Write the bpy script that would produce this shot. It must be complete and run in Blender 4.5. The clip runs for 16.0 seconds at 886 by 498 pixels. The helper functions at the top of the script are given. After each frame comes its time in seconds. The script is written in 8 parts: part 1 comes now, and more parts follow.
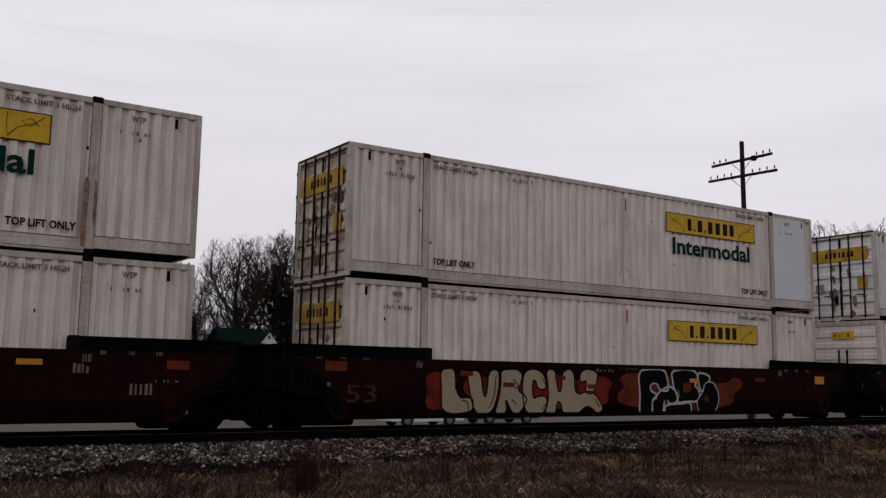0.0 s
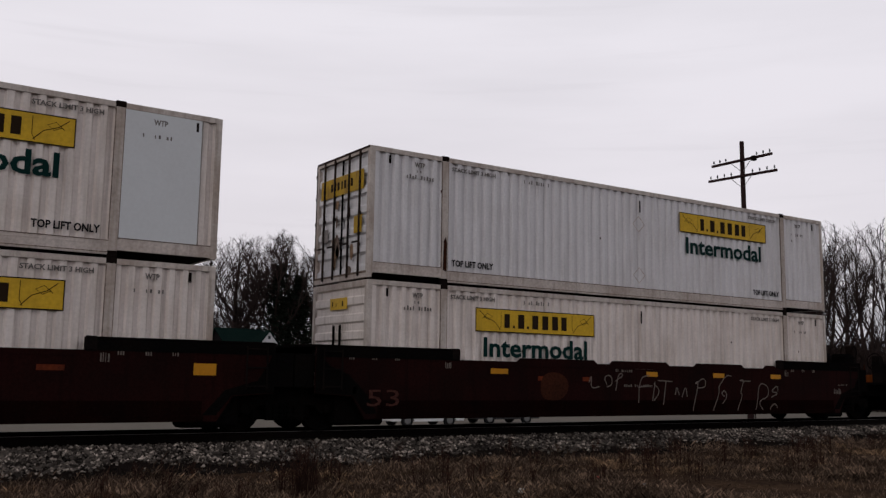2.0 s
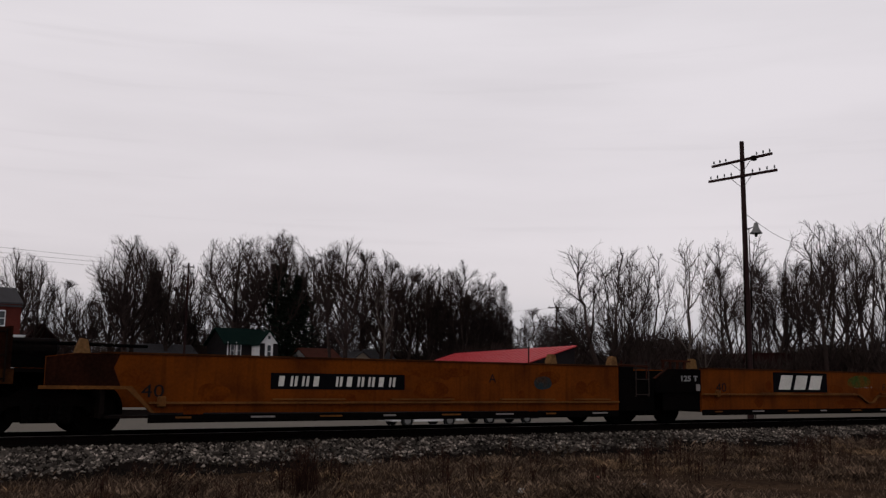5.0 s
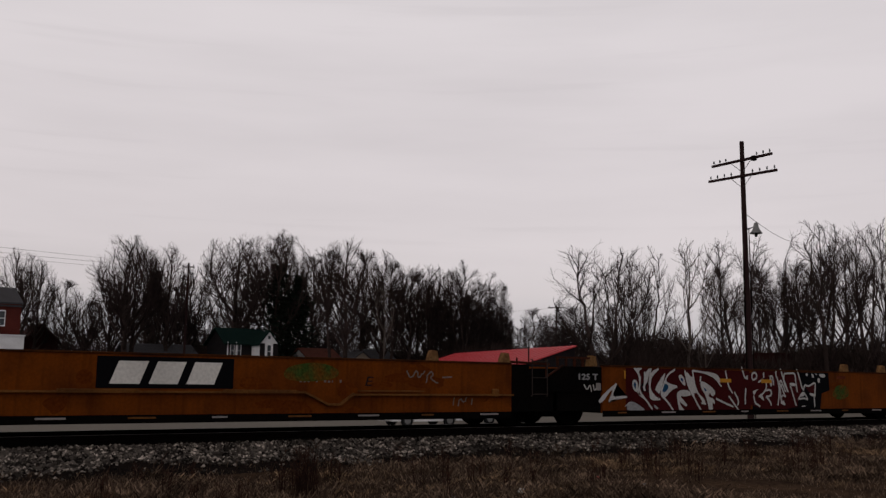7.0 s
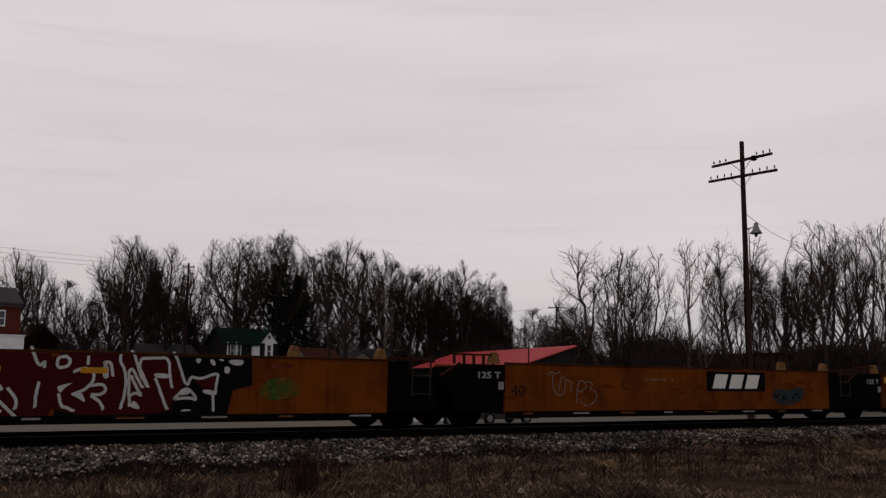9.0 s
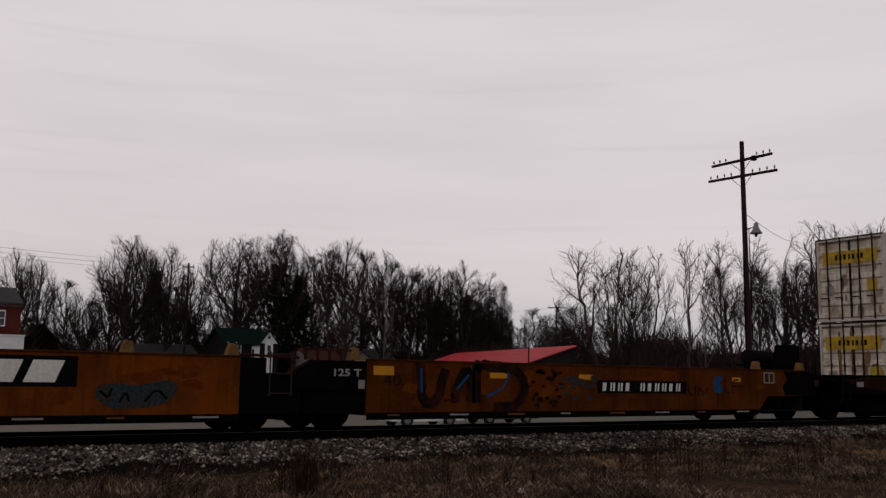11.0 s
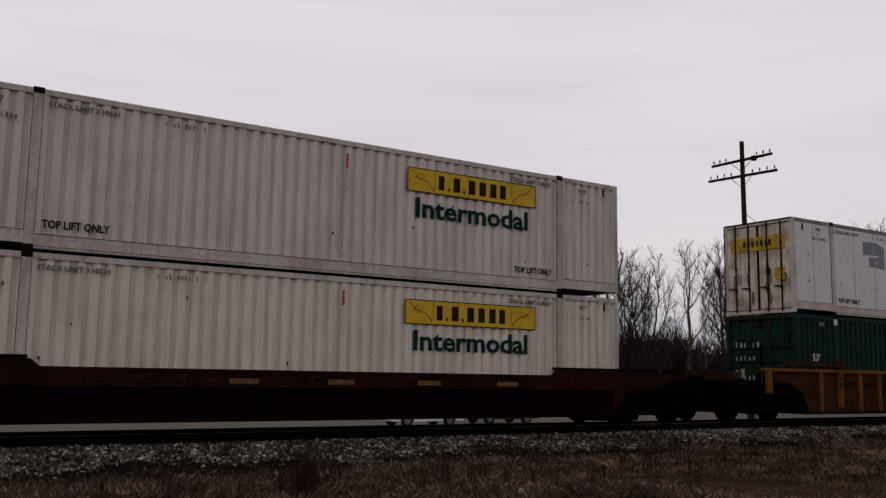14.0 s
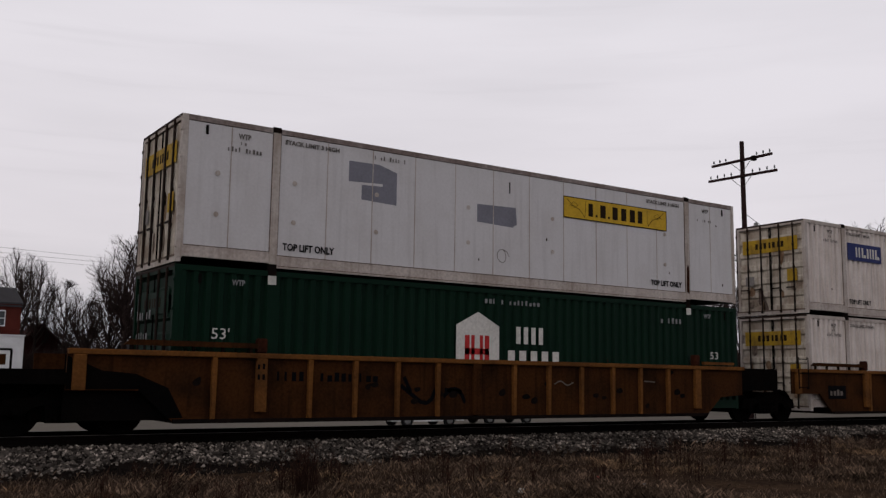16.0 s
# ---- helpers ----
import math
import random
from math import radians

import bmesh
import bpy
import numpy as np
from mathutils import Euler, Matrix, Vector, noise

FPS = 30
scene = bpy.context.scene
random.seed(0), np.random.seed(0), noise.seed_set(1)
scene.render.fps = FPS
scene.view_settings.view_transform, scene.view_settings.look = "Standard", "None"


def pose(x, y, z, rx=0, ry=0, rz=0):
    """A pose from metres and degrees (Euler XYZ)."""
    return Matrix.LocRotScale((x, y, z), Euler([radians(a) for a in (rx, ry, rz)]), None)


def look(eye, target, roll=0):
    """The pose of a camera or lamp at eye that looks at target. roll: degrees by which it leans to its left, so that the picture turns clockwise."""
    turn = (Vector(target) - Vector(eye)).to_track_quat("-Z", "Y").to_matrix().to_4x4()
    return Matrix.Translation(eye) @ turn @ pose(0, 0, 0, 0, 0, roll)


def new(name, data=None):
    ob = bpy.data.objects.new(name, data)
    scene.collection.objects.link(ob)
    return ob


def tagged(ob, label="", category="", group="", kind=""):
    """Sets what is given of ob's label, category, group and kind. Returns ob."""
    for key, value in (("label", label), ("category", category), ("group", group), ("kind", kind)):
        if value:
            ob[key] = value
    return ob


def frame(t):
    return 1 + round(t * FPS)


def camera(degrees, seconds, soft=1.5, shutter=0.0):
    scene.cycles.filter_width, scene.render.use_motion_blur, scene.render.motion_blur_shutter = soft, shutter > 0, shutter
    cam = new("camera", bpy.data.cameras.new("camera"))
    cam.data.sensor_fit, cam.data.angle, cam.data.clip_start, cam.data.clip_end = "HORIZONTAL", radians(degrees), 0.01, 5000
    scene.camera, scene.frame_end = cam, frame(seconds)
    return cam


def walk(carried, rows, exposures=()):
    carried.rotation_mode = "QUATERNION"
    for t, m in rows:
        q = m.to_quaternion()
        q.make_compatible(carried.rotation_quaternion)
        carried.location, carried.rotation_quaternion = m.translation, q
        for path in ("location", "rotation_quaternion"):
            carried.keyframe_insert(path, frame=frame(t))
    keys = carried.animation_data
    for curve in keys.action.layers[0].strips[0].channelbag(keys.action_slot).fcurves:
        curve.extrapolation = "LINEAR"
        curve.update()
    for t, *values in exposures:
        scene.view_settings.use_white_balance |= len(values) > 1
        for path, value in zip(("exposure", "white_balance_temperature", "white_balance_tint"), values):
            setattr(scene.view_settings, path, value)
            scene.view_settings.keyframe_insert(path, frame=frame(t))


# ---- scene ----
# World: x runs along the track, y away from the camera, z = 0 at the top of the rail.
cam = camera(50.41, 16.0, soft=1.35)
EYE = pose(0, 0, 1.0, 90 + 7.82, -0.8345, -33.878)
walk(cam, [(0, EYE), (16, EYE)], exposures=[(0, 0.12, 6500, 12), (3, 0.14, 6500, 12), (4.2, 0.10, 6550, 12), (6.3, -0.09, 6800, 13), (9.2, -0.12, 6850, 13),
                                        (11.3, -0.11, 6850, 13), (12.6, -0.10, 6800, 13), (13.5, -0.07, 6700, 12), (14.1, 0.0, 6600, 12),
                                        (14.7, 0.07, 6550, 12), (16, 0.06, 6550, 12)])

# ---- sky and sun ----
SUN_EL, SUN_AZ = 35, 247
world = bpy.data.worlds.new("overcast_sky")
scene.world = world
world.use_nodes = True
wn, wl = world.node_tree.nodes, world.node_tree.links
wn.clear()
w_out = wn.new("ShaderNodeOutputWorld")
w_bg = wn.new("ShaderNodeBackground")
w_sky = wn.new("ShaderNodeTexSky")
w_sky.sky_type = "NISHITA"
w_sky.sun_disc = False
w_sky.sun_elevation = radians(SUN_EL)
w_sky.sun_rotation = radians(SUN_AZ)
w_dim = wn.new("ShaderNodeMix")
w_dim.data_type, w_dim.blend_type = "RGBA", "MULTIPLY"
w_dim.inputs[0].default_value = 1.0
w_dim.inputs[7].default_value = (0.08, 0.08, 0.08, 1)
w_tc = wn.new("ShaderNodeTexCoord")
w_sep = wn.new("ShaderNodeSeparateXYZ")
w_ramp = wn.new("ShaderNodeValToRGB")
for w_at, w_col in ((0.0, (0.42, 0.42, 0.47)), (0.045, (0.53, 0.525, 0.57)), (0.09, (0.68, 0.645, 0.675)), (0.14, (0.735, 0.70, 0.73)), (0.40, (0.77, 0.75, 0.785)), (0.62, (0.36, 0.355, 0.375)), (1.0, (0.20, 0.20, 0.215))):
    w_el = w_ramp.color_ramp.elements[0] if w_at == 0.0 else w_ramp.color_ramp.elements[-1] if w_at == 1.0 else w_ramp.color_ramp.elements.new(w_at)
    w_el.position, w_el.color = w_at, (*w_col, 1)
w_map = wn.new("ShaderNodeMapping")
w_map.inputs["Scale"].default_value = (1.0, 1.0, 7.0)
w_noise = wn.new("ShaderNodeTexNoise")
w_noise.inputs["Scale"].default_value = 2.2
w_noise.inputs["Detail"].default_value = 5
w_nr = wn.new("ShaderNodeMapRange")
w_nr.inputs["From Min"].default_value = 0.35
w_nr.inputs["From Max"].default_value = 0.7
w_nr.inputs["To Min"].default_value = 1.03
w_nr.inputs["To Max"].default_value = 0.93
w_cloud = wn.new("ShaderNodeMix")
w_cloud.data_type, w_cloud.blend_type = "RGBA", "MULTIPLY"
w_cloud.inputs[0].default_value = 1.0
w_map2 = wn.new("ShaderNodeMapping")
w_map2.inputs["Scale"].default_value = (1.0, 1.0, 22.0)
w_noise2 = wn.new("ShaderNodeTexNoise")
w_noise2.inputs["Scale"].default_value = 3.1
w_noise2.inputs["Detail"].default_value = 6
w_streak = wn.new("ShaderNodeMapRange")
w_streak.inputs["From Min"].default_value = 0.58
w_streak.inputs["From Max"].default_value = 0.72
w_streak.inputs["To Min"].default_value = 1.0
w_streak.inputs["To Max"].default_value = 0.955
w_cloud2 = wn.new("ShaderNodeMix")
w_cloud2.data_type, w_cloud2.blend_type = "RGBA", "MULTIPLY"
w_cloud2.inputs[0].default_value = 1.0
w_mix = wn.new("ShaderNodeMix")
w_mix.data_type = "RGBA"
w_mix.inputs[0].default_value = 0.92
wl.new(w_tc.outputs["Generated"], w_sep.inputs[0])
wl.new(w_sep.outputs["Z"], w_ramp.inputs[0])
wl.new(w_tc.outputs["Generated"], w_map.inputs[0])
wl.new(w_map.outputs[0], w_noise.inputs["Vector"])
wl.new(w_noise.outputs[0], w_nr.inputs["Value"])
wl.new(w_ramp.outputs[0], w_cloud.inputs[6])
wl.new(w_nr.outputs[0], w_cloud.inputs[7])
wl.new(w_sky.outputs[0], w_dim.inputs[6])
wl.new(w_dim.outputs[2], w_mix.inputs[6])
wl.new(w_tc.outputs["Generated"], w_map2.inputs[0])
wl.new(w_map2.outputs[0], w_noise2.inputs["Vector"])
wl.new(w_noise2.outputs[0], w_streak.inputs["Value"])
wl.new(w_cloud.outputs[2], w_cloud2.inputs[6])
wl.new(w_streak.outputs[0], w_cloud2.inputs[7])
wl.new(w_cloud2.outputs[2], w_mix.inputs[7])
wl.new(w_mix.outputs[2], w_bg.inputs[0])
wl.new(w_bg.outputs[0], w_out.inputs[0])
w_bg.inputs[1].default_value = 1.0

sun = new("sun", bpy.data.lights.new("sun", "SUN"))
sun.data.energy, sun.data.angle, sun.data.color = 0.32, radians(20), (1.0, 0.95, 0.90)
SUN_DIR = Vector((-1.0, -0.42, 0.75))
sun.matrix_world = look(SUN_DIR * 50, (0, 0, 0))


# ---- materials ----
def mat(name, color, rough=0.7, metal=0.0, vary=0.25, fine=18.0, coarse=1.2, bump=0.15, second=None, second_amt=0.4,
        streak=0.0, spec=0.08, random_tint=0.0, stretch=(1, 1, 1)):
    """A surface with grain at two scales, a second colour in patches and, if asked, upright streaks."""
    m = bpy.data.materials.new(name)
    m.use_nodes = True
    n, l = m.node_tree.nodes, m.node_tree.links
    b = n["Principled BSDF"]
    tc = n.new("ShaderNodeTexCoord")
    mp = n.new("ShaderNodeMapping")
    mp.inputs["Scale"].default_value = stretch
    l.new(tc.outputs["Object"], mp.inputs[0])
    big = n.new("ShaderNodeTexNoise")
    big.inputs["Scale"].default_value = coarse
    big.inputs["Detail"].default_value = 6
    small = n.new("ShaderNodeTexNoise")
    small.inputs["Scale"].default_value = fine
    small.inputs["Detail"].default_value = 4
    for t in (big, small):
        l.new(mp.outputs[0], t.inputs["Vector"])
    c2 = second or tuple(c * 0.6 for c in color)
    ramp = n.new("ShaderNodeMapRange")
    ramp.inputs["From Min"].default_value, ramp.inputs["From Max"].default_value = 0.42, 0.72
    ramp.inputs["To Max"].default_value = second_amt
    l.new(big.outputs[0], ramp.inputs["Value"])
    mix = n.new("ShaderNodeMix")
    mix.data_type = "RGBA"
    mix.inputs[6].default_value, mix.inputs[7].default_value = (*color, 1), (*c2, 1)
    l.new(ramp.outputs[0], mix.inputs[0])
    val = n.new("ShaderNodeMapRange")
    val.inputs["From Min"].default_value, val.inputs["From Max"].default_value = 0.3, 0.7
    val.inputs["To Min"].default_value, val.inputs["To Max"].default_value = 1 - vary, 1 + vary * 0.6
    l.new(small.outputs[0], val.inputs["Value"])
    mul = n.new("ShaderNodeMix")
    mul.data_type, mul.blend_type = "RGBA", "MULTIPLY"
    mul.inputs[0].default_value = 1.0
    l.new(mix.outputs[2], mul.inputs[6])
    l.new(val.outputs[0], mul.inputs[7])
    out = mul.outputs[2]
    if streak:
        sm = n.new("ShaderNodeMapping")
        sm.inputs["Scale"].default_value = (6, 6, 0.35)
        sn = n.new("ShaderNodeTexNoise")
        sn.inputs["Scale"].default_value, sn.inputs["Detail"].default_value = 1.6, 5
        l.new(tc.outputs["Object"], sm.inputs[0])
        l.new(sm.outputs[0], sn.inputs["Vector"])
        sr = n.new("ShaderNodeMapRange")
        sr.inputs["From Min"].default_value, sr.inputs["From Max"].default_value = 0.5, 0.78
        sr.inputs["To Max"].default_value = streak
        l.new(sn.outputs[0], sr.inputs["Value"])
        st = n.new("ShaderNodeMix")
        st.data_type = "RGBA"
        st.inputs[7].default_value = (*[c * 0.55 for c in c2], 1)
        l.new(sr.outputs[0], st.inputs[0])
        l.new(out, st.inputs[6])
        out = st.outputs[2]
    if random_tint:
        oi = n.new("ShaderNodeObjectInfo")
        rr = n.new("ShaderNodeMapRange")
        rr.inputs["To Min"].default_value, rr.inputs["To Max"].default_value = 1 - random_tint, 1 + random_tint
        l.new(oi.outputs["Random"], rr.inputs["Value"])
        rm = n.new("ShaderNodeMix")
        rm.data_type, rm.blend_type = "RGBA", "MULTIPLY"
        rm.inputs[0].default_value = 1.0
        l.new(out, rm.inputs[6])
        l.new(rr.outputs[0], rm.inputs[7])
        out = rm.outputs[2]
    l.new(out, b.inputs["Base Color"])
    b.inputs["Roughness"].default_value, b.inputs["Metallic"].default_value = rough, metal
    b.inputs["Specular IOR Level"].default_value = spec
    if bump:
        bp = n.new("ShaderNodeBump")
        bp.inputs["Strength"].default_value, bp.inputs["Distance"].default_value = bump, 0.02
        l.new(small.outputs[0], bp.inputs["Height"])
        l.new(bp.outputs[0], b.inputs["Normal"])
    return m


def stuff_mat(name, low, high, rough=0.9, grain=30.0, skew=0.5, patch=0.0, patch_amt=0.0):
    """Loose material whose every piece has its own shade."""
    m = bpy.data.materials.new(name)
    m.use_nodes = True
    n, l = m.node_tree.nodes, m.node_tree.links
    b = n["Principled BSDF"]
    geo = n.new("ShaderNodeNewGeometry")
    ramp = n.new("ShaderNodeValToRGB")
    ramp.color_ramp.elements[0].color, ramp.color_ramp.elements[1].color = (*low, 1), (*high, 1)
    mid = ramp.color_ramp.elements.new(skew)
    mid.color = (*[lo * 0.75 + hi * 0.25 for lo, hi in zip(low, high)], 1)
    l.new(geo.outputs["Random Per Island"], ramp.inputs[0])
    tc = n.new("ShaderNodeTexCoord")
    ns = n.new("ShaderNodeTexNoise")
    ns.inputs["Scale"].default_value = grain
    l.new(tc.outputs["Object"], ns.inputs["Vector"])
    mr = n.new("ShaderNodeMapRange")
    mr.inputs["To Min"].default_value, mr.inputs["To Max"].default_value = 0.6, 1.4
    l.new(ns.outputs[0], mr.inputs["Value"])
    mul = n.new("ShaderNodeMix")
    mul.data_type, mul.blend_type = "RGBA", "MULTIPLY"
    mul.inputs[0].default_value = 1.0
    l.new(ramp.outputs[0], mul.inputs[6])
    l.new(mr.outputs[0], mul.inputs[7])
    last = mul
    if patch:
        n2 = n.new("ShaderNodeTexNoise")
        n2.inputs["Scale"].default_value = patch
        n2.inputs["Detail"].default_value = 4.0
        l.new(tc.outputs["Object"], n2.inputs["Vector"])
        m2 = n.new("ShaderNodeMapRange")
        m2.inputs["From Min"].default_value, m2.inputs["From Max"].default_value = 0.3, 0.7
        m2.inputs["To Min"].default_value, m2.inputs["To Max"].default_value = 1 - patch_amt, 1 + patch_amt * 0.9
        l.new(n2.outputs[0], m2.inputs["Value"])
        last = n.new("ShaderNodeMix")
        last.data_type, last.blend_type = "RGBA", "MULTIPLY"
        last.inputs[0].default_value = 1.0
        l.new(mul.outputs[2], last.inputs[6])
        l.new(m2.outputs[0], last.inputs[7])
    l.new(last.outputs[2], b.inputs["Base Color"])
    b.inputs["Roughness"].default_value = rough
    b.inputs["Specular IOR Level"].default_value = 0.02
    return m


WHITE = mat("container_white_paint", (0.69, 0.625, 0.585), 0.6, vary=0.08, second=(0.45, 0.375, 0.32), second_amt=0.5, streak=0.5, bump=0.04)
WHITE_CREAM = mat("container_cream_paint", (0.60, 0.545, 0.47), 0.6, vary=0.08, second=(0.42, 0.35, 0.28), second_amt=0.45, streak=0.45, bump=0.04)
WHITE_DULL = mat("container_dull_white_paint", (0.575, 0.515, 0.475), 0.6, vary=0.09, second=(0.40, 0.34, 0.30), second_amt=0.45, streak=0.4, bump=0.04)
STAIN = mat("rust_stain", (0.26, 0.17, 0.11), 0.8, vary=0.35, second=(0.11, 0.055, 0.03), second_amt=0.8, coarse=6, bump=0.05)
STAIN_DEEP = mat("deep_rust_stain", (0.085, 0.038, 0.018), 0.85, vary=0.4, second=(0.30, 0.21, 0.13), second_amt=0.8, coarse=4, bump=0.05)
STAIN_DARK = mat("sooty_stain", (0.12, 0.085, 0.07), 0.8, vary=0.4, second=(0.30, 0.24, 0.19), second_amt=0.6, coarse=6, bump=0.05)
WHITE_COOL = mat("container_grey_white_paint", (0.63, 0.615, 0.625), 0.55, vary=0.07, second=(0.50, 0.475, 0.465), second_amt=0.4, streak=0.3, bump=0.04)
WHITE_SMOOTH = mat("smooth_white_panel", (0.60, 0.585, 0.59), 0.45, vary=0.05, second=(0.50, 0.475, 0.465), second_amt=0.45, streak=0.2, bump=0.02)
PATCH_WHITE = mat("repair_panel_white", (0.58, 0.60, 0.61), 0.45, vary=0.03, second=(0.52, 0.53, 0.535), second_amt=0.3, bump=0.02)
DOOR_WHITE = mat("door_white_paint", (0.56, 0.50, 0.42), 0.6, vary=0.15, second=(0.15, 0.085, 0.05), second_amt=0.8, streak=0.65, coarse=1.8, bump=0.06)
RAIL_WHITE = mat("bottom_rail_dirty_white", (0.53, 0.47, 0.43), 0.7, vary=0.18, second=(0.27, 0.20, 0.16), second_amt=0.6, streak=0.4, bump=0.08)
RAIL_BROWN = mat("top_rail_weathered", (0.20, 0.155, 0.14), 0.8, vary=0.3, second=(0.38, 0.34, 0.32), second_amt=0.6, coarse=2.0, bump=0.08)
POST_WHITE = mat("post_worn_white", (0.50, 0.45, 0.41), 0.65, vary=0.15, second=(0.20, 0.12, 0.075), second_amt=0.5, streak=0.5, bump=0.08)
DEEP_GREEN = mat("container_green_paint", (0.0018, 0.017, 0.0085), 0.6, vary=0.12, second=(0.0012, 0.010, 0.006), second_amt=0.5, streak=0.25, bump=0.04, spec=0.08)
LOGO_YELLOW = mat("logo_yellow", (0.58, 0.36, 0.025), 0.5, vary=0.12, second=(0.34, 0.22, 0.03), second_amt=0.4, streak=0.2, bump=0.03)
LOGO_DARK = mat("logo_dark_lines", (0.022, 0.014, 0.008), 0.7, vary=0.1, bump=0.0, spec=0.03)
LETTER_GREEN = mat("letter_dark_green", (0.003, 0.022, 0.020), 0.6, vary=0.1, bump=0.0, spec=0.03)
LETTER_BLACK = mat("letter_black", (0.010, 0.010, 0.011), 0.7, vary=0.1, bump=0.0, spec=0.03)
LETTER_DIM = mat("stencil_dark_grey", (0.15, 0.135, 0.125), 0.6, vary=0.4, bump=0.0)
LETTER_GREY = mat("stencil_grey", (0.22, 0.20, 0.19), 0.6, vary=0.2, bump=0.0)
LETTER_WHITE = mat("letter_white", (0.62, 0.60, 0.56), 0.6, vary=0.15, bump=0.0)
SIGN_BLUE = mat("sign_blue", (0.012, 0.022, 0.12), 0.45, vary=0.1, bump=0.0)
SIGN_RED = mat("sign_red", (0.42, 0.03, 0.03), 0.5, vary=0.15, bump=0.0)
PRIMER = mat("grey_primer", (0.20, 0.20, 0.235), 0.6, vary=0.1, bump=0.03)
STEEL_DARK = mat("dark_steel", (0.0055, 0.0045, 0.0043), 0.9, 0.0, vary=0.3, second=(0.020, 0.011, 0.008), second_amt=0.5, bump=0.15, spec=0.02)
# Black of the iron gear, also laid on wagon ends as painted shade.
BLACK_IRON_SHADE = mat("black_greasy_iron", (0.0032, 0.0030, 0.0030), 0.95, 0.0, vary=0.3, second=(0.007, 0.005, 0.004), second_amt=0.5, bump=0.2, spec=0.0)
ROD_DARK = mat("lock_rod_dark", (0.014, 0.010, 0.009), 0.75, 0.0, vary=0.3, second=(0.07, 0.035, 0.02), bump=0.1)
CAR_BROWN = mat("car_brown_paint", (0.0145, 0.0034, 0.0030), 0.85, vary=0.35, second=(0.0055, 0.0026, 0.0024), second_amt=0.85, streak=0.6, coarse=0.8, bump=0.1, spec=0.03)
# Grime and the shade low on the sides, put into one dark colour.
GRIME_SHADE = mat("oily_wagon_grime", (0.0075, 0.0024, 0.0020), 0.9, vary=0.4, second=(0.0035, 0.0020, 0.0018), second_amt=0.9, streak=0.4, bump=0.15, spec=0.0)
CAR_BROWN2 = mat("car_rusty_brown_paint", (0.022, 0.0068, 0.0036), 0.85, vary=0.4, second=(0.006, 0.0028, 0.0022), second_amt=0.9, streak=0.6, bump=0.12, spec=0.02)
CAR_YELLOW = mat("car_orange_yellow_paint", (0.132, 0.0315, 0.0028), 0.8, vary=0.18, second=(0.050, 0.0115, 0.0024), second_amt=0.8, streak=0.5, bump=0.08, spec=0.04)
CAR_YELLOW_DULL = mat("car_dull_orange_paint", (0.085, 0.0205, 0.003), 0.85, vary=0.25, second=(0.028, 0.008, 0.0024), second_amt=0.9, streak=0.6, bump=0.08, spec=0.03)
SPRAY_FADED = mat("spray_faded_black", (0.007, 0.005, 0.005), 0.85, vary=0.4, second=(0.045, 0.012, 0.004), second_amt=0.95, coarse=2.6, bump=0.0, spec=0.02)
CAR_YELLOW2 = mat("car_rusty_yellow_paint", (0.048, 0.018, 0.006), 0.85, vary=0.3, second=(0.014, 0.007, 0.004), second_amt=0.9, streak=0.6, bump=0.12, spec=0.02)
CHORD_DARK = mat("chord_grimy_yellow", (0.055, 0.018, 0.005), 0.85, vary=0.3, second=(0.012, 0.006, 0.004), second_amt=0.9, bump=0.1, spec=0.02)
GUIDE_WORN = mat("guide_worn_paint", (0.16, 0.085, 0.035), 0.85, vary=0.3, second=(0.07, 0.03, 0.015), second_amt=0.8, coarse=5, bump=0.1, spec=0.02)
SOOT_YELLOW = mat("sooty_orange_paint", (0.085, 0.019, 0.0028), 0.85, vary=0.3, second=(0.125, 0.030, 0.003), second_amt=1.0, coarse=2.4, bump=0.05, spec=0.02)
LADDER_GREY = mat("ladder_worn_steel", (0.030, 0.022, 0.020), 0.8, vary=0.3, bump=0.1, spec=0.03)
CHORD_YELLOW = mat("chord_worn_yellow", (0.15, 0.060, 0.016), 0.8, vary=0.25, second=(0.055, 0.024, 0.010), second_amt=0.8, bump=0.1, spec=0.04)
REFLECT = mat("yellow_reflector", (0.46, 0.20, 0.012), 0.35, vary=0.1, bump=0.0)
RUST = mat("rust_orange", (0.040, 0.012, 0.006), 0.9, vary=0.4, second=(0.014, 0.006, 0.004), second_amt=0.7, bump=0.2, spec=0.05)
SPRAY_CREAM = mat("spray_cream", (0.30, 0.25, 0.18), 0.7, vary=0.2, second=(0.34, 0.20, 0.05), second_amt=0.45, coarse=1.6, bump=0.0, spec=0.03)
SPRAY_RED = mat("spray_red", (0.15, 0.018, 0.010), 0.7, vary=0.3, second=(0.045, 0.010, 0.008), second_amt=0.9, coarse=2.5, bump=0.0, spec=0.03)
SPRAY_MAROON = mat("spray_maroon", (0.042, 0.0045, 0.005), 0.75, vary=0.2, bump=0.0, spec=0.03)
SPRAY_BLACK = mat("spray_black", (0.004, 0.004, 0.005), 0.8, vary=0.2, bump=0.0, spec=0.02)
SPRAY_WHITE = mat("spray_white", (0.42, 0.41, 0.40), 0.7, vary=0.2, second=(0.28, 0.28, 0.28), bump=0.0, spec=0.03)
SPRAY_GREY = mat("spray_silver", (0.22, 0.22, 0.225), 0.7, vary=0.25, second=(0.33, 0.33, 0.33), bump=0.0, spec=0.03)
SPRAY_PALE = mat("spray_pale_line", (0.15, 0.125, 0.11), 0.8, vary=0.35, bump=0.0, spec=0.03)
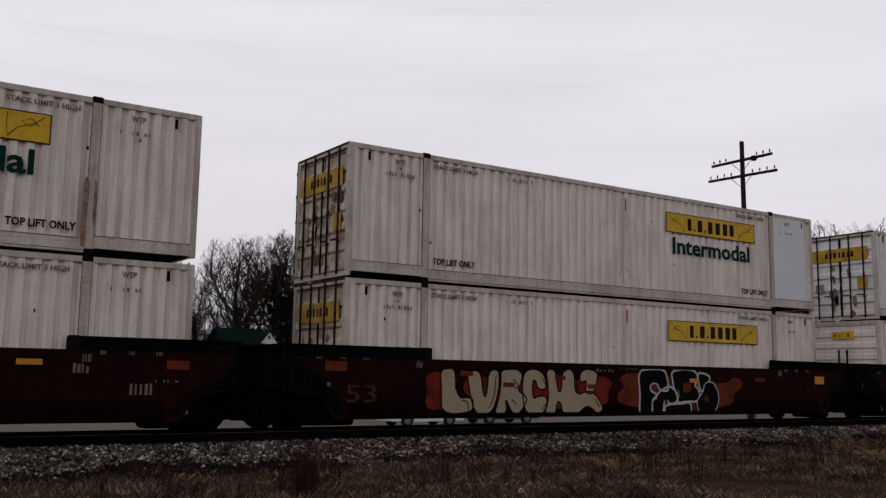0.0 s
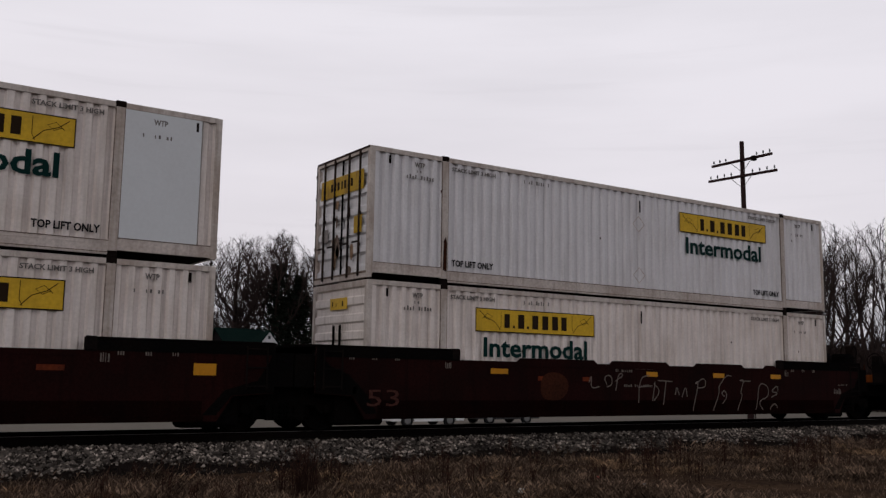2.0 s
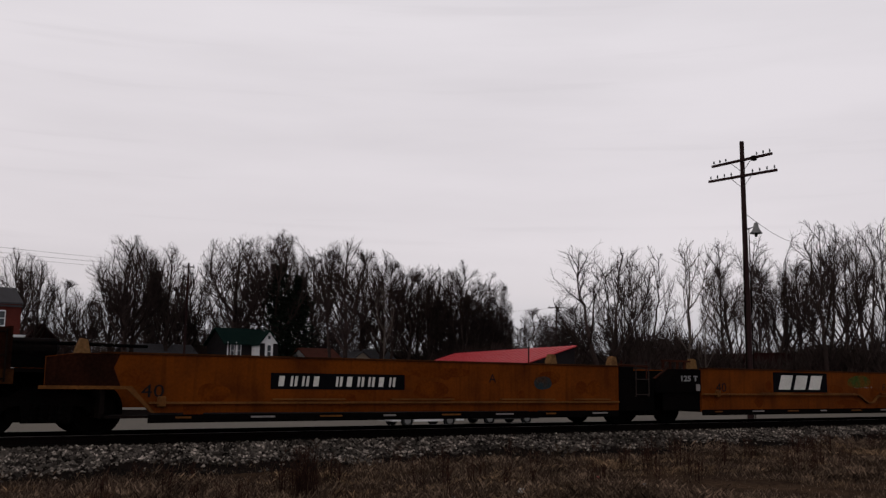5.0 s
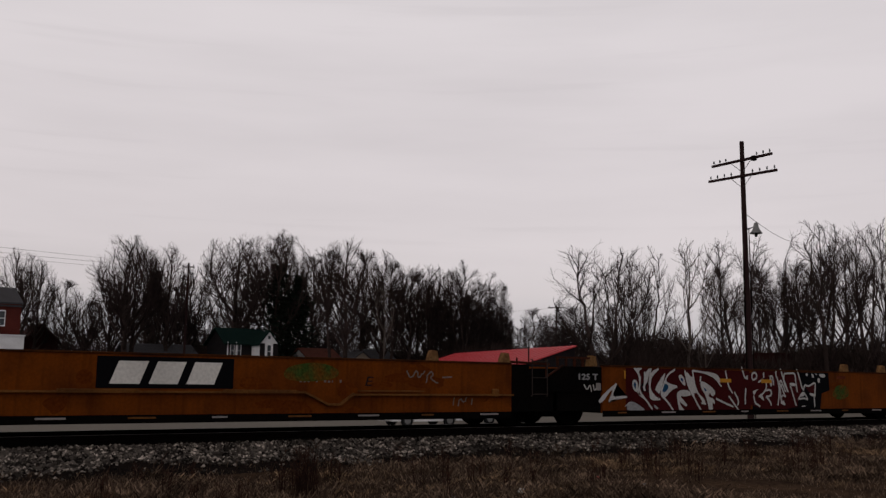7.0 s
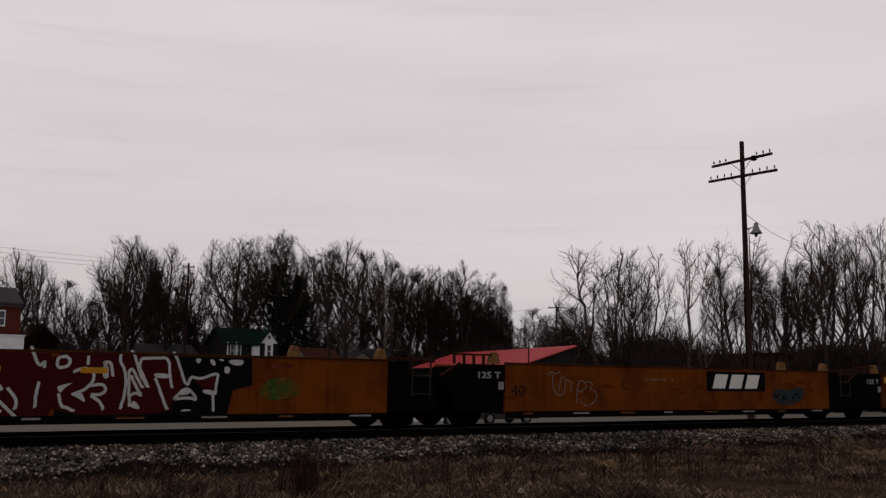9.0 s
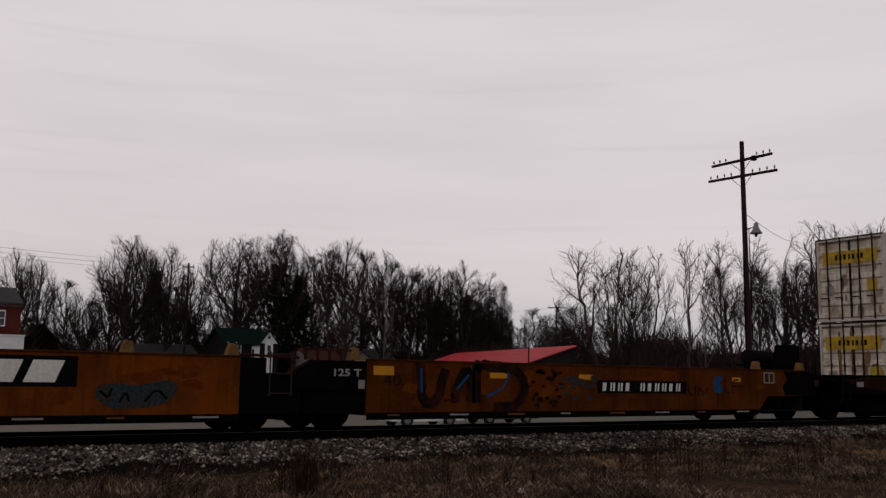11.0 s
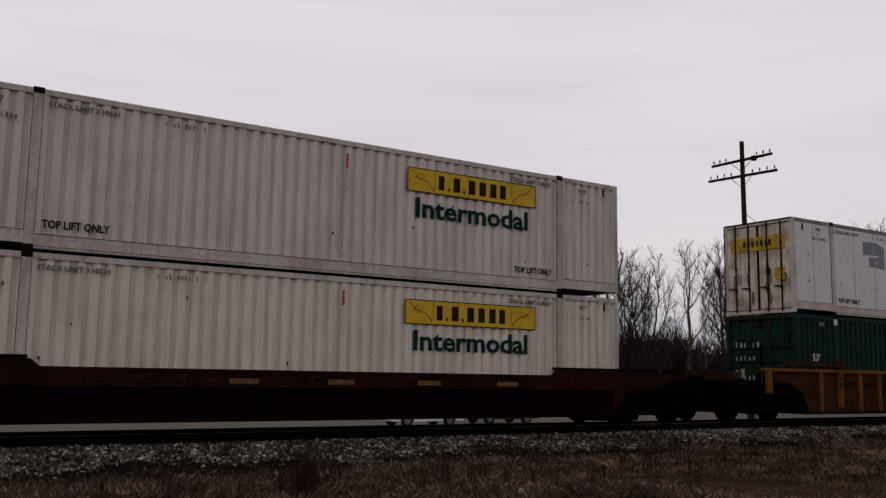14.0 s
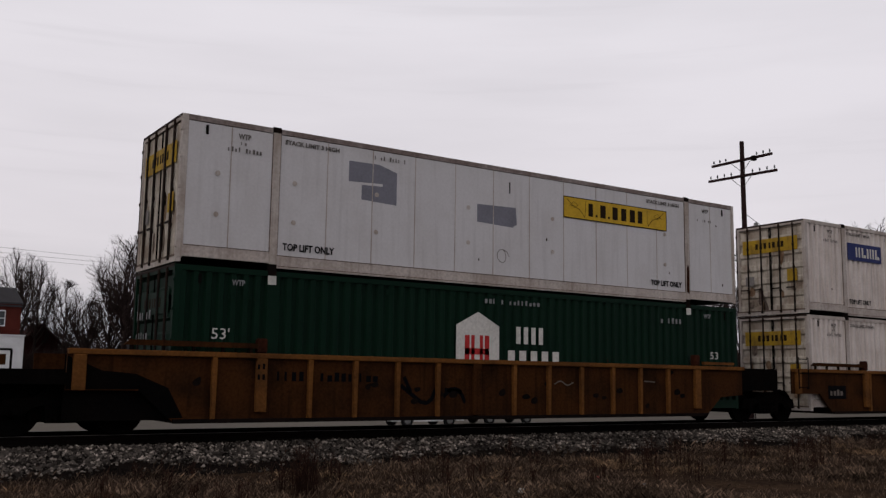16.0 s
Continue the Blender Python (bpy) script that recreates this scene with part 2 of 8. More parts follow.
SPRAY_BLUE = mat("spray_blue", (0.012, 0.045, 0.13), 0.75, vary=0.35, second=(0.015, 0.06, 0.075), second_amt=0.8, coarse=3, bump=0.0, spec=0.03)
SPRAY_SLATE = mat("spray_slate", (0.022, 0.032, 0.036), 0.8, vary=0.4, second=(0.055, 0.022, 0.008), second_amt=0.8, coarse=3.5, bump=0.0, spec=0.02)
SPRAY_GREEN = mat("spray_green", (0.035, 0.060, 0.012), 0.8, vary=0.5, second=(0.12, 0.042, 0.007), second_amt=1.0, coarse=5, bump=0.0, spec=0.03)
SPRAY_ORANGE = mat("spray_orange", (0.12, 0.025, 0.010), 0.75, vary=0.3, second=(0.05, 0.013, 0.008), second_amt=0.95, coarse=2.5, bump=0.0, spec=0.03)
WOOD_POLE = mat("creosoted_pole_wood", (0.026, 0.014, 0.014), 0.9, vary=0.35, second=(0.045, 0.024, 0.022), stretch=(1, 1, 0.08), fine=40, bump=0.3, spec=0.05)
GALV = mat("galvanised_metal", (0.20, 0.20, 0.20), 0.5, 0.5, vary=0.15, bump=0.05)
GLASS_INS = mat("insulator_glass", (0.05, 0.06, 0.06), 0.2, vary=0.1, bump=0.0, spec=0.5)
BARK = mat("tree_bark", (0.030, 0.021, 0.019), 0.95, vary=0.3, second=(0.050, 0.038, 0.033), fine=8, bump=0.0, random_tint=0.35, spec=0.02)
BARK_PALE = mat("pale_bark", (0.075, 0.060, 0.052), 0.9, vary=0.3, second=(0.045, 0.035, 0.03), fine=8, bump=0.0, spec=0.03)
NEEDLES = mat("dark_evergreen_needles", (0.012, 0.018, 0.012), 0.9, vary=0.4, bump=0.0)
BRICK = mat("red_brick", (0.085, 0.020, 0.015), 0.9, vary=0.3, second=(0.045, 0.014, 0.011), fine=14, bump=0.2, spec=0.05)
BRICK_DIM = mat("soot_dark_brick", (0.026, 0.0085, 0.0075), 0.95, vary=0.3, second=(0.016, 0.007, 0.006), fine=14, bump=0.2, spec=0.02)
LOGO_DIRTY = mat("logo_yellow_dirty", (0.42, 0.26, 0.022), 0.6, vary=0.15, second=(0.15, 0.085, 0.03), second_amt=0.7, streak=0.5, coarse=2.5, bump=0.03)
ROOF_DARK = mat("dark_shingle_roof", (0.055, 0.052, 0.055), 0.9, vary=0.3, bump=0.2)
ROOF_GREEN = mat("green_shingle_roof", (0.0065, 0.017, 0.0145), 0.9, vary=0.3, second=(0.004, 0.011, 0.010), bump=0.15, spec=0.02)
ROOF_RED = mat("red_metal_roof", (0.50, 0.055, 0.065), 0.5, vary=0.1, second=(0.40, 0.05, 0.055), second_amt=0.4, bump=0.03)
ROOF_RUST = mat("rust_brown_shingles", (0.085, 0.030, 0.022), 0.9, vary=0.3, second=(0.05, 0.024, 0.02), bump=0.15, spec=0.03)
WALL_TAN = mat("tan_siding", (0.23, 0.19, 0.145), 0.85, vary=0.12, bump=0.08, spec=0.03)
TRIM_WHITE = mat("white_trim_paint", (0.66, 0.67, 0.68), 0.6, vary=0.08, bump=0.03)
WALL_DARK = mat("dark_clapboard", (0.016, 0.014, 0.015), 0.9, vary=0.2, bump=0.1, spec=0.02)
WALL_GREY = mat("grey_siding", (0.20, 0.20, 0.20), 0.8, vary=0.15, bump=0.1)
PANE = mat("window_glass", (0.02, 0.025, 0.03), 0.08, vary=0.05, bump=0.0, spec=0.5)
LOT = mat("pale_worn_pavement", (0.185, 0.165, 0.140), 1.0, vary=0.1, second=(0.14, 0.13, 0.118), second_amt=0.6, coarse=0.15, fine=5, bump=0.0, spec=0.0)
DIRT = mat("winter_earth", (0.028, 0.019, 0.0145), 1.0, vary=0.45, second=(0.085, 0.052, 0.032), second_amt=0.9, coarse=0.6, fine=9, bump=0.5, spec=0.0)
BALLAST_BED = mat("ballast_fines", (0.012, 0.0095, 0.0085), 1.0, vary=0.5, second=(0.030, 0.022, 0.018), coarse=2, fine=24, bump=0.8, spec=0.0)
STONES = stuff_mat("ballast_stone", (0.004, 0.0034, 0.0032), (0.37, 0.315, 0.27), skew=0.78, patch=1.6, patch_amt=0.75)
GRASS = stuff_mat("dead_grass", (0.027, 0.0175, 0.0130), (0.245, 0.168, 0.115), skew=0.62, patch=1.1, patch_amt=0.8)
STRAW = stuff_mat("pale_straw", (0.060, 0.036, 0.021), (0.36, 0.235, 0.14), skew=0.5, patch=2.0, patch_amt=0.4)
WEED = stuff_mat("dead_weed_stalks", (0.012, 0.006, 0.005), (0.060, 0.030, 0.020))
TIE_WOOD = mat("sleeper_wood", (0.018, 0.014, 0.012), 0.95, vary=0.4, bump=0.4, spec=0.04)
# Near black: the shadow under the train is put into this colour.
RAIL_STEEL = mat("rusty_rail_web", (0.005, 0.0035, 0.003), 0.9, 0.0, vary=0.3, bump=0.15, spec=0.04)
RAIL_SHINE = mat("polished_rail_head", (0.10, 0.095, 0.09), 0.5, 0.6, vary=0.1, bump=0.02)
FADED = mat("faded_lettering", (0.060, 0.024, 0.019), 0.85, vary=0.4, bump=0.0, spec=0.03)
TYRE = mat("tyre_rubber", (0.014, 0.014, 0.015), 0.85, vary=0.2, bump=0.1)
CAR_PAINT = mat("white_car_paint", (0.70, 0.70, 0.71), 0.3, vary=0.04, bump=0.0, spec=0.5)
CAR_PAINT_DARK = mat("dark_car_paint", (0.003, 0.003, 0.004), 0.45, vary=0.05, bump=0.0, spec=0.5)


# ---- building helpers ----
ORIGIN = [0.0]  # where along the train the thing in hand starts


def link(name, bm, material, parent=None, label="", smooth=False):
    me = bpy.data.meshes.new(name)
    bm.to_mesh(me)
    bm.free()
    if parent is not None and ORIGIN[0]:
        me.transform(Matrix.Translation((-ORIGIN[0], 0, 0)))
    me.materials.append(material)
    if smooth:
        me.polygons.foreach_set("use_smooth", [True] * len(me.polygons))
    ob = new(name, me)
    if parent is not None:
        ob.parent = parent
    if label:
        tagged(ob, label)
    return ob


def part(name, bm, material, parent, label="", smooth=False):
    return link(name, bm, material, parent, label, smooth)


def raw(name, verts, faces, material, parent=None, label=""):
    me = bpy.data.meshes.new(name)
    me.from_pydata(verts, [], faces)
    me.materials.append(material)
    ob = new(name, me)
    if parent is not None:
        ob.parent = parent
    if label:
        tagged(ob, label)
    return ob


def thing(name, m, label, category, group=""):
    ob = new(name)
    ob.empty_display_size = 0.2
    ob.matrix_basis = m
    return tagged(ob, label, category, group)


def box(x0, x1, y0, y1, z0, z1, bm=None, bevel=0.0):
    bm = bm or bmesh.new()
    own = bmesh.new() if bevel else bm
    v = [own.verts.new((x, y, z)) for x in (x0, x1) for y in (y0, y1) for z in (z0, z1)]
    for f in ((0, 1, 3, 2), (4, 6, 7, 5), (0, 4, 5, 1), (2, 3, 7, 6), (0, 2, 6, 4), (1, 5, 7, 3)):
        own.faces.new([v[i] for i in f])
    if bevel:
        bmesh.ops.bevel(own, geom=list(own.edges), offset=bevel, segments=1, affect="EDGES")
        me = bpy.data.meshes.new("tmp")
        own.to_mesh(me)
        own.free()
        bm.from_mesh(me)
        bpy.data.meshes.remove(me)
    return bm


def prism(points, y0, y1, bm=None):
    """A plate in the x-z plane with the outline points, from y0 to y1."""
    bm = bm or bmesh.new()
    a = [bm.verts.new((x, y0, z)) for x, z in points]
    b = [bm.verts.new((x, y1, z)) for x, z in points]
    n = len(points)
    area = sum(points[i][0] * points[(i + 1) % n][1] - points[(i + 1) % n][0] * points[i][1] for i in range(n))
    if area < 0:
        a, b = a[::-1], b[::-1]
    bm.faces.new(a)
    bm.faces.new(b[::-1])
    for i in range(n):
        j = (i + 1) % n
        bm.faces.new((a[j], a[i], b[i], b[j]))
    return bm


def prism_x(points, x0, x1, bm=None):
    """A plate in the y-z plane with the outline points, from x0 to x1."""
    bm = bm or bmesh.new()
    a = [bm.verts.new((x0, y, z)) for y, z in points]
    b = [bm.verts.new((x1, y, z)) for y, z in points]
    n = len(points)
    bm.faces.new(a)
    bm.faces.new(b[::-1])
    for i in range(n):
        j = (i + 1) % n
        bm.faces.new((a[j], a[i], b[i], b[j]))
    bmesh.ops.recalc_face_normals(bm, faces=bm.faces[:])
    return bm


def tube(p, q, r0, r1=None, sides=8, bm=None, caps=True):
    bm = bm or bmesh.new()
    r1 = r0 if r1 is None else r1
    p, q = Vector(p), Vector(q)
    d = (q - p).normalized()
    u = d.orthogonal().normalized()
    w = d.cross(u)
    rings = []
    for c, r in ((p, r0), (q, r1)):
        rings.append([bm.verts.new(c + (u * math.cos(2 * math.pi * i / sides) + w * math.sin(2 * math.pi * i / sides)) * r) for i in range(sides)])
    for i in range(sides):
        j = (i + 1) % sides
        bm.faces.new((rings[0][i], rings[0][j], rings[1][j], rings[1][i]))
    if caps:
        bm.faces.new(rings[0][::-1])
        bm.faces.new(rings[1])
    return bm


def lathe(profile, axis_point=(0, 0, 0), axis="y", sides=24, bm=None):
    """A turned body: profile rows (along the axis, radius)."""
    bm = bm or bmesh.new()
    rings = []
    ax = Vector(axis_point)
    for a, r in profile:
        ring = []
        for i in range(sides):
            c, s = math.cos(2 * math.pi * i / sides) * r, math.sin(2 * math.pi * i / sides) * r
            ring.append(bm.verts.new(ax + Vector((c, a, s) if axis == "y" else (c, s, a) if axis == "z" else (a, c, s))))
        rings.append(ring)
    for r0, r1 in zip(rings, rings[1:]):
        for i in range(sides):
            j = (i + 1) % sides
            bm.faces.new((r0[i], r0[j], r1[j], r1[i]))
    bm.faces.new(rings[0])
    bm.faces.new(rings[-1])
    bmesh.ops.recalc_face_normals(bm, faces=bm.faces[:])
    return bm


def lettering(name, words, size, x, z, y, material, parent, face="near", label="", width=0.0, bold=0.0, slant=0.0):
    """Words as thin flat letters on a face that looks to -y (near) or -x (end)."""
    cu = bpy.data.curves.new(name, "FONT")
    cu.body, cu.size, cu.extrude, cu.offset, cu.shear = words, size, 0.002, bold, slant
    cu.resolution_u = 2
    ob = bpy.data.objects.new(name, cu)
    scene.collection.objects.link(ob)
    me = bpy.data.meshes.new_from_object(ob.evaluated_get(bpy.context.evaluated_depsgraph_get()))
    scene.collection.objects.unlink(ob)
    bpy.data.objects.remove(ob)
    bpy.data.curves.remove(cu)
    xs = [v.co.x for v in me.vertices]
    squeeze = width / (max(xs) - min(xs)) if width else 1.0
    x -= ORIGIN[0] if face == "near" else 0
    spin = Matrix(((squeeze, 0, 0, x), (0, 0, -1, y), (0, 1, 0, z), (0, 0, 0, 1)))
    if face == "end":
        spin = Matrix(((0, 0, -1, x), (-squeeze, 0, 0, y), (0, 1, 0, z), (0, 0, 0, 1)))
    me.transform(spin)
    me.materials.clear()
    me.materials.append(material)
    lo = tagged(new(name, me), kind="stuff")
    lo.parent = parent
    if label:
        tagged(lo, label)
    return lo


def bars(name, x, z, y, count, w, h, gap, material, parent, face="near", label=""):
    """A row of plain upright bars in place of characters."""
    bm = bmesh.new()
    rng = random.Random(int(abs(x * 131 + z * 17)) + count)
    for i in range(count):
        if count > 5 and rng.random() < 0.22:
            continue
        k = w * rng.uniform(0.35, 1.0)
        a = x + i * (w + gap)
        hh = h * rng.uniform(0.6, 1.0)
        if face == "near":
            box(a, a + k, y, y + 0.004, z, z + hh, bm)
        else:
            box(x, x + 0.004, y - i * (w + gap) - k, y - i * (w + gap), z, z + hh, bm)
    return tagged(part(name, bm, material, parent, label), kind="stuff")


def stroke(points, width, y, bm=None, wobble=0.0, seed=1):
    """A painted line through points (x, z), laid flat on the plane y."""
    bm = bm or bmesh.new()
    rng = random.Random(seed)
    pts = [Vector((px + rng.uniform(-wobble, wobble), 0, pz + rng.uniform(-wobble, wobble))) for px, pz in points]
    left, right = [], []
    for i, p in enumerate(pts):
        a, b = pts[max(0, i - 1)], pts[min(len(pts) - 1, i + 1)]
        d = (b - a).normalized() if (b - a).length > 1e-6 else Vector((1, 0, 0))
        nrm = Vector((-d.z, 0, d.x)) * width * 0.5
        left.append(p + nrm)
        right.append(p - nrm)
    for lo, hi in ((0.0, 0.0),):
        va = [bm.verts.new((v.x, y, v.z)) for v in left]
        vb = [bm.verts.new((v.x, y, v.z)) for v in right]
        for i in range(len(pts) - 1):
            bm.faces.new((va[i], va[i + 1], vb[i + 1], vb[i]))
    return bm


def blob(points, y, bm=None, thick=0.003):
    return prism(points, y, y + thick, bm)


def rounded(points, turns=2):
    """Chaikin's corner cutting of a closed outline."""
    for _ in range(turns):
        out = []
        for (ax, az), (bx, bz) in zip(points, points[1:] + points[:1]):
            out += [(ax * 0.75 + bx * 0.25, az * 0.75 + bz * 0.25), (ax * 0.25 + bx * 0.75, az * 0.25 + bz * 0.75)]
        points = out
    return points


# ---- ground, ballast, track ----
TRACK_Y = 18.865
GAUGE = 0.7525
DROP = 0.125             # the rail head lies this far under z = 0
CAR_N = TRACK_Y - 1.495   # near side of the wagons
BOX_N = TRACK_Y - 1.2955  # near side of the containers


def ground_z(x, y):
    z = -0.66 + 0.05 * noise.noise(Vector((x * 0.25, y * 0.25, 0))) + 0.02 * noise.noise(Vector((x * 1.3, y * 1.3, 5)))
    if y > 23:
        z = -0.66 - 0.89 * min(1.0, (y - 23) / 9.0)
    if y > 84:
        z += (min(y, 190) - 84) * 0.034 + 0.3 * noise.noise(Vector((x * 0.03, y * 0.03, 2)))
    return z


def make_ground():
    xs = [-2500, -600, -150, -60] + [-30 + i * 1.5 for i in range(74)] + [90, 110, 140, 180, 240, 400, 900, 2500]
    ys = [-2500, -400, -60, -20, -5, 0, 3] + [5 + i * 0.5 for i in range(36)] + [23, 24, 26, 29, 32, 36, 50, 62, 70, 84, 95, 110, 130, 150, 170, 190, 220, 400, 900, 2500]
    verts = [(x, y, ground_z(x, y)) for y in ys for x in xs]
    n = len(xs)
    faces = [(j * n + i, j * n + i + 1, (j + 1) * n + i + 1, (j + 1) * n + i) for j in range(len(ys) - 1) for i in range(n - 1)]
    tagged(raw("ground", verts, faces, DIRT), "brown winter earth with dead grass", "ground", kind="structure")
    bm = box(-120, 260, 35.5, 84, -1.9, -1.5)
    tagged(link("pavement", bm, LOT), "pale worn concrete street and lot behind the track", "pavement", kind="structure")


def ballast_z(y):
    for (y0, z0), (y1, z1) in zip(BED, BED[1:]):
        if y0 <= y <= y1:
            return z0 + (z1 - z0) * (y - y0) / (y1 - y0)
    return -0.9


BED = [(14.9, -0.80), (15.7, -0.66), (17.3, -0.35), (17.6, -0.31), (20.1, -0.31), (20.5, -0.38), (22.8, -0.75)]


def make_ballast():
    verts, faces = [], []
    xs = [-80 + i * 2.0 for i in range(140)]
    for x in xs:
        for y, z in BED:
            verts.append((x, y + 0.12 * noise.noise(Vector((x * 0.4, y, 1))), z + 0.03 * noise.noise(Vector((x * 0.5, y * 2, 3)))))
    k = len(BED)
    for i in range(len(xs) - 1):
        for j in range(k - 1):
            faces.append((i * k + j, (i + 1) * k + j, (i + 1) * k + j + 1, i * k + j + 1))
    tagged(raw("ballast", verts, faces, BALLAST_BED), "grey crushed stone bed of the track", "ballast", kind="structure")
    # loose stones
    rng = np.random.default_rng(4)
    count = 70000
    x = 1.0 + 62 * rng.random(count) ** 1.25
    y = 15.2 + 2.5 * rng.beta(1.5, 1.15, count)
    keep = rng.random(count) < np.clip((y - 15.98 - 0.010 * x + 0.22 * np.sin(x * 0.9) + 0.15 * np.sin(x * 2.3) + 0.1 * np.sin(x * 5.1)) / 0.45, 0.03, 0.85)
    x, y = x[keep], y[keep]
    count = len(x)
    zb = np.interp(y, [b[0] for b in BED], [b[1] for b in BED])
    size = 0.017 + 0.034 * rng.random(count) ** 1.5
    base = np.array([(1, 0, 0), (-1, 0, 0), (0, 1, 0), (0, -1, 0), (0, 0, 1), (0, 0, -1)], float)
    tri = np.array([(0, 2, 4), (2, 1, 4), (1, 3, 4), (3, 0, 4), (2, 0, 5), (1, 2, 5), (3, 1, 5), (0, 3, 5)])
    jit = base[None] * (0.7 + 0.6 * rng.random((count, 6, 1))) + 0.35 * (rng.random((count, 6, 3)) - 0.5)
    ang = rng.random(count) * 6.283
    c, s = np.cos(ang), np.sin(ang)
    px = jit[:, :, 0] * c[:, None] - jit[:, :, 1] * s[:, None]
    py = jit[:, :, 0] * s[:, None] + jit[:, :, 1] * c[:, None]
    pz = jit[:, :, 2] * 0.75
    P = np.stack([px, py, pz], 2) * size[:, None, None] + np.stack([x, y, zb + size * 0.45], 1)[:, None, :]
    F = (tri[None] + 6 * np.arange(count)[:, None, None]).reshape(-1, 3)
    tagged(raw("ballast_stones", P.reshape(-1, 3).tolist(), F.tolist(), STONES), "loose grey and white crushed stones beside the rail", "gravel", kind="stuff")


def make_track():
    track = thing("railway_track", pose(0, TRACK_Y, -DROP), "single track of rusty steel rails on dark wooden sleepers", "railway track")
    tagged(track, kind="structure")
    for side in (-1, 1):
        c = side * (GAUGE)
        prof = [(-0.07, -0.175), (0.07, -0.175), (0.07, -0.16), (0.012, -0.14), (0.012, -0.045), (0.036, -0.035), (0.036, -0.006),
                (-0.036, -0.006), (-0.036, -0.035), (-0.012, -0.045), (-0.012, -0.14), (-0.07, -0.16)]
        rail = part("rail", prism_x([(c + a, b) for a, b in prof], -90, 220), RAIL_STEEL, track)
        part("rail_head", box(-90, 220, c - 0.034, c + 0.034, -0.006, 0.0), RAIL_SHINE, rail, "worn shiny top of the rail")
    me = None
    for i in range(150):
        x = -8 + i * 0.52
        if me is None:
            tie = part("sleeper", box(-0.115, 0.115, -1.3, 1.3, -0.36, -0.178, bevel=0.012), TIE_WOOD, track)
            me = tie.data
        else:
            tie = new("sleeper", me)
            tie.parent = track
        tie.location = (x, 0.03 * math.sin(i * 7.3), -0.006 * (i % 3))


def make_grass():
    rng = np.random.default_rng(11)
    count = 640000
    y = 6.5 + 9.9 * rng.random(count)
    x = -1 + (y * 2.1 + 16) * rng.random(count)
    dens = np.array([0.5 + 0.8 * noise.noise(Vector((a * 0.35, b * 0.5, 7))) + 0.45 * noise.noise(Vector((a * 1.4, b * 1.4, 3))) for a, b in zip(x, y)])
    keep = rng.random(count) < np.clip(dens, 0.03, 1) * np.clip((16.2 + 0.012 * x - y) / 1.0, 0.04, 1)
    x, y, dens = x[keep], y[keep], np.clip(dens[keep], 0.1, 1.2)
    n = len(x)
    h = (0.02 + 0.13 * rng.random(n) ** 3) * (0.35 + 0.95 * dens)
    a = rng.random(n) * 6.283
    lean = h * (0.1 + 1.0 * rng.random(n))
    dx, dy = np.cos(a), np.sin(a)
    w = 0.0009 + 0.0016 * rng.random(n)
    z0 = np.array([ground_z(p, q) for p, q in zip(x, y)])
    z0 = np.maximum(z0, np.interp(y, [b[0] for b in BED], [b[1] for b in BED]))
    P = np.empty((n, 4, 3))
    P[:, 0] = np.stack([x - dy * w, y + dx * w, z0 - 0.01], 1)
    P[:, 1] = np.stack([x + dy * w, y - dx * w, z0 - 0.01], 1)
    P[:, 2] = np.stack([x + dx * lean * 0.45 + dy * w * 0.7, y + dy * lean * 0.45 - dx * w * 0.7, z0 + h * 0.7], 1)
    P[:, 3] = np.stack([x + dx * lean, y + dy * lean, z0 + h], 1)
    F = np.array([(0, 1, 2), (0, 2, 3)])
    F = (F[None] + 4 * np.arange(n)[:, None, None]).reshape(-1, 3)
    tagged(raw("grass", P.reshape(-1, 3).tolist(), F.tolist(), GRASS), "matted dead brown winter grass", "grass", kind="stuff")


def make_straw():
    """Tufts of paler straw that stand in clumps among the matted grass."""
    rng = np.random.default_rng(23)
    P = []
    for k in range(620):
        cy = 9.5 + 6.0 * rng.random()
        cx = 0.5 + (cy * 1.75 + 6) * rng.random() ** 0.75
        if noise.noise(Vector((cx * 0.3, cy * 0.6, 9))) < -0.05:
            continue
        n = int(30 + 60 * rng.random())
        spread = 0.06 + 0.14 * rng.random()
        x, y = cx + rng.normal(0, spread * 1.6, n), cy + rng.normal(0, spread, n)
        h = (0.03 + 0.10 * rng.random() ** 2) * (0.5 + 0.7 * rng.random(n))
        a = rng.random(n) * 6.283
        ln = h * (0.25 + 0.9 * rng.random(n))
        dx, dy = np.cos(a), np.sin(a)
        w = 0.0009 + 0.0014 * rng.random(n)
        z0 = max(ground_z(cx, cy), ballast_z(cy)) - 0.01
        q = np.empty((n, 4, 3))
        q[:, 0] = np.stack([x - dy * w, y + dx * w, np.full(n, z0)], 1)
        q[:, 1] = np.stack([x + dy * w, y - dx * w, np.full(n, z0)], 1)
        q[:, 2] = np.stack([x + dx * ln * 0.4 + dy * w * 0.7, y + dy * ln * 0.4 - dx * w * 0.7, z0 + h * 0.7], 1)
        q[:, 3] = np.stack([x + dx * ln, y + dy * ln, z0 + h], 1)
        P.append(q)
    P = np.concatenate(P)
    F = (np.array([(0, 1, 2), (0, 2, 3)])[None] + 4 * np.arange(len(P))[:, None, None]).reshape(-1, 3)
    tagged(raw("straw_tufts", P.reshape(-1, 3).tolist(), F.tolist(), STRAW), "pale dry straw tufts in the dead grass", "grass", kind="stuff")


make_ground()
make_ballast()
make_track()
make_grass()
make_straw()


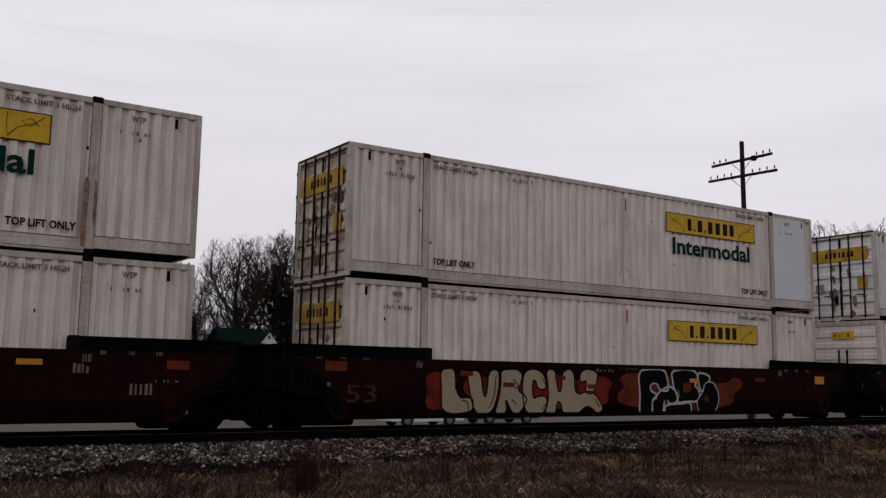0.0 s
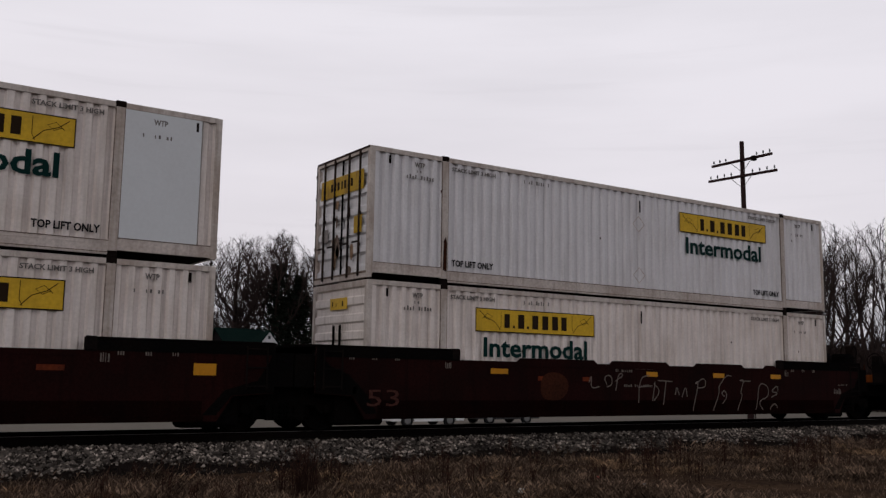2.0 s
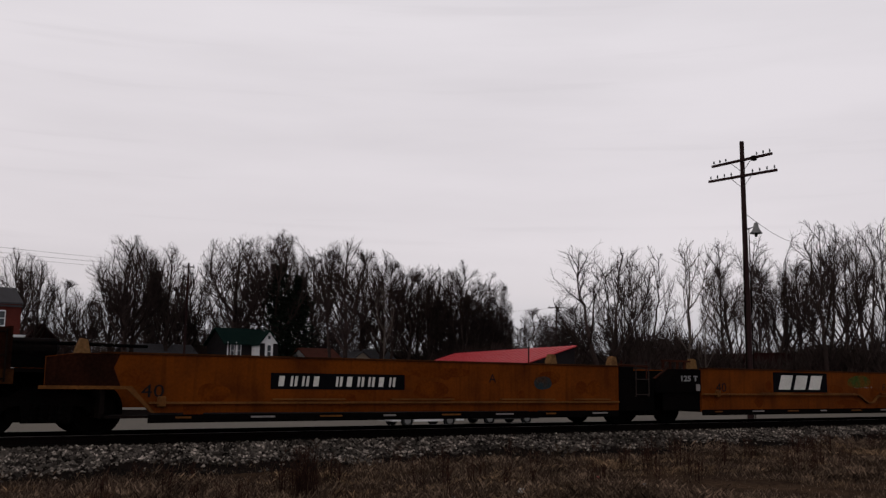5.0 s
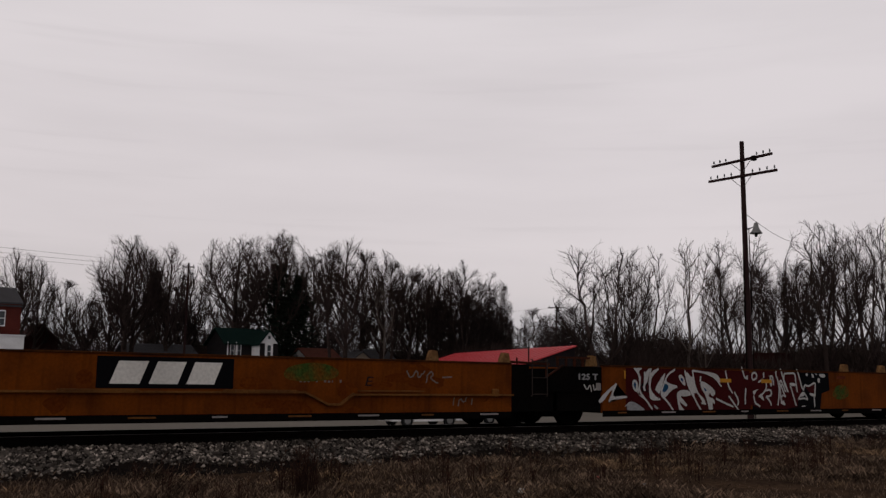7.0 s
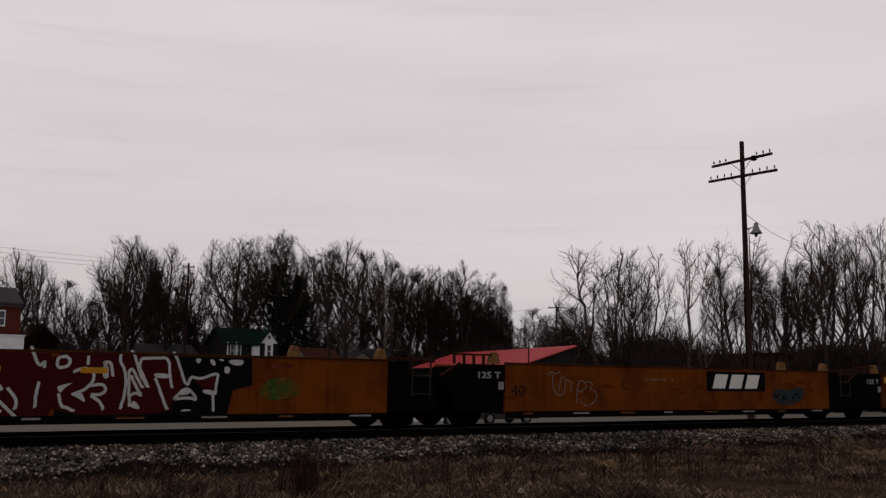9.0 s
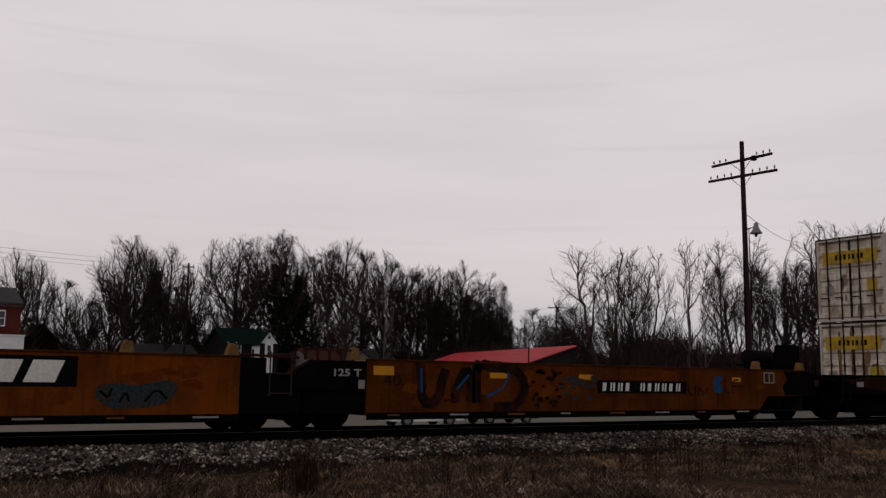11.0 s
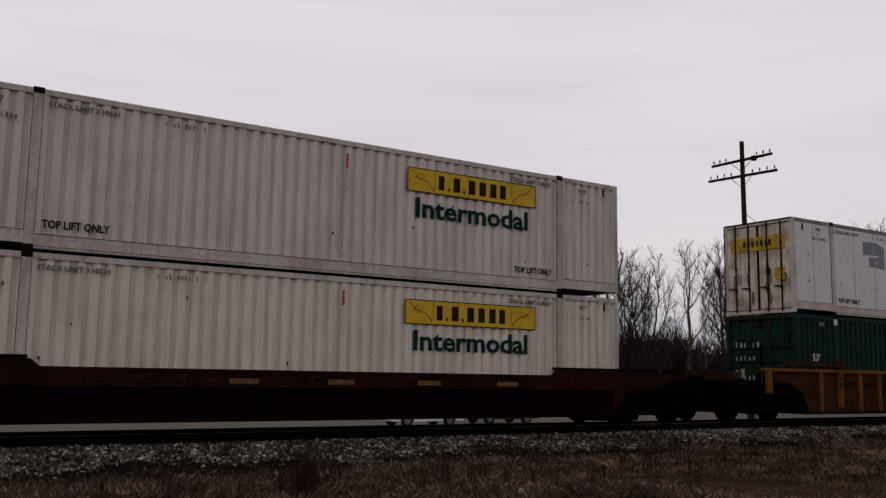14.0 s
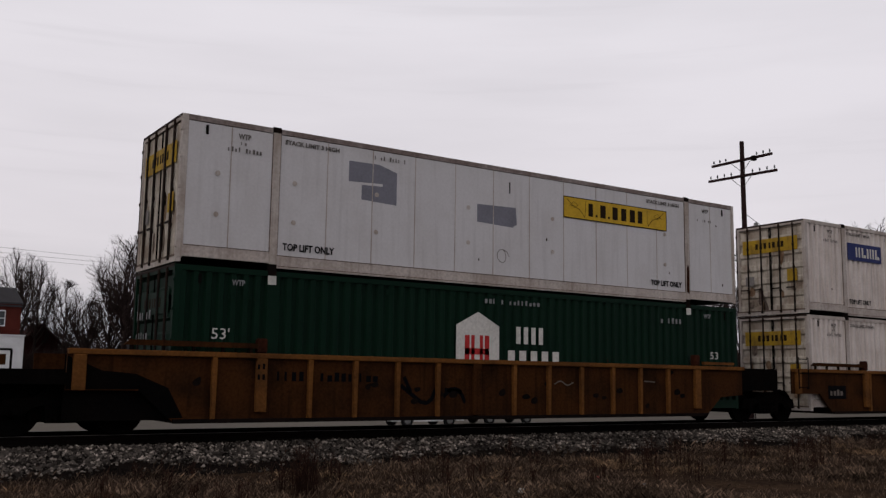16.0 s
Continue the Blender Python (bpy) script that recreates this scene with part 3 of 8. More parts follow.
# ---- telegraph pole ----
def telegraph_pole():
    p = thing("telegraph_pole", pose(33.2, 26.15, -0.98), "tall dark wooden telegraph pole with two crossarms and a bell lamp", "telegraph pole")
    bm = bmesh.new()
    n = 7
    for i in range(n):
        a, b = i / n, (i + 1) / n
        pt = lambda k: (0.02 * math.sin(k * 5), 0.05 * k, 12.45 * k)
        tube(pt(a), pt(b), 0.145 - 0.05 * a, 0.145 - 0.05 * b, 12, bm, caps=i in (0, n - 1))
    part("pole", bm, WOOD_POLE, p, smooth=False)
    for z, dx, skew, half in ((11.58, 0.0, 0.0, 1.6), (10.88, 0.0, 0.10, 1.69)):
        q = pose(0, 0, 0, 0, 0, math.degrees(skew))
        bm = box(-0.20, -0.11, -half, half, z - 0.055, z + 0.055, bevel=0.01)
        bm.transform(q)
        arm = part("crossarm", bm, WOOD_POLE, p)
        for i in range(10):
            y = -half + 0.12 + (2 * half - 0.24) * i / 9
            if abs(y) < 0.2 or (z > 11 and i in (3, 4, 6)):
                continue
            bm = tube((-0.155, y, z + 0.05), (-0.155, y, z + 0.13), 0.012, sides=6)
            lathe([(z + 0.11, 0.030), (z + 0.15, 0.042), (z + 0.18, 0.028), (z + 0.215, 0.030), (z + 0.23, 0.012)], (-0.155, y, 0), "z", 10, bm)
            bm.transform(q)
            part("insulator", bm, GLASS_INS, arm, "dark glass insulator on a pin")
        for sy in (-1, 1):
            bm = tube((-0.16, sy * 0.55, z - 0.04), (-0.10, 0.05 * sy, z - 0.48), 0.014, sides=6)
            part("brace", bm, GALV, arm, "thin metal brace")
        if z > 11:
            bm = box(-0.28, -0.10, -0.80, -0.60, z - 0.14, z + 0.07, bevel=0.02)
            part("junction_box", bm, STEEL_DARK, arm)
    # bell-shaped lamp on a short bracket
    bm = tube((0.0, -0.1, 8.55), (0.10, -0.42, 8.62), 0.025, sides=8)
    tube((0.10, -0.42, 8.62), (0.10, -0.42, 8.70), 0.05, sides=8, bm=bm)
    part("lamp_bracket", bm, STEEL_DARK, p)
    part("lamp_shade", lathe([(8.80, 0.05), (8.76, 0.09), (8.61, 0.11), (8.50, 0.15), (8.36, 0.25), (8.32, 0.26), (8.33, 0.23), (8.48, 0.12)], (0.12, -0.46, 0), "z", 20), GALV, p, "grey bell-shaped lamp hood", True)
    part("bulb", lathe([(8.38, 0.03), (8.30, 0.07), (8.20, 0.05), (8.16, 0.01)], (0.12, -0.46, 0), "z", 12), GLASS_INS, p)
    part("conduit", tube((0.16, -0.12, 0.3), (0.10, -0.10, 8.6), 0.022, sides=6), STEEL_DARK, p)
    part("ground_wire_moulding", box(-0.19, -0.15, -0.03, 0.03, 2.2, 7.3), STEEL_DARK, p)
    return p


def wire(name, a, b, sag, r, label, category="cable", n=14):
    bm = bmesh.new()
    a, b = Vector(a), Vector(b)
    pts = [a.lerp(b, i / n) - Vector((0, 0, sag * 4 * (i / n) * (1 - i / n))) for i in range(n + 1)]
    for p, q in zip(pts, pts[1:]):
        tube(p, q, r, sides=4, bm=bm, caps=False)
    tagged(link(name, bm, STEEL_DARK), label, category)


telegraph_pole()
wire("overhead_wire", (33.25, 26.2, 8.3), (73.6, 51.8, 13.6), 0.4, 0.012, "thin dark wire running from the pole to trees")


def far_pole(x, y, top, label, arm=1.1):
    z = ground_z(x, y)
    p = thing("utility_pole", pose(x, y, z), label, "utility pole", "utility poles behind the track")
    part("pole", tube((0, 0, -0.3), (0, 0, top - z), 0.15, 0.10, 8), WOOD_POLE, p)
    bm = box(-arm, arm, -0.06, 0.06, top - z - 0.55, top - z - 0.42)
    bm.transform(pose(0, 0, 0, 0, 0, -35))
    part("crossarm", bm, WOOD_POLE, p)
    for k in (-0.8, 0, 0.8):
        bm = tube((k * arm, 0, top - z - 0.42), (k * arm, 0, top - z - 0.2), 0.04, sides=6)
        bm.transform(pose(0, 0, 0, 0, 0, -35))
        part("insulator", bm, GLASS_INS, p)


far_pole(35.1, 104.5, 13.6, "weathered wooden utility pole among bare trees", 0.7)
far_pole(97.8, 113.7, 12.8, "wooden utility pole in the gap between trees", 1.4)
for dz, k in ((0.0, 0.0), (-0.45, 0.35), (-0.85, 0.7)):
    wire("overhead_wire", (35.1 + k, 104.5, 13.3 + dz), (-20, 100.0, 15.2 + dz * 1.5), 0.6, 0.016, "thin dark overhead wire")
wire("overhead_wire", (97.8, 113.7, 12.3), (71, 125, 10.8), 0.5, 0.018, "thin dark overhead wire")


# ---- houses ----
def gable_house(name, x0, x1, y0, y1, z0, eave, ridge, wall, roof, label, along="x", over=0.35):
    h = thing(name, pose((x0 + x1) / 2, (y0 + y1) / 2, z0), label, "house")
    cx, cy = (x0 + x1) / 2, (y0 + y1) / 2
    a, b, c, d = x0 - cx, x1 - cx, y0 - cy, y1 - cy
    e, r = eave - z0, ridge - z0
    t = 0.2
    for bx in ((a, b, c, c + t), (a, b, d - t, d), (a, a + t, c + t, d - t), (b - t, b, c + t, d - t)):
        part("wall", box(*bx, -0.5, e), wall, h)
    if along == "x":
        k = (r - e) / ((d - c) / 2)
        for s, ye in ((-1, c), (1, d)):
            pts = [(ye + s * over, e - k * over), (0, r), (0, r + 0.14), (ye + s * over, e - k * over + 0.14)]
            part("roof", prism_x(pts, a - over, b + over), roof, h)
        for x in (a, b - t):
            part("gable", prism_x([(c, e), (d, e), (0, r - 0.02)], x, x + t), wall, h)
    else:
        k = (r - e) / ((b - a) / 2)
        for s, xe in ((-1, a), (1, b)):
            pts = [(xe + s * over, e - k * over), (0, r), (0, r + 0.14), (xe + s * over, e - k * over + 0.14)]
            part("roof", prism(pts, c - over, d + over), roof, h)
        for y in (c, d - t):
            part("gable", prism([(a, e), (b, e), (0, r - 0.02)], y, y + t), wall, h)
    return h


def window(h, x, y, z, w, hh):
    fr = part("window", box(x - w / 2, x + w / 2, y - 0.06, y - 0.002, z, z + hh), TRIM_WHITE, h, "white framed window")
    part("pane", box(x - w / 2 + 0.07, x + w / 2 - 0.07, y - 0.075, y - 0.062, z + 0.1, z + hh / 2 - 0.03), PANE, fr)
    part("pane", box(x - w / 2 + 0.07, x + w / 2 - 0.07, y - 0.075, y - 0.062, z + hh / 2 + 0.03, z + hh - 0.1), PANE, fr)


g = ground_z(10, 90)
brick = gable_house("brick_house", 3.5, 15.2, 89, 98, g, 6.9, 8.5, BRICK, ROOF_DARK, "two-storey red brick house with a dark roof", over=0.12)
part("gutter", box(-5.9, 5.9, -4.72, -4.62, 6.62 - g, 6.76 - g), ROOF_DARK, brick)
window(brick, 4.1, -4.5, 4.9 - g, 1.0, 1.4)
window(brick, 1.2, -4.5, 4.9 - g, 1.0, 1.4)
annex = thing("porch", pose(10.6, 87.6, g), "low white flat-roofed porch in front of a brick house", "porch")
part("wall", box(-5.0, 4.55, -1.2, 1.2, -0.3, 4.02 - g), TRIM_WHITE, annex)
part("roof", box(-5.1, 4.65, -1.3, 1.3, 4.02 - g, 4.12 - g), TRIM_WHITE, annex)
part("upper_wall", box(-5.0, 2.7, -0.2, 1.2, 4.12 - g, 5.1 - g), TRIM_WHITE, annex)
g2 = ground_z(22.5, 119)
gable_house("small_house", 20.6, 24.4, 118, 125, g2, 4.7, 6.6, BRICK_DIM, BRICK_DIM, "small brown house far behind bare trees", along="y")
g3 = ground_z(41, 103)
gh = gable_house("green_roof_house", 39.0, 44.0, 102.0, 108.0, g3, 4.6, 6.3, WALL_DARK, ROOF_GREEN, "small dark house with green roof and white trim")
for x in (-1.75, -0.95):
    window(gh, x, -3.0, 3.0 - g3, 0.5, 1.5)
for x in (-2.35, -1.35, 0.95):
    part("porch_post", box(x - 0.045, x + 0.045, -3.25, -3.13, 0.0, 4.7 - g3), TRIM_WHITE, gh, "white porch post")
porch = gable_house("gabled_porch", 42.05, 44.25, 99.6, 101.9, g3, 4.55, 5.95, TRIM_WHITE, ROOF_GREEN, "white gabled entrance porch with a small window", along="y", over=0.18)
window(porch, 0, -1.15, 2.9 - g3, 0.55, 1.6)
part("side_panel", box(-1.1, -0.5, -1.2, -1.16, 0, 4.6 - g3), WALL_DARK, porch)
part("side_panel", box(0.5, 1.1, -1.2, -1.16, 0, 4.6 - g3), WALL_DARK, porch)
part("attic_vent", box(-0.15, 0.15, -1.2, -1.16, 5.1 - g3, 5.45 - g3), PANE, porch)

# low houses of the street behind, seen over and between the wagons
for name, x0, x1, y0, y1, eave, ridge, wall, roof, along, label, panes in (
        ("rust_roof_house", 49.0, 53.2, 101.0, 107.0, 2.9, 4.25, WALL_GREY, ROOF_RUST, "x", "small grey house with a rust-brown roof", (-0.6, 1.2)),
        ("tan_gable_house", 53.4, 56.9, 99.5, 104.0, 2.75, 3.95, WALL_TAN, ROOF_DARK, "y", "tan gabled house with a white window", (0.3,)),
        ("grey_roof_house", 57.4, 61.2, 102.0, 107.0, 3.1, 4.35, WALL_GREY, ROOF_DARK, "x", "low grey house with a dark roof", (-0.9, 0.8)),
        ("long_grey_house", 30.2, 38.2, 109.0, 115.0, 3.1, 4.4, WALL_DARK, ROOF_DARK, "x", "long low house with a grey roof", (-2.2, 1.6))):
    gz = ground_z((x0 + x1) / 2, y0)
    hs = gable_house(name, x0, x1, y0, y1, gz, eave, ridge, wall, roof, label, along=along, over=0.25)
    for px in panes:
        window(hs, px, (y0 - y1) / 2, eave - 1.5 - gz, 0.8, 1.1)
garage = thing("garage", pose(32.8, 97.0, ground_z(32.8, 97.0)), "low white garage with a flat roof", "garage")
part("wall", box(-0.9, 0.9, -1.5, 1.5, -0.3, 2.7), TRIM_WHITE, garage)
part("roof", box(-1.0, 1.0, -1.6, 1.6, 2.7, 2.82), ROOF_DARK, garage)
part("garage_door", box(-0.65, 0.65, -1.54, -1.501, 0.0, 2.1), WALL_GREY, garage, "grey garage door")

# long shed with a red metal roof
shed = thing("red_roof_shed", pose(56.4, 73.1, -1.55), "long low shed with a red metal roof", "shed")
ridge = Vector((60.72 - 52.07, 88.1 - 58.08, 0))
ang = math.degrees(math.atan2(ridge.y, ridge.x))
half = ridge.length / 2
shed.matrix_basis = pose(56.4, 73.1, -1.55, 0, 0, ang)
run, rise, rz = 5.2, 1.75, 3.82 + 1.55
part("roof", prism_x([(0, rz), (run, rz - rise), (run, rz - rise - 0.1), (0, rz - 0.1)], -half, half), ROOF_RED, shed, "red ribbed metal roof")
for i in range(24):
    x = -half + 0.6 + i * (2 * half - 1.2) / 23
    part("roof_seam", prism_x([(0, rz + 0.002), (run, rz - rise + 0.002), (run, rz - rise + 0.05), (0, rz + 0.05)], x - 0.025, x + 0.025), ROOF_RED, shed)
part("wall", box(-half + 0.3, half - 0.3, run - 0.58, run - 0.42, 0, rz - rise), WALL_DARK, shed)
part("back_wall", box(-half + 0.3, half - 0.3, 0.02, 0.18, 0, rz - 0.14), WALL_DARK, shed)
for x in (-half + 0.3, half - 0.46):
    part("end_wall", prism_x([(0.2, 0), (run - 0.6, 0), (run - 0.6, rz - rise + 0.08), (0.2, rz - 0.2)], x, x + 0.16), WALL_DARK, shed)
part("fascia", box(-half, half, run - 0.02, run + 0.06, rz - rise - 0.16, rz - rise - 0.01), WALL_DARK, shed)
post = thing("metal_post", pose(44.1, 54.4, -1.5), "thin dark metal post in front of the shed", "post")
part("post", tube((0, 0, 0), (0, 0, 5.4), 0.05, sides=8), STEEL_DARK, post)

hall = thing("brick_building", pose(82.5, 67.5, -1.55, 0, 0, -3), "low dark red brick building behind trees", "building")
for bx in ((-3, 3, -8.4, -8.1), (-3, 3, 8.1, 8.4), (-3, -2.7, -8.1, 8.1), (2.7, 3, -8.1, 8.1)):
    part("wall", box(*bx, 0, 5.4), BRICK_DIM, hall)
part("roof", box(-3.1, 3.1, -8.5, 8.5, 5.4, 5.52), BRICK_DIM, hall)


# ---- parked vehicles on the street ----
def parked_car(x, y, paint, label):
    c = thing("parked_car", pose(x, y, -1.5), label, "car", "cars parked on the street")
    prof = [(-2.2, 0.30), (-2.25, 0.62), (-2.1, 0.85), (-1.25, 0.95), (-0.75, 1.38), (0.75, 1.42), (1.45, 0.98), (2.15, 0.86), (2.25, 0.5), (2.2, 0.30),
            (1.72, 0.30), (1.62, 0.55), (1.3, 0.66), (0.98, 0.55), (0.88, 0.28), (-0.88, 0.28), (-0.98, 0.55), (-1.3, 0.66), (-1.62, 0.55), (-1.72, 0.30)]
    part("body", prism(prof, -0.85, 0.85), paint, c)
    part("side_window", prism([(-1.1, 0.97), (-0.68, 1.32), (0.68, 1.35), (1.25, 1.0)], -0.87, -0.852), PANE, c)
    for wx in (-1.3, 1.3):
        for sy in (-1, 1):
            wh = part("wheel", lathe([(sy * 0.66, 0.31), (sy * 0.84, 0.33), (sy * 0.86, 0.30), (sy * 0.86, 0.21)], (wx, 0, 0.33), "y", 20), TYRE, c, "black tyre")
            part("hub_cap", lathe([(sy * 0.855, 0.20), (sy * 0.872, 0.17), (sy * 0.875, 0.04)], (wx, 0, 0.33), "y", 14), GALV, wh, "pale metal wheel rim")
    part("headlight", box(-2.26, -2.2, -0.75, -0.45, 0.6, 0.75), GALV, c)
    part("bumper", box(-2.3, -2.2, -0.8, 0.8, 0.32, 0.5, bevel=0.03), paint, c)
    return c


parked_car(27.0, 42.3, CAR_PAINT, "white saloon car parked on the street")
parked_car(32.9, 43.2, CAR_PAINT_DARK, "dark car parked on the street behind a white one")


# ---- bare trees ----
def cones(P, Q, r0, r1, sides):
    """Many tapered round pieces from P to Q at once: vertices and faces."""
    d = Q - P
    d = d / np.maximum(np.linalg.norm(d, axis=1, keepdims=True), 1e-9)
    ref = np.where(np.abs(d[:, 2:3]) > 0.9, np.array([[1.0, 0, 0]]), np.array([[0, 0, 1.0]]))
    u = np.cross(d, ref)
    u /= np.maximum(np.linalg.norm(u, axis=1, keepdims=True), 1e-9)
    w = np.cross(d, u)
    a = 2 * np.pi * np.arange(sides) / sides
    ring = u[:, None, :] * np.cos(a)[None, :, None] + w[:, None, :] * np.sin(a)[None, :, None]
    V = np.concatenate([P[:, None, :] + ring * r0[:, None, None], Q[:, None, :] + ring * r1[:, None, None]], 1)
    k = np.arange(sides)
    F = np.stack([k, (k + 1) % sides, sides + (k + 1) % sides, sides + k], 1)
    F = (F[None] + 2 * sides * np.arange(len(P))[:, None, None]).reshape(-1, 4)
    return V.reshape(-1, 3), F


# crown: where it starts, half its width, limbs, branches, twigs and sprigs on each, lowest and highest limb, trunks
CROWN = {0: (0.36, 0.20, 10, 8, 7, 5, 0.26, 0.50, 1), 1: (0.32, 0.13, 10, 6, 7, 5, 0.28, 0.66, 1), 2: (0.12, 0.20, 16, 8, 8, 7, 0.05, 0.34, 1),
         3: (0.42, 0.13, 5, 5, 5, 2, 0.32, 0.60, 1), 4: (0.30, 0.22, 8, 6, 6, 4, 0.14, 0.42, 2)}


def tree_meshes(seed, kind):
    """A bare tree of unit height: limbs fan out from the trunk to the edge of a lumpy crown, branches and twigs fill it."""
    rng = random.Random(seed)
    lo, half, limbs, branches, twigs, sprigs, low, high, stems = CROWN[kind]
    ph = [rng.uniform(0, 6.28) for _ in range(4)]
    segs = []
    limb_of = [0]

    def reach(v):
        """How far out in the crown a point lies: 1 at its edge."""
        t = (v.z - lo) / (1 - lo)
        a = math.atan2(v.y, v.x)
        lump = 1 + 0.16 * math.sin(3 * a + ph[0] + 5 * t) + 0.12 * math.sin(5 * a + ph[1] - 8 * t)
        if t > 0.45:
            return ((math.hypot(v.x, v.y) / (half * lump)) ** 2.7 + ((t - 0.45) / (0.55 * (1 + 0.4 * (lump - 1)))) ** 2.7) ** (1 / 2.7)
        return math.hypot(v.x, v.y) / (half * lump * (0.55 + 0.45 * max(0.0, t) / 0.45))

    def inside(p, q):
        """The end of a piece from p towards q, cut short at the crown's edge."""
        f = 1.0
        while f > 0.15 and reach(p + (q - p) * f) > 1.0:
            f -= 0.12
        return p + (q - p) * max(f, 0.12) * rng.uniform(0.92, 1.08)

    def bough(p, d, q, r0, r1, n, wob):
        """A bent piece from p, starting along d, to q. Returns its points and directions."""
        ln = (q - p).length
        c = p + d.normalized() * ln * 0.32 + (q - p) * 0.16
        pts = [p]
        for i in range(1, n + 1):
            f = i / n
            v = p * (1 - f) ** 2 + c * 2 * f * (1 - f) + q * f * f
            pts.append(v + Vector((rng.gauss(0, wob), rng.gauss(0, wob), rng.gauss(0, wob))) * ln)
        for i in range(n):
            segs.append((pts[i], pts[i + 1], r0 + (r1 - r0) * i / n, r0 + (r1 - r0) * (i + 1) / n, limb_of[0]))
        return pts

    def on(pts, f):
        g = f * (len(pts) - 1)
        i = min(len(pts) - 2, int(g))
        return pts[i].lerp(pts[i + 1], g - i), (pts[i + 1] - pts[i]).normalized()

    def aside(d, angle, turn):
        side = (Matrix.Rotation(turn, 3, d) @ d.orthogonal().normalized()).normalized()
        return (d * math.cos(angle) + side * math.sin(angle)).normalized()

    def dress(pts, r, count, start, level):
        """Side shoots along a bough, and theirs in turn."""
        limb_of[0] = -1
        for i in range(count):
            f = start + (1 - start) * (i + rng.random()) / count
            p, d = on(pts, min(f, 0.999))
            v = aside(d, rng.uniform(0.35, 0.85), 2.4 * i + rng.uniform(-0.7, 0.7)) + Vector((0, 0, 0.16))
            ln = ((0.25, 0.11, 0.052)[level] * rng.uniform(0.7, 1.15)) * (1.15 - 0.45 * f)
            q = inside(p, p + v.normalized() * ln)
            if (q - p).length < 0.009:
                continue
            ra = (r * 0.5, 0.0012, 0.0006)[level]
            sub = bough(p, (v + d * 0.5), q, ra, (0.0011, 0.0006, 0.0003)[level], (4, 3, 2)[level], (0.022, 0.03, 0.03)[level])
            if level < 2:
                dress(sub, ra, (twigs, sprigs)[level], (0.22, 0.15)[level], level + 1)

    for k in range(stems):
        turn = ph[3] + 3.1 * k
        tilt = Vector((math.cos(turn), math.sin(turn), 0)) * (0.02 if stems == 1 else 0.07)
        top_z = {1: 0.86, 2: 0.42}.get(kind, high + 0.06)
        thick = {3: 0.0095, 2: 0.013, 1: 0.0125}.get(kind, 0.0195) * (1 if stems == 1 else 0.75)
        limb_of[0] = 100 * k
        root = Vector((tilt.x * 0.15, tilt.y * 0.15, -0.02))
        stem = bough(root, Vector((0, 0, 1)), Vector((tilt.x, tilt.y, top_z)), thick, thick * (0.55 if kind != 1 else 0.25), 9, 0.006)
        own = limbs // stems
        for i in range(own):
            limb_of[0] = 1 + k * 40 + i
            z = low + (high - low) * (i + rng.random() * 0.8) / own
            p, d = on(stem, min(0.999, (z + 0.02) / (top_z + 0.02)))
            a = turn + 2.4 * i + rng.uniform(-0.4, 0.4)
            rise = (i + 0.5) / own
            t = min(0.95, 0.26 + 0.62 * rise + rng.uniform(-0.10, 0.10))
            out = half * max(0.12, 1 - max(0, (t - 0.45) / 0.56) ** 2.7) ** 0.37 * rng.uniform(0.7, 1.0)
            if kind == 1:
                t = min(0.97, (z - lo) / (1 - lo) + 0.34)
            q = inside(p, Vector((tilt.x + out * math.cos(a), tilt.y + out * math.sin(a), lo + (1 - lo) * t)))
            start = Vector((math.cos(a) * 0.9, math.sin(a) * 0.9, 0.75))
            r = thick * rng.uniform(0.34, 0.52)
            arm = bough(p, start, q, r, 0.0016, 8, 0.007)
            dress(arm, r * 0.8, branches, 0.28, 0)
            dress(arm, 0.003, twigs, 0.55, 1)
        limb_of[0] = 39 + k * 40
        arm = bough(stem[-1], stem[-1] - stem[-2], inside(stem[-1], Vector((tilt.x * 1.5, tilt.y * 1.5, 0.94))), thick * 0.45, 0.0014, 7, 0.014)
        dress(arm, thick * 0.4, branches + 2, 0.1, 0)
        dress(arm, 0.003, twigs, 0.5, 1)
    made = []
    P, Q = np.array([g[0] for g in segs]), np.array([g[1] for g in segs])
    r0, r1 = np.array([g[2] for g in segs]), np.array([g[3] for g in segs])
    height = np.quantile(Q[:, 2], 0.998)
    owner = np.array([g[4] for g in segs])
    stout = (r0 >= 0.0036) & (owner >= 0)
    groups = [("trunk" if k % 100 == 0 else "limb", stout & (owner == k)) for k in sorted(set(owner[stout].tolist()))] + [("crown", ~stout)]
    for which, members in groups:
        V, F, base = [], [], 0
        for lo_r, hi_r, sides in ((0.008, 9, 8), (0.0036, 0.008, 5), (0.0014, 0.0036, 4), (0, 0.0014, 3)):
            sel = members & (r0 >= lo_r) & (r0 < hi_r)
            if sel.any():
                v, f = cones(P[sel], Q[sel], r0[sel], r1[sel], sides)
                V.append(v / height)
                F.append(f + base)
                base += len(v)
        me = bpy.data.meshes.new(which)
        me.from_pydata(np.concatenate(V).tolist(), [], np.concatenate(F).tolist())
        me.materials.append(BARK_PALE if kind == 3 else BARK)
        made.append(me)
    return made


SHAPES = {0: 5, 1: 3, 2: 3, 3: 2, 4: 4}
KINDS = {(k, i): tree_meshes(30 + 11 * k + i, k) for k in SHAPES for i in range(SHAPES[k])}


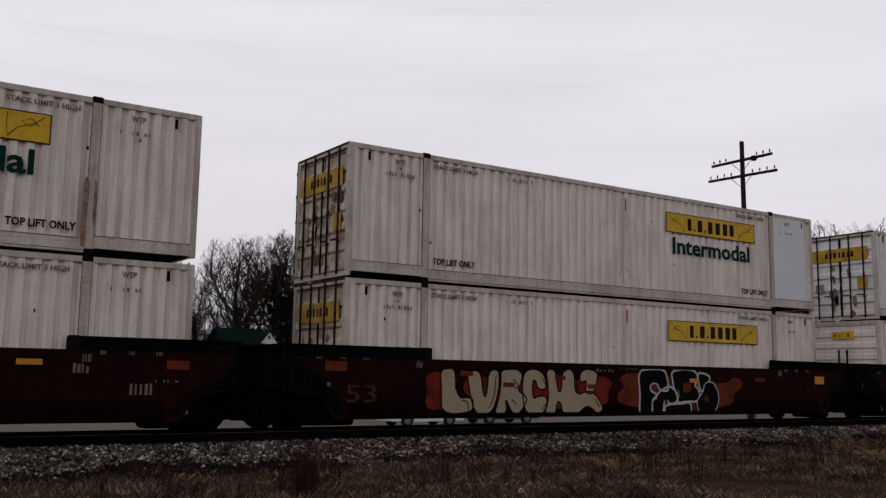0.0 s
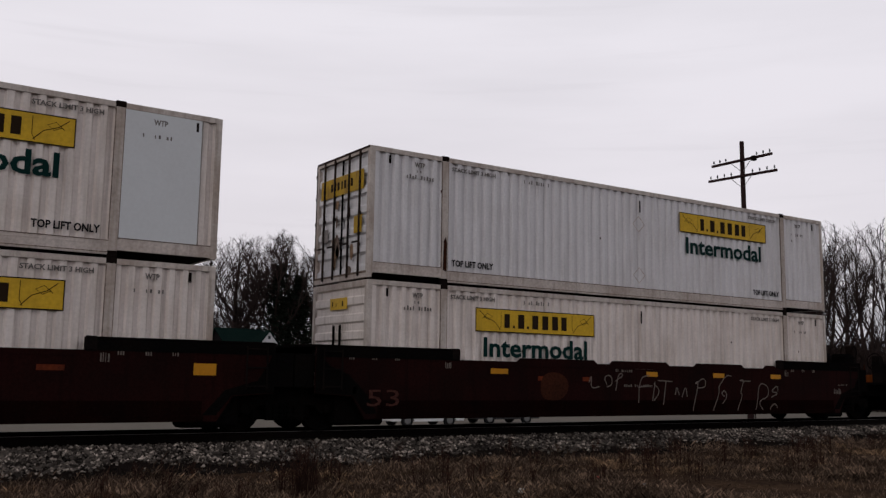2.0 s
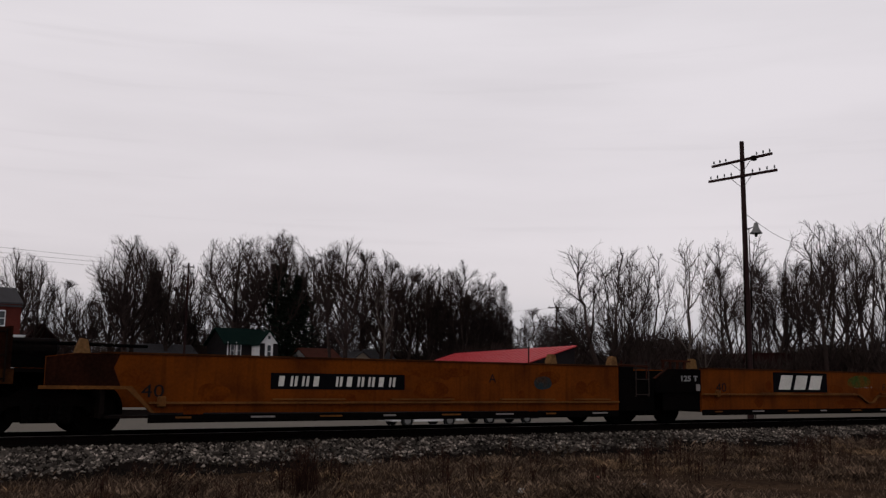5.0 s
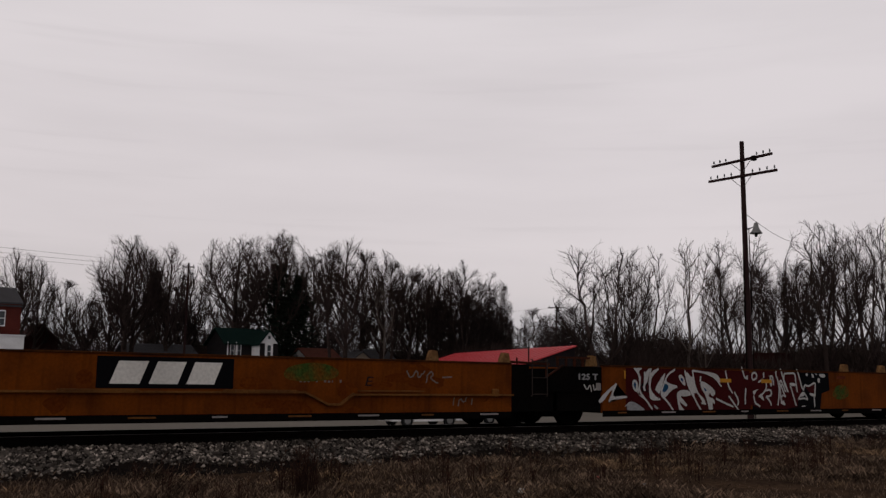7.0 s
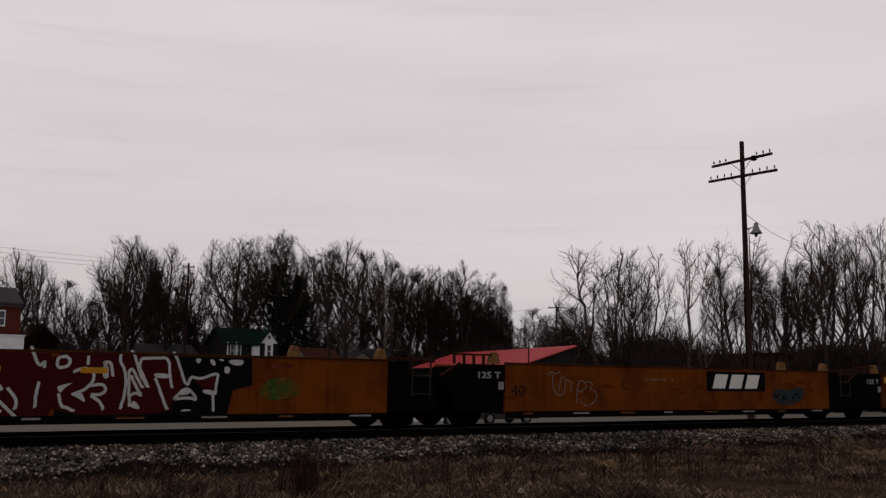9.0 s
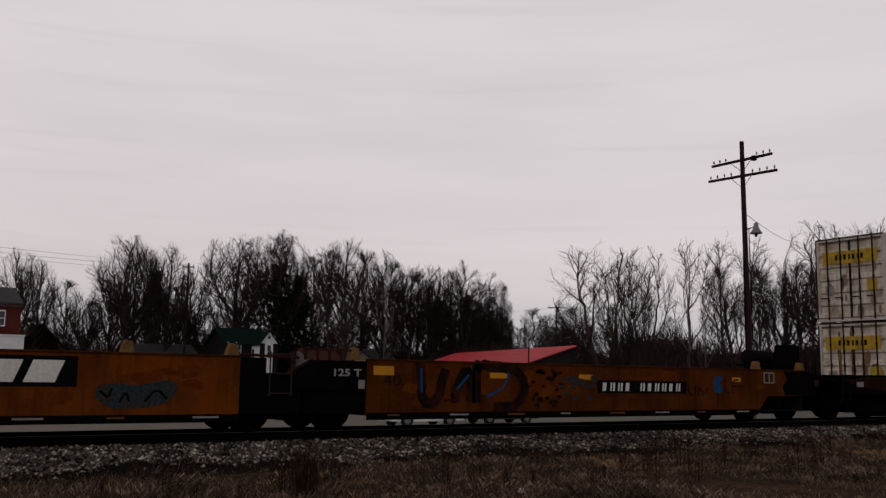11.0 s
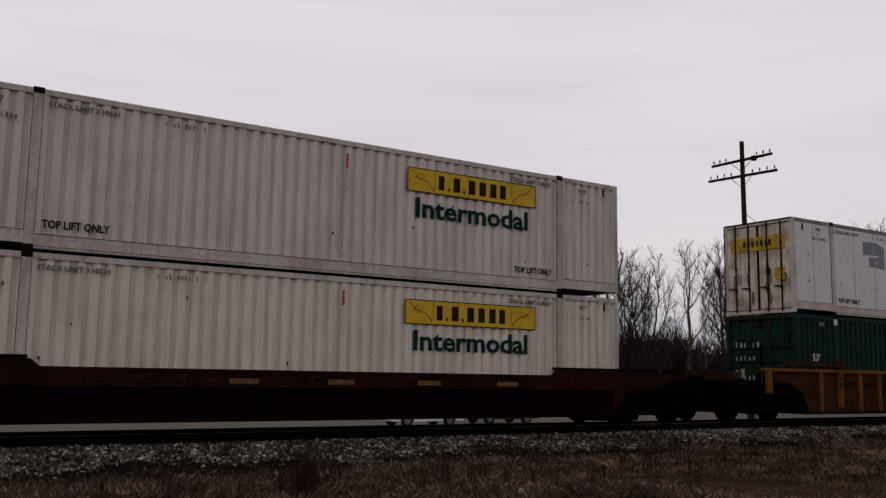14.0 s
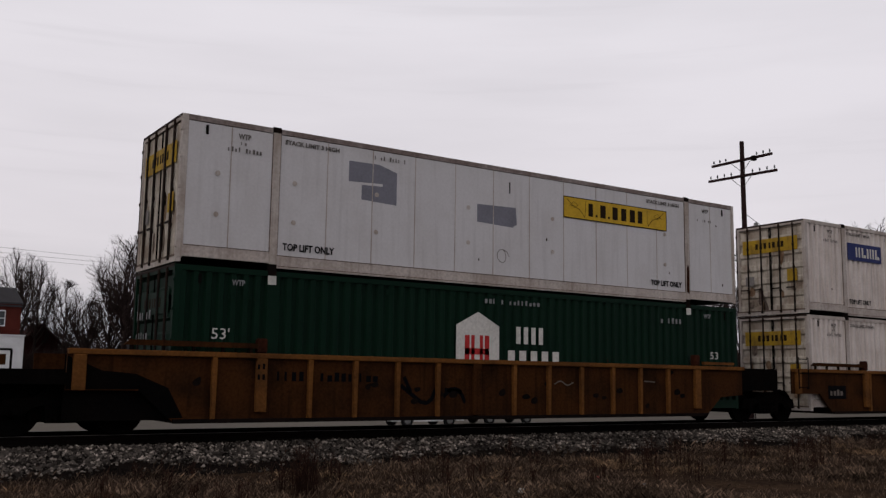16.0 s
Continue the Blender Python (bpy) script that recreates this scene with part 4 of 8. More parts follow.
def bare_tree(x, y, top, half, kind, i, label, lean=0.0):
    z = ground_z(x, y)
    h = top - z
    wide = min(1.8, max(0.9, 1.32 * half / h / CROWN[kind][1]))
    t = thing("bare_tree", pose(x, y, z, 0, lean, (i * 77) % 360) @ Matrix.Diagonal((h * wide, h * wide, h, 1)), label, "tree", "bare winter trees")
    for me in KINDS[(kind, i % SHAPES[kind])]:
        o = new(me.name.split(".")[0], me)
        o.parent = t
        if o.name.startswith("crown"):
            tagged(o, kind="stuff")
    return t


# place, height of the top, half the crown's width, kind
WEST_STAND = [(19.0, 112, 14.5, 2.16, 0), (21.7, 118, 14.0, 1.97, 0), (23.7, 112, 11.5, 1.39, 1), (25.8, 108, 9.0, 1.24, 1), (28.8, 106, 16.3, 3.23, 0), (30.5, 109, 16.2, 2.57, 0),
    (34.6, 110, 16.3, 2.24, 0), (34.4, 118, 13.7, 1.82, 1), (36.7, 121, 14.6, 1.73, 1), (39.2, 116, 14.6, 1.97, 0), (40.4, 124, 13.2, 1.65, 1), (41.7, 108, 17.7, 3.5, 0),
    (47.5, 116, 17.5, 2.64, 1), (46.5, 107, 18.6, 3.29, 0), (50.8, 112, 19.2, 2.61, 0), (54.4, 112, 17.0, 2.21, 1)]
MIDDLE_STAND = [(48.8, 92, 16.2, 2.6, 0), (50.8, 100, 16.1, 1.99, 1), (57.5, 104, 17.2, 2.12, 1), (56.7, 98, 16.2, 1.75, 0), (57.1, 96, 14.9, 1.6, 1), (60.6, 98, 14.8, 2.34, 0),
    (63.1, 97, 14.8, 2.07, 0), (67.1, 106, 15.2, 1.95, 1), (66.6, 95, 15.3, 3.19, 2), (71.4, 97, 14.4, 2.73, 2), (68.3, 101, 15.0, 2.47, 2), (79.4, 104, 10.0, 1.25, 2),
    (119.3, 150, 11.7, 1.82, 0), (126.1, 150, 14.0, 2.09, 0), (122.3, 140, 13.2, 2.42, 0), (127.7, 140, 12.5, 2.24, 0)]
EAST_STAND = [(70.3, 74, 15.5, 4.33, 4), (79.5, 77, 16.3, 2.2, 4), (81.6, 82, 15.6, 2.44, 4), (72.4, 64, 15.3, 2.01, 3), (82.3, 66, 16.8, 3.13, 4), (96.0, 74, 15.4, 2.06, 1),
    (93.7, 70, 16.0, 2.5, 4), (101.0, 72, 16.2, 2.08, 1), (109.7, 80, 16.2, 1.83, 0), (79.9, 54, 16.5, 3.2, 4), (95.5, 62, 17.5, 2.5, 0), (83.3, 52, 16.4, 2.78, 4),
    (87.5, 52, 17.0, 2.74, 4), (109.5, 76, 16.6, 2.22, 1), (101.4, 84, 16.7, 2.26, 1), (120.0, 110, 11.9, 2.27, 2), (52.6, 90, 11.4, 0.87, 3), (72.2, 62, 8.8, 0.44, 3)]
TREES = WEST_STAND + MIDDLE_STAND + EAST_STAND
WORDS = {0: "spreading bare tree with a rounded crown of twigs", 1: "tall narrow bare tree with many short twigs", 2: "bushy brown tree with dense fine twigs", 3: "slender pale bare tree with few branches", 4: "bare tree with open limbs and thin twigs"}
behind = random.Random(12)
for i in range(26):
    a, d = 6 + i * 1.5 + behind.uniform(-0.5, 0.5), behind.uniform(128, 146)
    if 44.5 < a < 50:
        continue
    x, y = d * math.sin(math.radians(a)), d * math.cos(math.radians(a))
    TREES.append((x, y, behind.uniform(10.5, 13.5) if a > 12 else 8.5, behind.uniform(1.8, 2.8), behind.choice((0, 1, 2))))
for i, (x, y, top, half, kind) in enumerate(TREES):
    bare_tree(x, y, top, half, kind, i, WORDS[kind], lean=(i * 37 % 7 - 3) * 0.7)


def evergreen(x, y, top):
    z = ground_z(x, y)
    t = thing("evergreen_tree", pose(x, y, z), "dark ragged evergreen tree among bare trees", "tree")
    h = top - z
    part("trunk", tube((0, 0, -0.2), (0, 0, h * 0.95), 0.28, 0.05, 8), BARK, t)
    rng = random.Random(9)
    V, F = [], []
    for i in range(4200):
        f = rng.random()
        r = 2.7 * math.sqrt(max(0.05, 1 - (1.7 * f - 0.62) ** 2)) * (0.8 + 0.3 * math.sin(f * 17 + 2)) * math.sqrt(rng.random()) + 0.2
        a = rng.random() * 6.283
        r *= 0.85 + 0.25 * math.sin(3 * a + 9 * f)
        c = Vector((r * math.cos(a), r * math.sin(a), h * (0.22 + 0.78 * f) + rng.gauss(0, 0.15)))
        b = len(V)
        for _ in range(3):
            V.append(c + Vector((rng.gauss(0, 0.2), rng.gauss(0, 0.2), rng.gauss(0, 0.10))))
        F.append((b, b + 1, b + 2))
    raw("crown", V, F, NEEDLES, t)


evergreen(47.2, 106.5, 14.4)
evergreen(49.6, 106.0, 13.2)


def far_woods():
    """Brush and distant woods behind the houses, in one piece."""
    rng = np.random.default_rng(3)
    P, F = [], []

    def brush(cx, cy, cz, w, h, n, fat=1.0):
        x = cx + w * (rng.random(n) - 0.5)
        y = cy + 3 * (rng.random(n) - 0.5)
        top = h * (0.45 + 0.55 * rng.random(n))
        lean = 0.25 * h * (rng.random((n, 2)) - 0.5)
        r = fat * (0.02 + 0.035 * rng.random(n))
        q = np.empty((n, 3, 3))
        b = cz + top * 0.5 * rng.random(n) ** 2
        q[:, 0] = np.stack([x - r, y, b], 1)
        q[:, 1] = np.stack([x + r, y, b], 1)
        q[:, 2] = np.stack([x + lean[:, 0], y + lean[:, 1], cz + top], 1)
        P.append(q.reshape(-1, 3))

    for i in range(64):
        a = math.radians(90 - (4 + i * 1.02))
        d = 175 + 25 * rng.random()
        x, y = d * math.cos(a), d * math.sin(a)
        brush(x, y, ground_z(x, y) - 0.5, 8, 6.0 + 4.0 * rng.random(), 200)
    for i in range(70):
        a = math.radians(90 - (3 + i * 0.95))
        d = 118 + 14 * rng.random()
        x, y = d * math.cos(a), d * math.sin(a)
        brush(x, y, ground_z(x, y) - 0.3, 5, 3.0 + 2.5 * rng.random(), 170)
    # thick undergrowth of crossing twigs under the nearer trees
    def thicket(a0, a1, d0, d1, top, n, r0):
        a = np.radians(90 - (a0 + (a1 - a0) * rng.random(n)))
        d = d0 + (d1 - d0) * rng.random(n)
        x, y = d * np.cos(a), d * np.sin(a)
        base = np.array([ground_z(p, q) for p, q in zip(x, y)])
        crest = top * (0.66 + 0.55 * np.array([noise.noise(Vector((p * 0.16, q * 0.05, 4))) for p, q in zip(x, y)]) + 0.1 * rng.random(n))
        z = base + crest * rng.random(n) ** 1.3
        ln = 0.6 + 1.3 * rng.random(n)
        dx, dz = rng.normal(0, 0.7, n) * ln, (0.35 + 0.65 * rng.random(n)) * ln
        r = r0 * (0.6 + 0.9 * rng.random(n))
        q = np.empty((n, 3, 3))
        q[:, 0] = np.stack([x - r, y + r, z], 1)
        q[:, 1] = np.stack([x + r, y - r, z - r * 0.4], 1)
        q[:, 2] = np.stack([x + dx, y + 0.3 * dx, z + dz], 1)
        P.append(q.reshape(-1, 3))

    thicket(6, 33, 116, 128, 5.5, 60000, 0.028)
    thicket(33, 46, 108, 126, 6.5, 70000, 0.028)
    thicket(45, 66, 96, 128, 7.4, 120000, 0.030)
    thicket(6, 66, 150, 185, 9.0, 60000, 0.036)
    V = np.concatenate(P)
    F = np.arange(len(V)).reshape(-1, 3)
    tagged(raw("far_woods", V.tolist(), F.tolist(), BARK), "distant bare woods and brush", "woods", kind="stuff")


far_woods()


# ---- small things in the grass ----
def dead_weed(x, y, h, seed):
    rng = random.Random(seed)
    z = max(ground_z(x, y), ballast_z(y))
    w = thing("dead_weed", pose(x, y, z), "dry brown weed stalks standing in dead grass", "weed", "dead weeds by the track")
    for k in range(5):
        bm = bmesh.new()
        a = rng.uniform(0, 6.28)
        top = Vector((math.cos(a) * h * rng.uniform(0.05, 0.28), math.sin(a) * h * rng.uniform(0.05, 0.28), h * rng.uniform(0.6, 1)))
        tube((0.05 * math.cos(a), 0.05 * math.sin(a), -0.03), top, 0.006, 0.003, 4, bm)
        for j in range(7):
            f = rng.uniform(0.35, 1)
            p = top * f
            tube(p, p + Vector((rng.gauss(0, 0.06), rng.gauss(0, 0.06), rng.uniform(0.02, 0.12))), 0.004, 0.002, 3, bm)
        tagged(part("stalk", bm, WEED, w), kind="stuff")


for i, (x, y, h) in enumerate(((5.9, 12.5, 0.62), (6.1, 12.3, 0.5), (5.75, 12.7, 0.55), (12.8, 12.4, 0.5), (13.2, 11.8, 0.55), (13.9, 12.6, 0.6), (14.6, 12.2, 0.5), (15.8, 11.6, 0.65), (16.8, 13.2, 0.45), (11.6, 11.0, 0.4),
                               (18.0, 12.9, 0.6), (19.2, 13.6, 0.5), (9.0, 11.6, 0.35), (3.4, 13.0, 0.4), (21.0, 14.2, 0.5), (4.3, 12.2, 0.3), (15.1, 10.9, 0.5), (17.3, 12.0, 0.55))):
    dead_weed(x, y, h, i)

weed_rng = random.Random(21)
for i in range(10):
    dead_weed(5.95 + weed_rng.uniform(-0.22, 0.22), 12.5 + weed_rng.uniform(-0.3, 0.3), weed_rng.uniform(0.45, 0.78), 120 + i)
for i in range(60):
    y = weed_rng.uniform(10.5, 15.6)
    dead_weed(weed_rng.uniform(1.0, 1.0 + y * 1.75), y, weed_rng.uniform(0.22, 0.6), 50 + i)


def litter(name, x, y, paint, label, r):
    z = max(ground_z(x, y), -0.9)
    rng = random.Random(int(x * 10))
    pts = rounded([(r * math.cos(a) * rng.uniform(0.6, 1.1), r * 0.6 * math.sin(a) * rng.uniform(0.7, 1.2)) for a in (0, 1.05, 2.1, 3.14, 4.2, 5.2)], 1)
    bm = prism(pts, -r * 0.6, r * 0.6)
    ob = link(name, bm, paint)
    ob.matrix_basis = pose(x, y, z + r * 0.55, 0, 0, rng.uniform(0, 90))
    tagged(ob, label, "litter")


litter("paper_scrap", 8.9, 11.15, LETTER_WHITE, "crumpled white paper scrap lying in the grass", 0.07)
litter("paper_scrap", 7.6, 11.0, LETTER_GREY, "grey paper scrap lying in the grass", 0.05)
litter("stone", 11.2, 10.9, LETTER_GREY, "pale stone lying in the grass", 0.05)
litter("red_cup", 11.4, 12.2, SIGN_RED, "small red cup lying in dead grass", 0.045)


# ---- containers ----
TRAIN, WHEELS = [], []
LEN, WID, HIGH = 16.154, 1.2955, 2.896


def on_train(name, s, y, z, label, category, group=""):
    ob = thing(name, pose(s, y, z), label, category, group)
    TRAIN.append(ob)
    ORIGIN[0] = 0.0
    return ob


def corrugated(x0, x1, z0, z1, y, side, pitch=0.27, depth=0.06):
    """Upright waves of pressed sheet between x0 and x1; side -1 looks to the camera."""
    bm = bmesh.new()
    n = max(1, round((x1 - x0) / pitch))
    p = (x1 - x0) / n
    pts = []
    for i in range(n):
        a = x0 + i * p
        pts += [(a, 0), (a + p * 0.40, 0), (a + p * 0.56, depth), (a + p * 0.84, depth)]
    pts.append((x1, 0))
    lo = [bm.verts.new((x, y - side * d, z0)) for x, d in pts]
    hi = [bm.verts.new((x, y - side * d, z1)) for x, d in pts]
    for i in range(len(pts) - 1):
        f = (lo[i], lo[i + 1], hi[i + 1], hi[i])
        bm.faces.new(f if side < 0 else f[::-1])
    return bm


def logo_panel(c, x0, z0, w, h, y, face="near"):
    """The yellow panel with a dark frame, plain bars for the characters and curled ornaments."""
    if face == "near":
        pan = part("logo_panel", box(x0, x0 + w, y - 0.004, y, z0, z0 + h), LOGO_YELLOW, c, "yellow company panel with dark bars")
        bm = bmesh.new()
        t = 0.022
        for a in ((x0, x0 + w, z0, z0 + t), (x0, x0 + w, z0 + h - t, z0 + h), (x0, x0 + t, z0 + t, z0 + h - t), (x0 + w - t, x0 + w, z0 + t, z0 + h - t)):
            box(a[0], a[1], y - 0.007, y - 0.0045, a[2], a[3], bm)
        part("border", bm, LOGO_DARK, pan)
        lw, u = h * 0.36, w / 3.78
        bx = x0 + 0.86 * u
        zb, zh = z0 + h * 0.20, h * 0.60
        bm = bmesh.new()
        for i, (a, k) in enumerate(((0, 0.2), (0.26, 0.06), (0.42, 0.24), (0.70, 0.06), (0.86, 0.24), (1.18, 0.24), (1.50, 0.24), (1.80, 0.22))):
            tall = zh if k > 0.1 else zh * 0.2
            box(bx + a * u, bx + (a + (0.8 * k if k > 0.1 else k)) * u, y - 0.007, y - 0.0045, zb, zb + tall, bm)
        tagged(part("wordmark", bm, LOGO_DARK, pan), kind="stuff")
        bm = bmesh.new()
        for mir in (1, -1):
            cx = x0 + w / 2 - mir * (w / 2 - 0.40 * u)
            stroke([(cx - mir * 0.28 * u, z0 + h * 0.88), (cx - mir * 0.1 * u, z0 + h * 0.62), (cx + mir * 0.16 * u, z0 + h * 0.45), (cx + mir * 0.34 * u, z0 + h * 0.12)], 0.016, y - 0.0055, bm)
            stroke([(cx - mir * 0.2 * u, z0 + h * 0.55), (cx - mir * 0.05 * u, z0 + h * 0.78), (cx + mir * 0.1 * u, z0 + h * 0.66), (cx - mir * 0.02 * u, z0 + h * 0.5), (cx - mir * 0.16 * u, z0 + h * 0.62)], 0.014, y - 0.0055, bm)
            stroke([(cx + mir * 0.36 * u, z0 + h * 0.9), (cx + mir * 0.36 * u, z0 + h * 0.3), (cx + mir * 0.30 * u, z0 + h * 0.1)], 0.012, y - 0.0055, bm)
        tagged(part("ornament", bm, LOGO_DARK, pan), kind="stuff")
        return pan
    # end of the container: x is the plane, the panel runs along y in two halves
    pan = part("logo_panel", box(x0 - 0.004, x0, y - w, y, z0, z0 + h), LOGO_DIRTY, c, "yellow company panel with dark bars")
    bm = bmesh.new()
    for i in range(7):
        a = y - w * (0.24 + 0.078 * i)
        box(x0 - 0.007, x0 - 0.0045, a - w * 0.05, a - (w * 0.015 if i % 2 else 0), z0 + h * 0.3, z0 + h * 0.72, bm)
    tagged(part("wordmark", bm, LOGO_DARK, pan), kind="stuff")
    return pan


def door_end(c, paint, posts, logo=True, ribs=True, sub_logo=True):
    """Two doors with rods, hinges and pressed ribs, at the end that looks to -x."""
    frame_bm = box(-0.001, 0.10, -WID, -WID + 0.10, 0, HIGH)
    box(-0.001, 0.10, WID - 0.10, WID, 0, HIGH, frame_bm)
    box(-0.001, 0.10, -WID + 0.10, WID - 0.10, HIGH - 0.11, HIGH, frame_bm)
    box(-0.001, 0.10, -WID + 0.10, WID - 0.10, 0, 0.12, frame_bm)
    part("door_frame", frame_bm, posts, c)
    part("header_seal", box(-0.008, 0.02, -WID + 0.03, WID - 0.03, HIGH - 0.045, HIGH + 0.006), ROD_DARK, c, "black weathered edge over the doors")
    # The shadow along the post is drawn as a thin black strip.
    part("post_shadow_strip", box(-0.008, 0.02, WID - 0.045, WID - 0.005, 0.1, HIGH - 0.05), ROD_DARK, c, "shadow beside the doors painted as a black strip")
    part("sill_seal", box(-0.008, 0.02, -WID + 0.08, WID - 0.05, 0.10, 0.145), STAIN_DARK, c, "rusty door sill")
    for k in (0, 1):
        y0 = -WID + 0.11 if k == 0 else 0.012
        y1 = -0.012 if k == 0 else WID - 0.11
        bm = bmesh.new()
        zs, pts = 0.14, []
        n = 6 if ribs else 1
        step = (HIGH - 0.28) / n
        for i in range(n):
            a = zs + i * step
            pts += [(a, 0.03), (a + step * 0.30, 0.03), (a + step * 0.42, 0.085), (a + step * 0.88, 0.085)] if ribs else [(a, 0.03)]
        pts.append((HIGH - 0.14, 0.03))
        v0 = [bm.verts.new((d, y0, z)) for z, d in pts]
        v1 = [bm.verts.new((d, y1, z)) for z, d in pts]
        for i in range(len(pts) - 1):
            bm.faces.new((v0[i], v0[i + 1], v1[i + 1], v1[i]))
        door = part("door", bm, paint, c, "pressed steel door with dirty rust stains")
        part("gasket", box(0.02, 0.028, y1 - 0.03 if k == 0 else y0 - 0.010, y1 + 0.004 if k == 0 else y0 + 0.03, 0.13, HIGH - 0.12), BLACK_IRON_SHADE, door)
        for f in (0.27, 0.70):
            yr = y0 + (y1 - y0) * f
            rod = tube((-0.012, yr, 0.05), (-0.012, yr, HIGH - 0.04), 0.027, sides=6)
            for zz in (0.10, 0.75, 1.45, 2.15, HIGH - 0.12):
                box(-0.03, 0.02, yr - 0.035, yr + 0.035, zz - 0.03, zz + 0.03, rod)
            box(-0.035, -0.005, yr - 0.02, yr + 0.28, 0.80, 0.84, rod)
            part("lock_rod", rod, ROD_DARK, door, "dark rusty lock rod with handle")
        yh = -WID if k == 0 else WID
        for zz in (0.30, 0.85, 1.45, 2.05, 2.60):
            part("hinge", box(-0.022, 0.05, yh - 0.012 if k == 0 else yh - 0.05, yh + 0.05 if k == 0 else yh + 0.012, zz - 0.035, zz + 0.035, bevel=0.01), posts if k == 0 else ROD_DARK, door)
    if paint is not DEEP_GREEN:
        rng = random.Random(int(abs(c.matrix_basis.translation.x) * 7 + c.matrix_basis.translation.z * 31))
        for i in range(9):
            yc, zc = rng.choice((-0.92, -0.42, 0.30, 0.82)) + rng.uniform(-0.12, 0.12), rng.uniform(0.2, 1.9)
            w_, h_ = rng.uniform(0.05, 0.17), rng.uniform(0.12, 0.42)
            pts = rounded([(yc + w_ * rng.uniform(0.5, 1) * math.cos(a), zc + h_ * rng.uniform(0.5, 1) * math.sin(a)) for a in (0, 0.8, 1.6, 2.5, 3.3, 4.1, 4.7, 5.5)], 1)
            part("rust_stain", prism_x(pts, 0.024, 0.027), (STAIN, STAIN_DARK)[i % 2], c, "brown rust stain on the doors")
    if logo:
        logo_panel(c, 0.002, 1.98, 2.05, 0.44, 1.03, face="end")
    if sub_logo:
        bm = box(-0.004, 0.002, -0.98, -0.62, 1.02, 1.40)
        part("placard", bm, LOGO_DIRTY, c, "small yellow placard")
        part("label_plate", box(-0.004, 0.002, 0.62, 0.95, 0.95, 1.25), LETTER_GREY, c)


def front_end(c):
    """A plain pressed nose wall, with a small panel."""
    bm = bmesh.new()
    pts = []
    n = 7
    step = (HIGH - 0.25) / n
    for i in range(n):
        a = 0.12 + i * step
        pts += [(a, 0.0), (a + step * 0.4, 0.0), (a + step * 0.5, 0.04), (a + step * 0.9, 0.04)]
    pts.append((HIGH - 0.13, 0.0))
    v0 = [bm.verts.new((d + 0.01, -WID + 0.1, z)) for z, d in pts]
    v1 = [bm.verts.new((d + 0.01, WID - 0.1, z)) for z, d in pts]
    for i in range(len(pts) - 1):
        bm.faces.new((v0[i], v0[i + 1], v1[i + 1], v1[i]))
    part("end_wall", bm, WHITE, c, "white pressed end wall with level ribs")
    fr = box(-0.001, 0.10, -WID, -WID + 0.10, 0, HIGH)
    box(-0.001, 0.10, WID - 0.10, WID, 0, HIGH, fr)
    box(-0.001, 0.10, -WID + 0.10, WID - 0.10, HIGH - 0.13, HIGH, fr)
    part("end_frame", fr, POST_WHITE, c)
    part("logo_panel", box(-0.006, 0.008, -0.4, 0.4, 2.30, 2.56), LOGO_YELLOW, c, "small yellow company panel")
    bars("wordmark", -0.010, 2.37, 0.3, 6, 0.06, 0.13, 0.035, LOGO_DARK, c, face="end")
    for yy in (-0.15, 0.15):
        part("hose", tube((-0.03, yy, 0.6), (-0.03, yy, 1.95), 0.03, sides=8), BLACK_IRON_SHADE, c, "black hose hanging on the end wall")


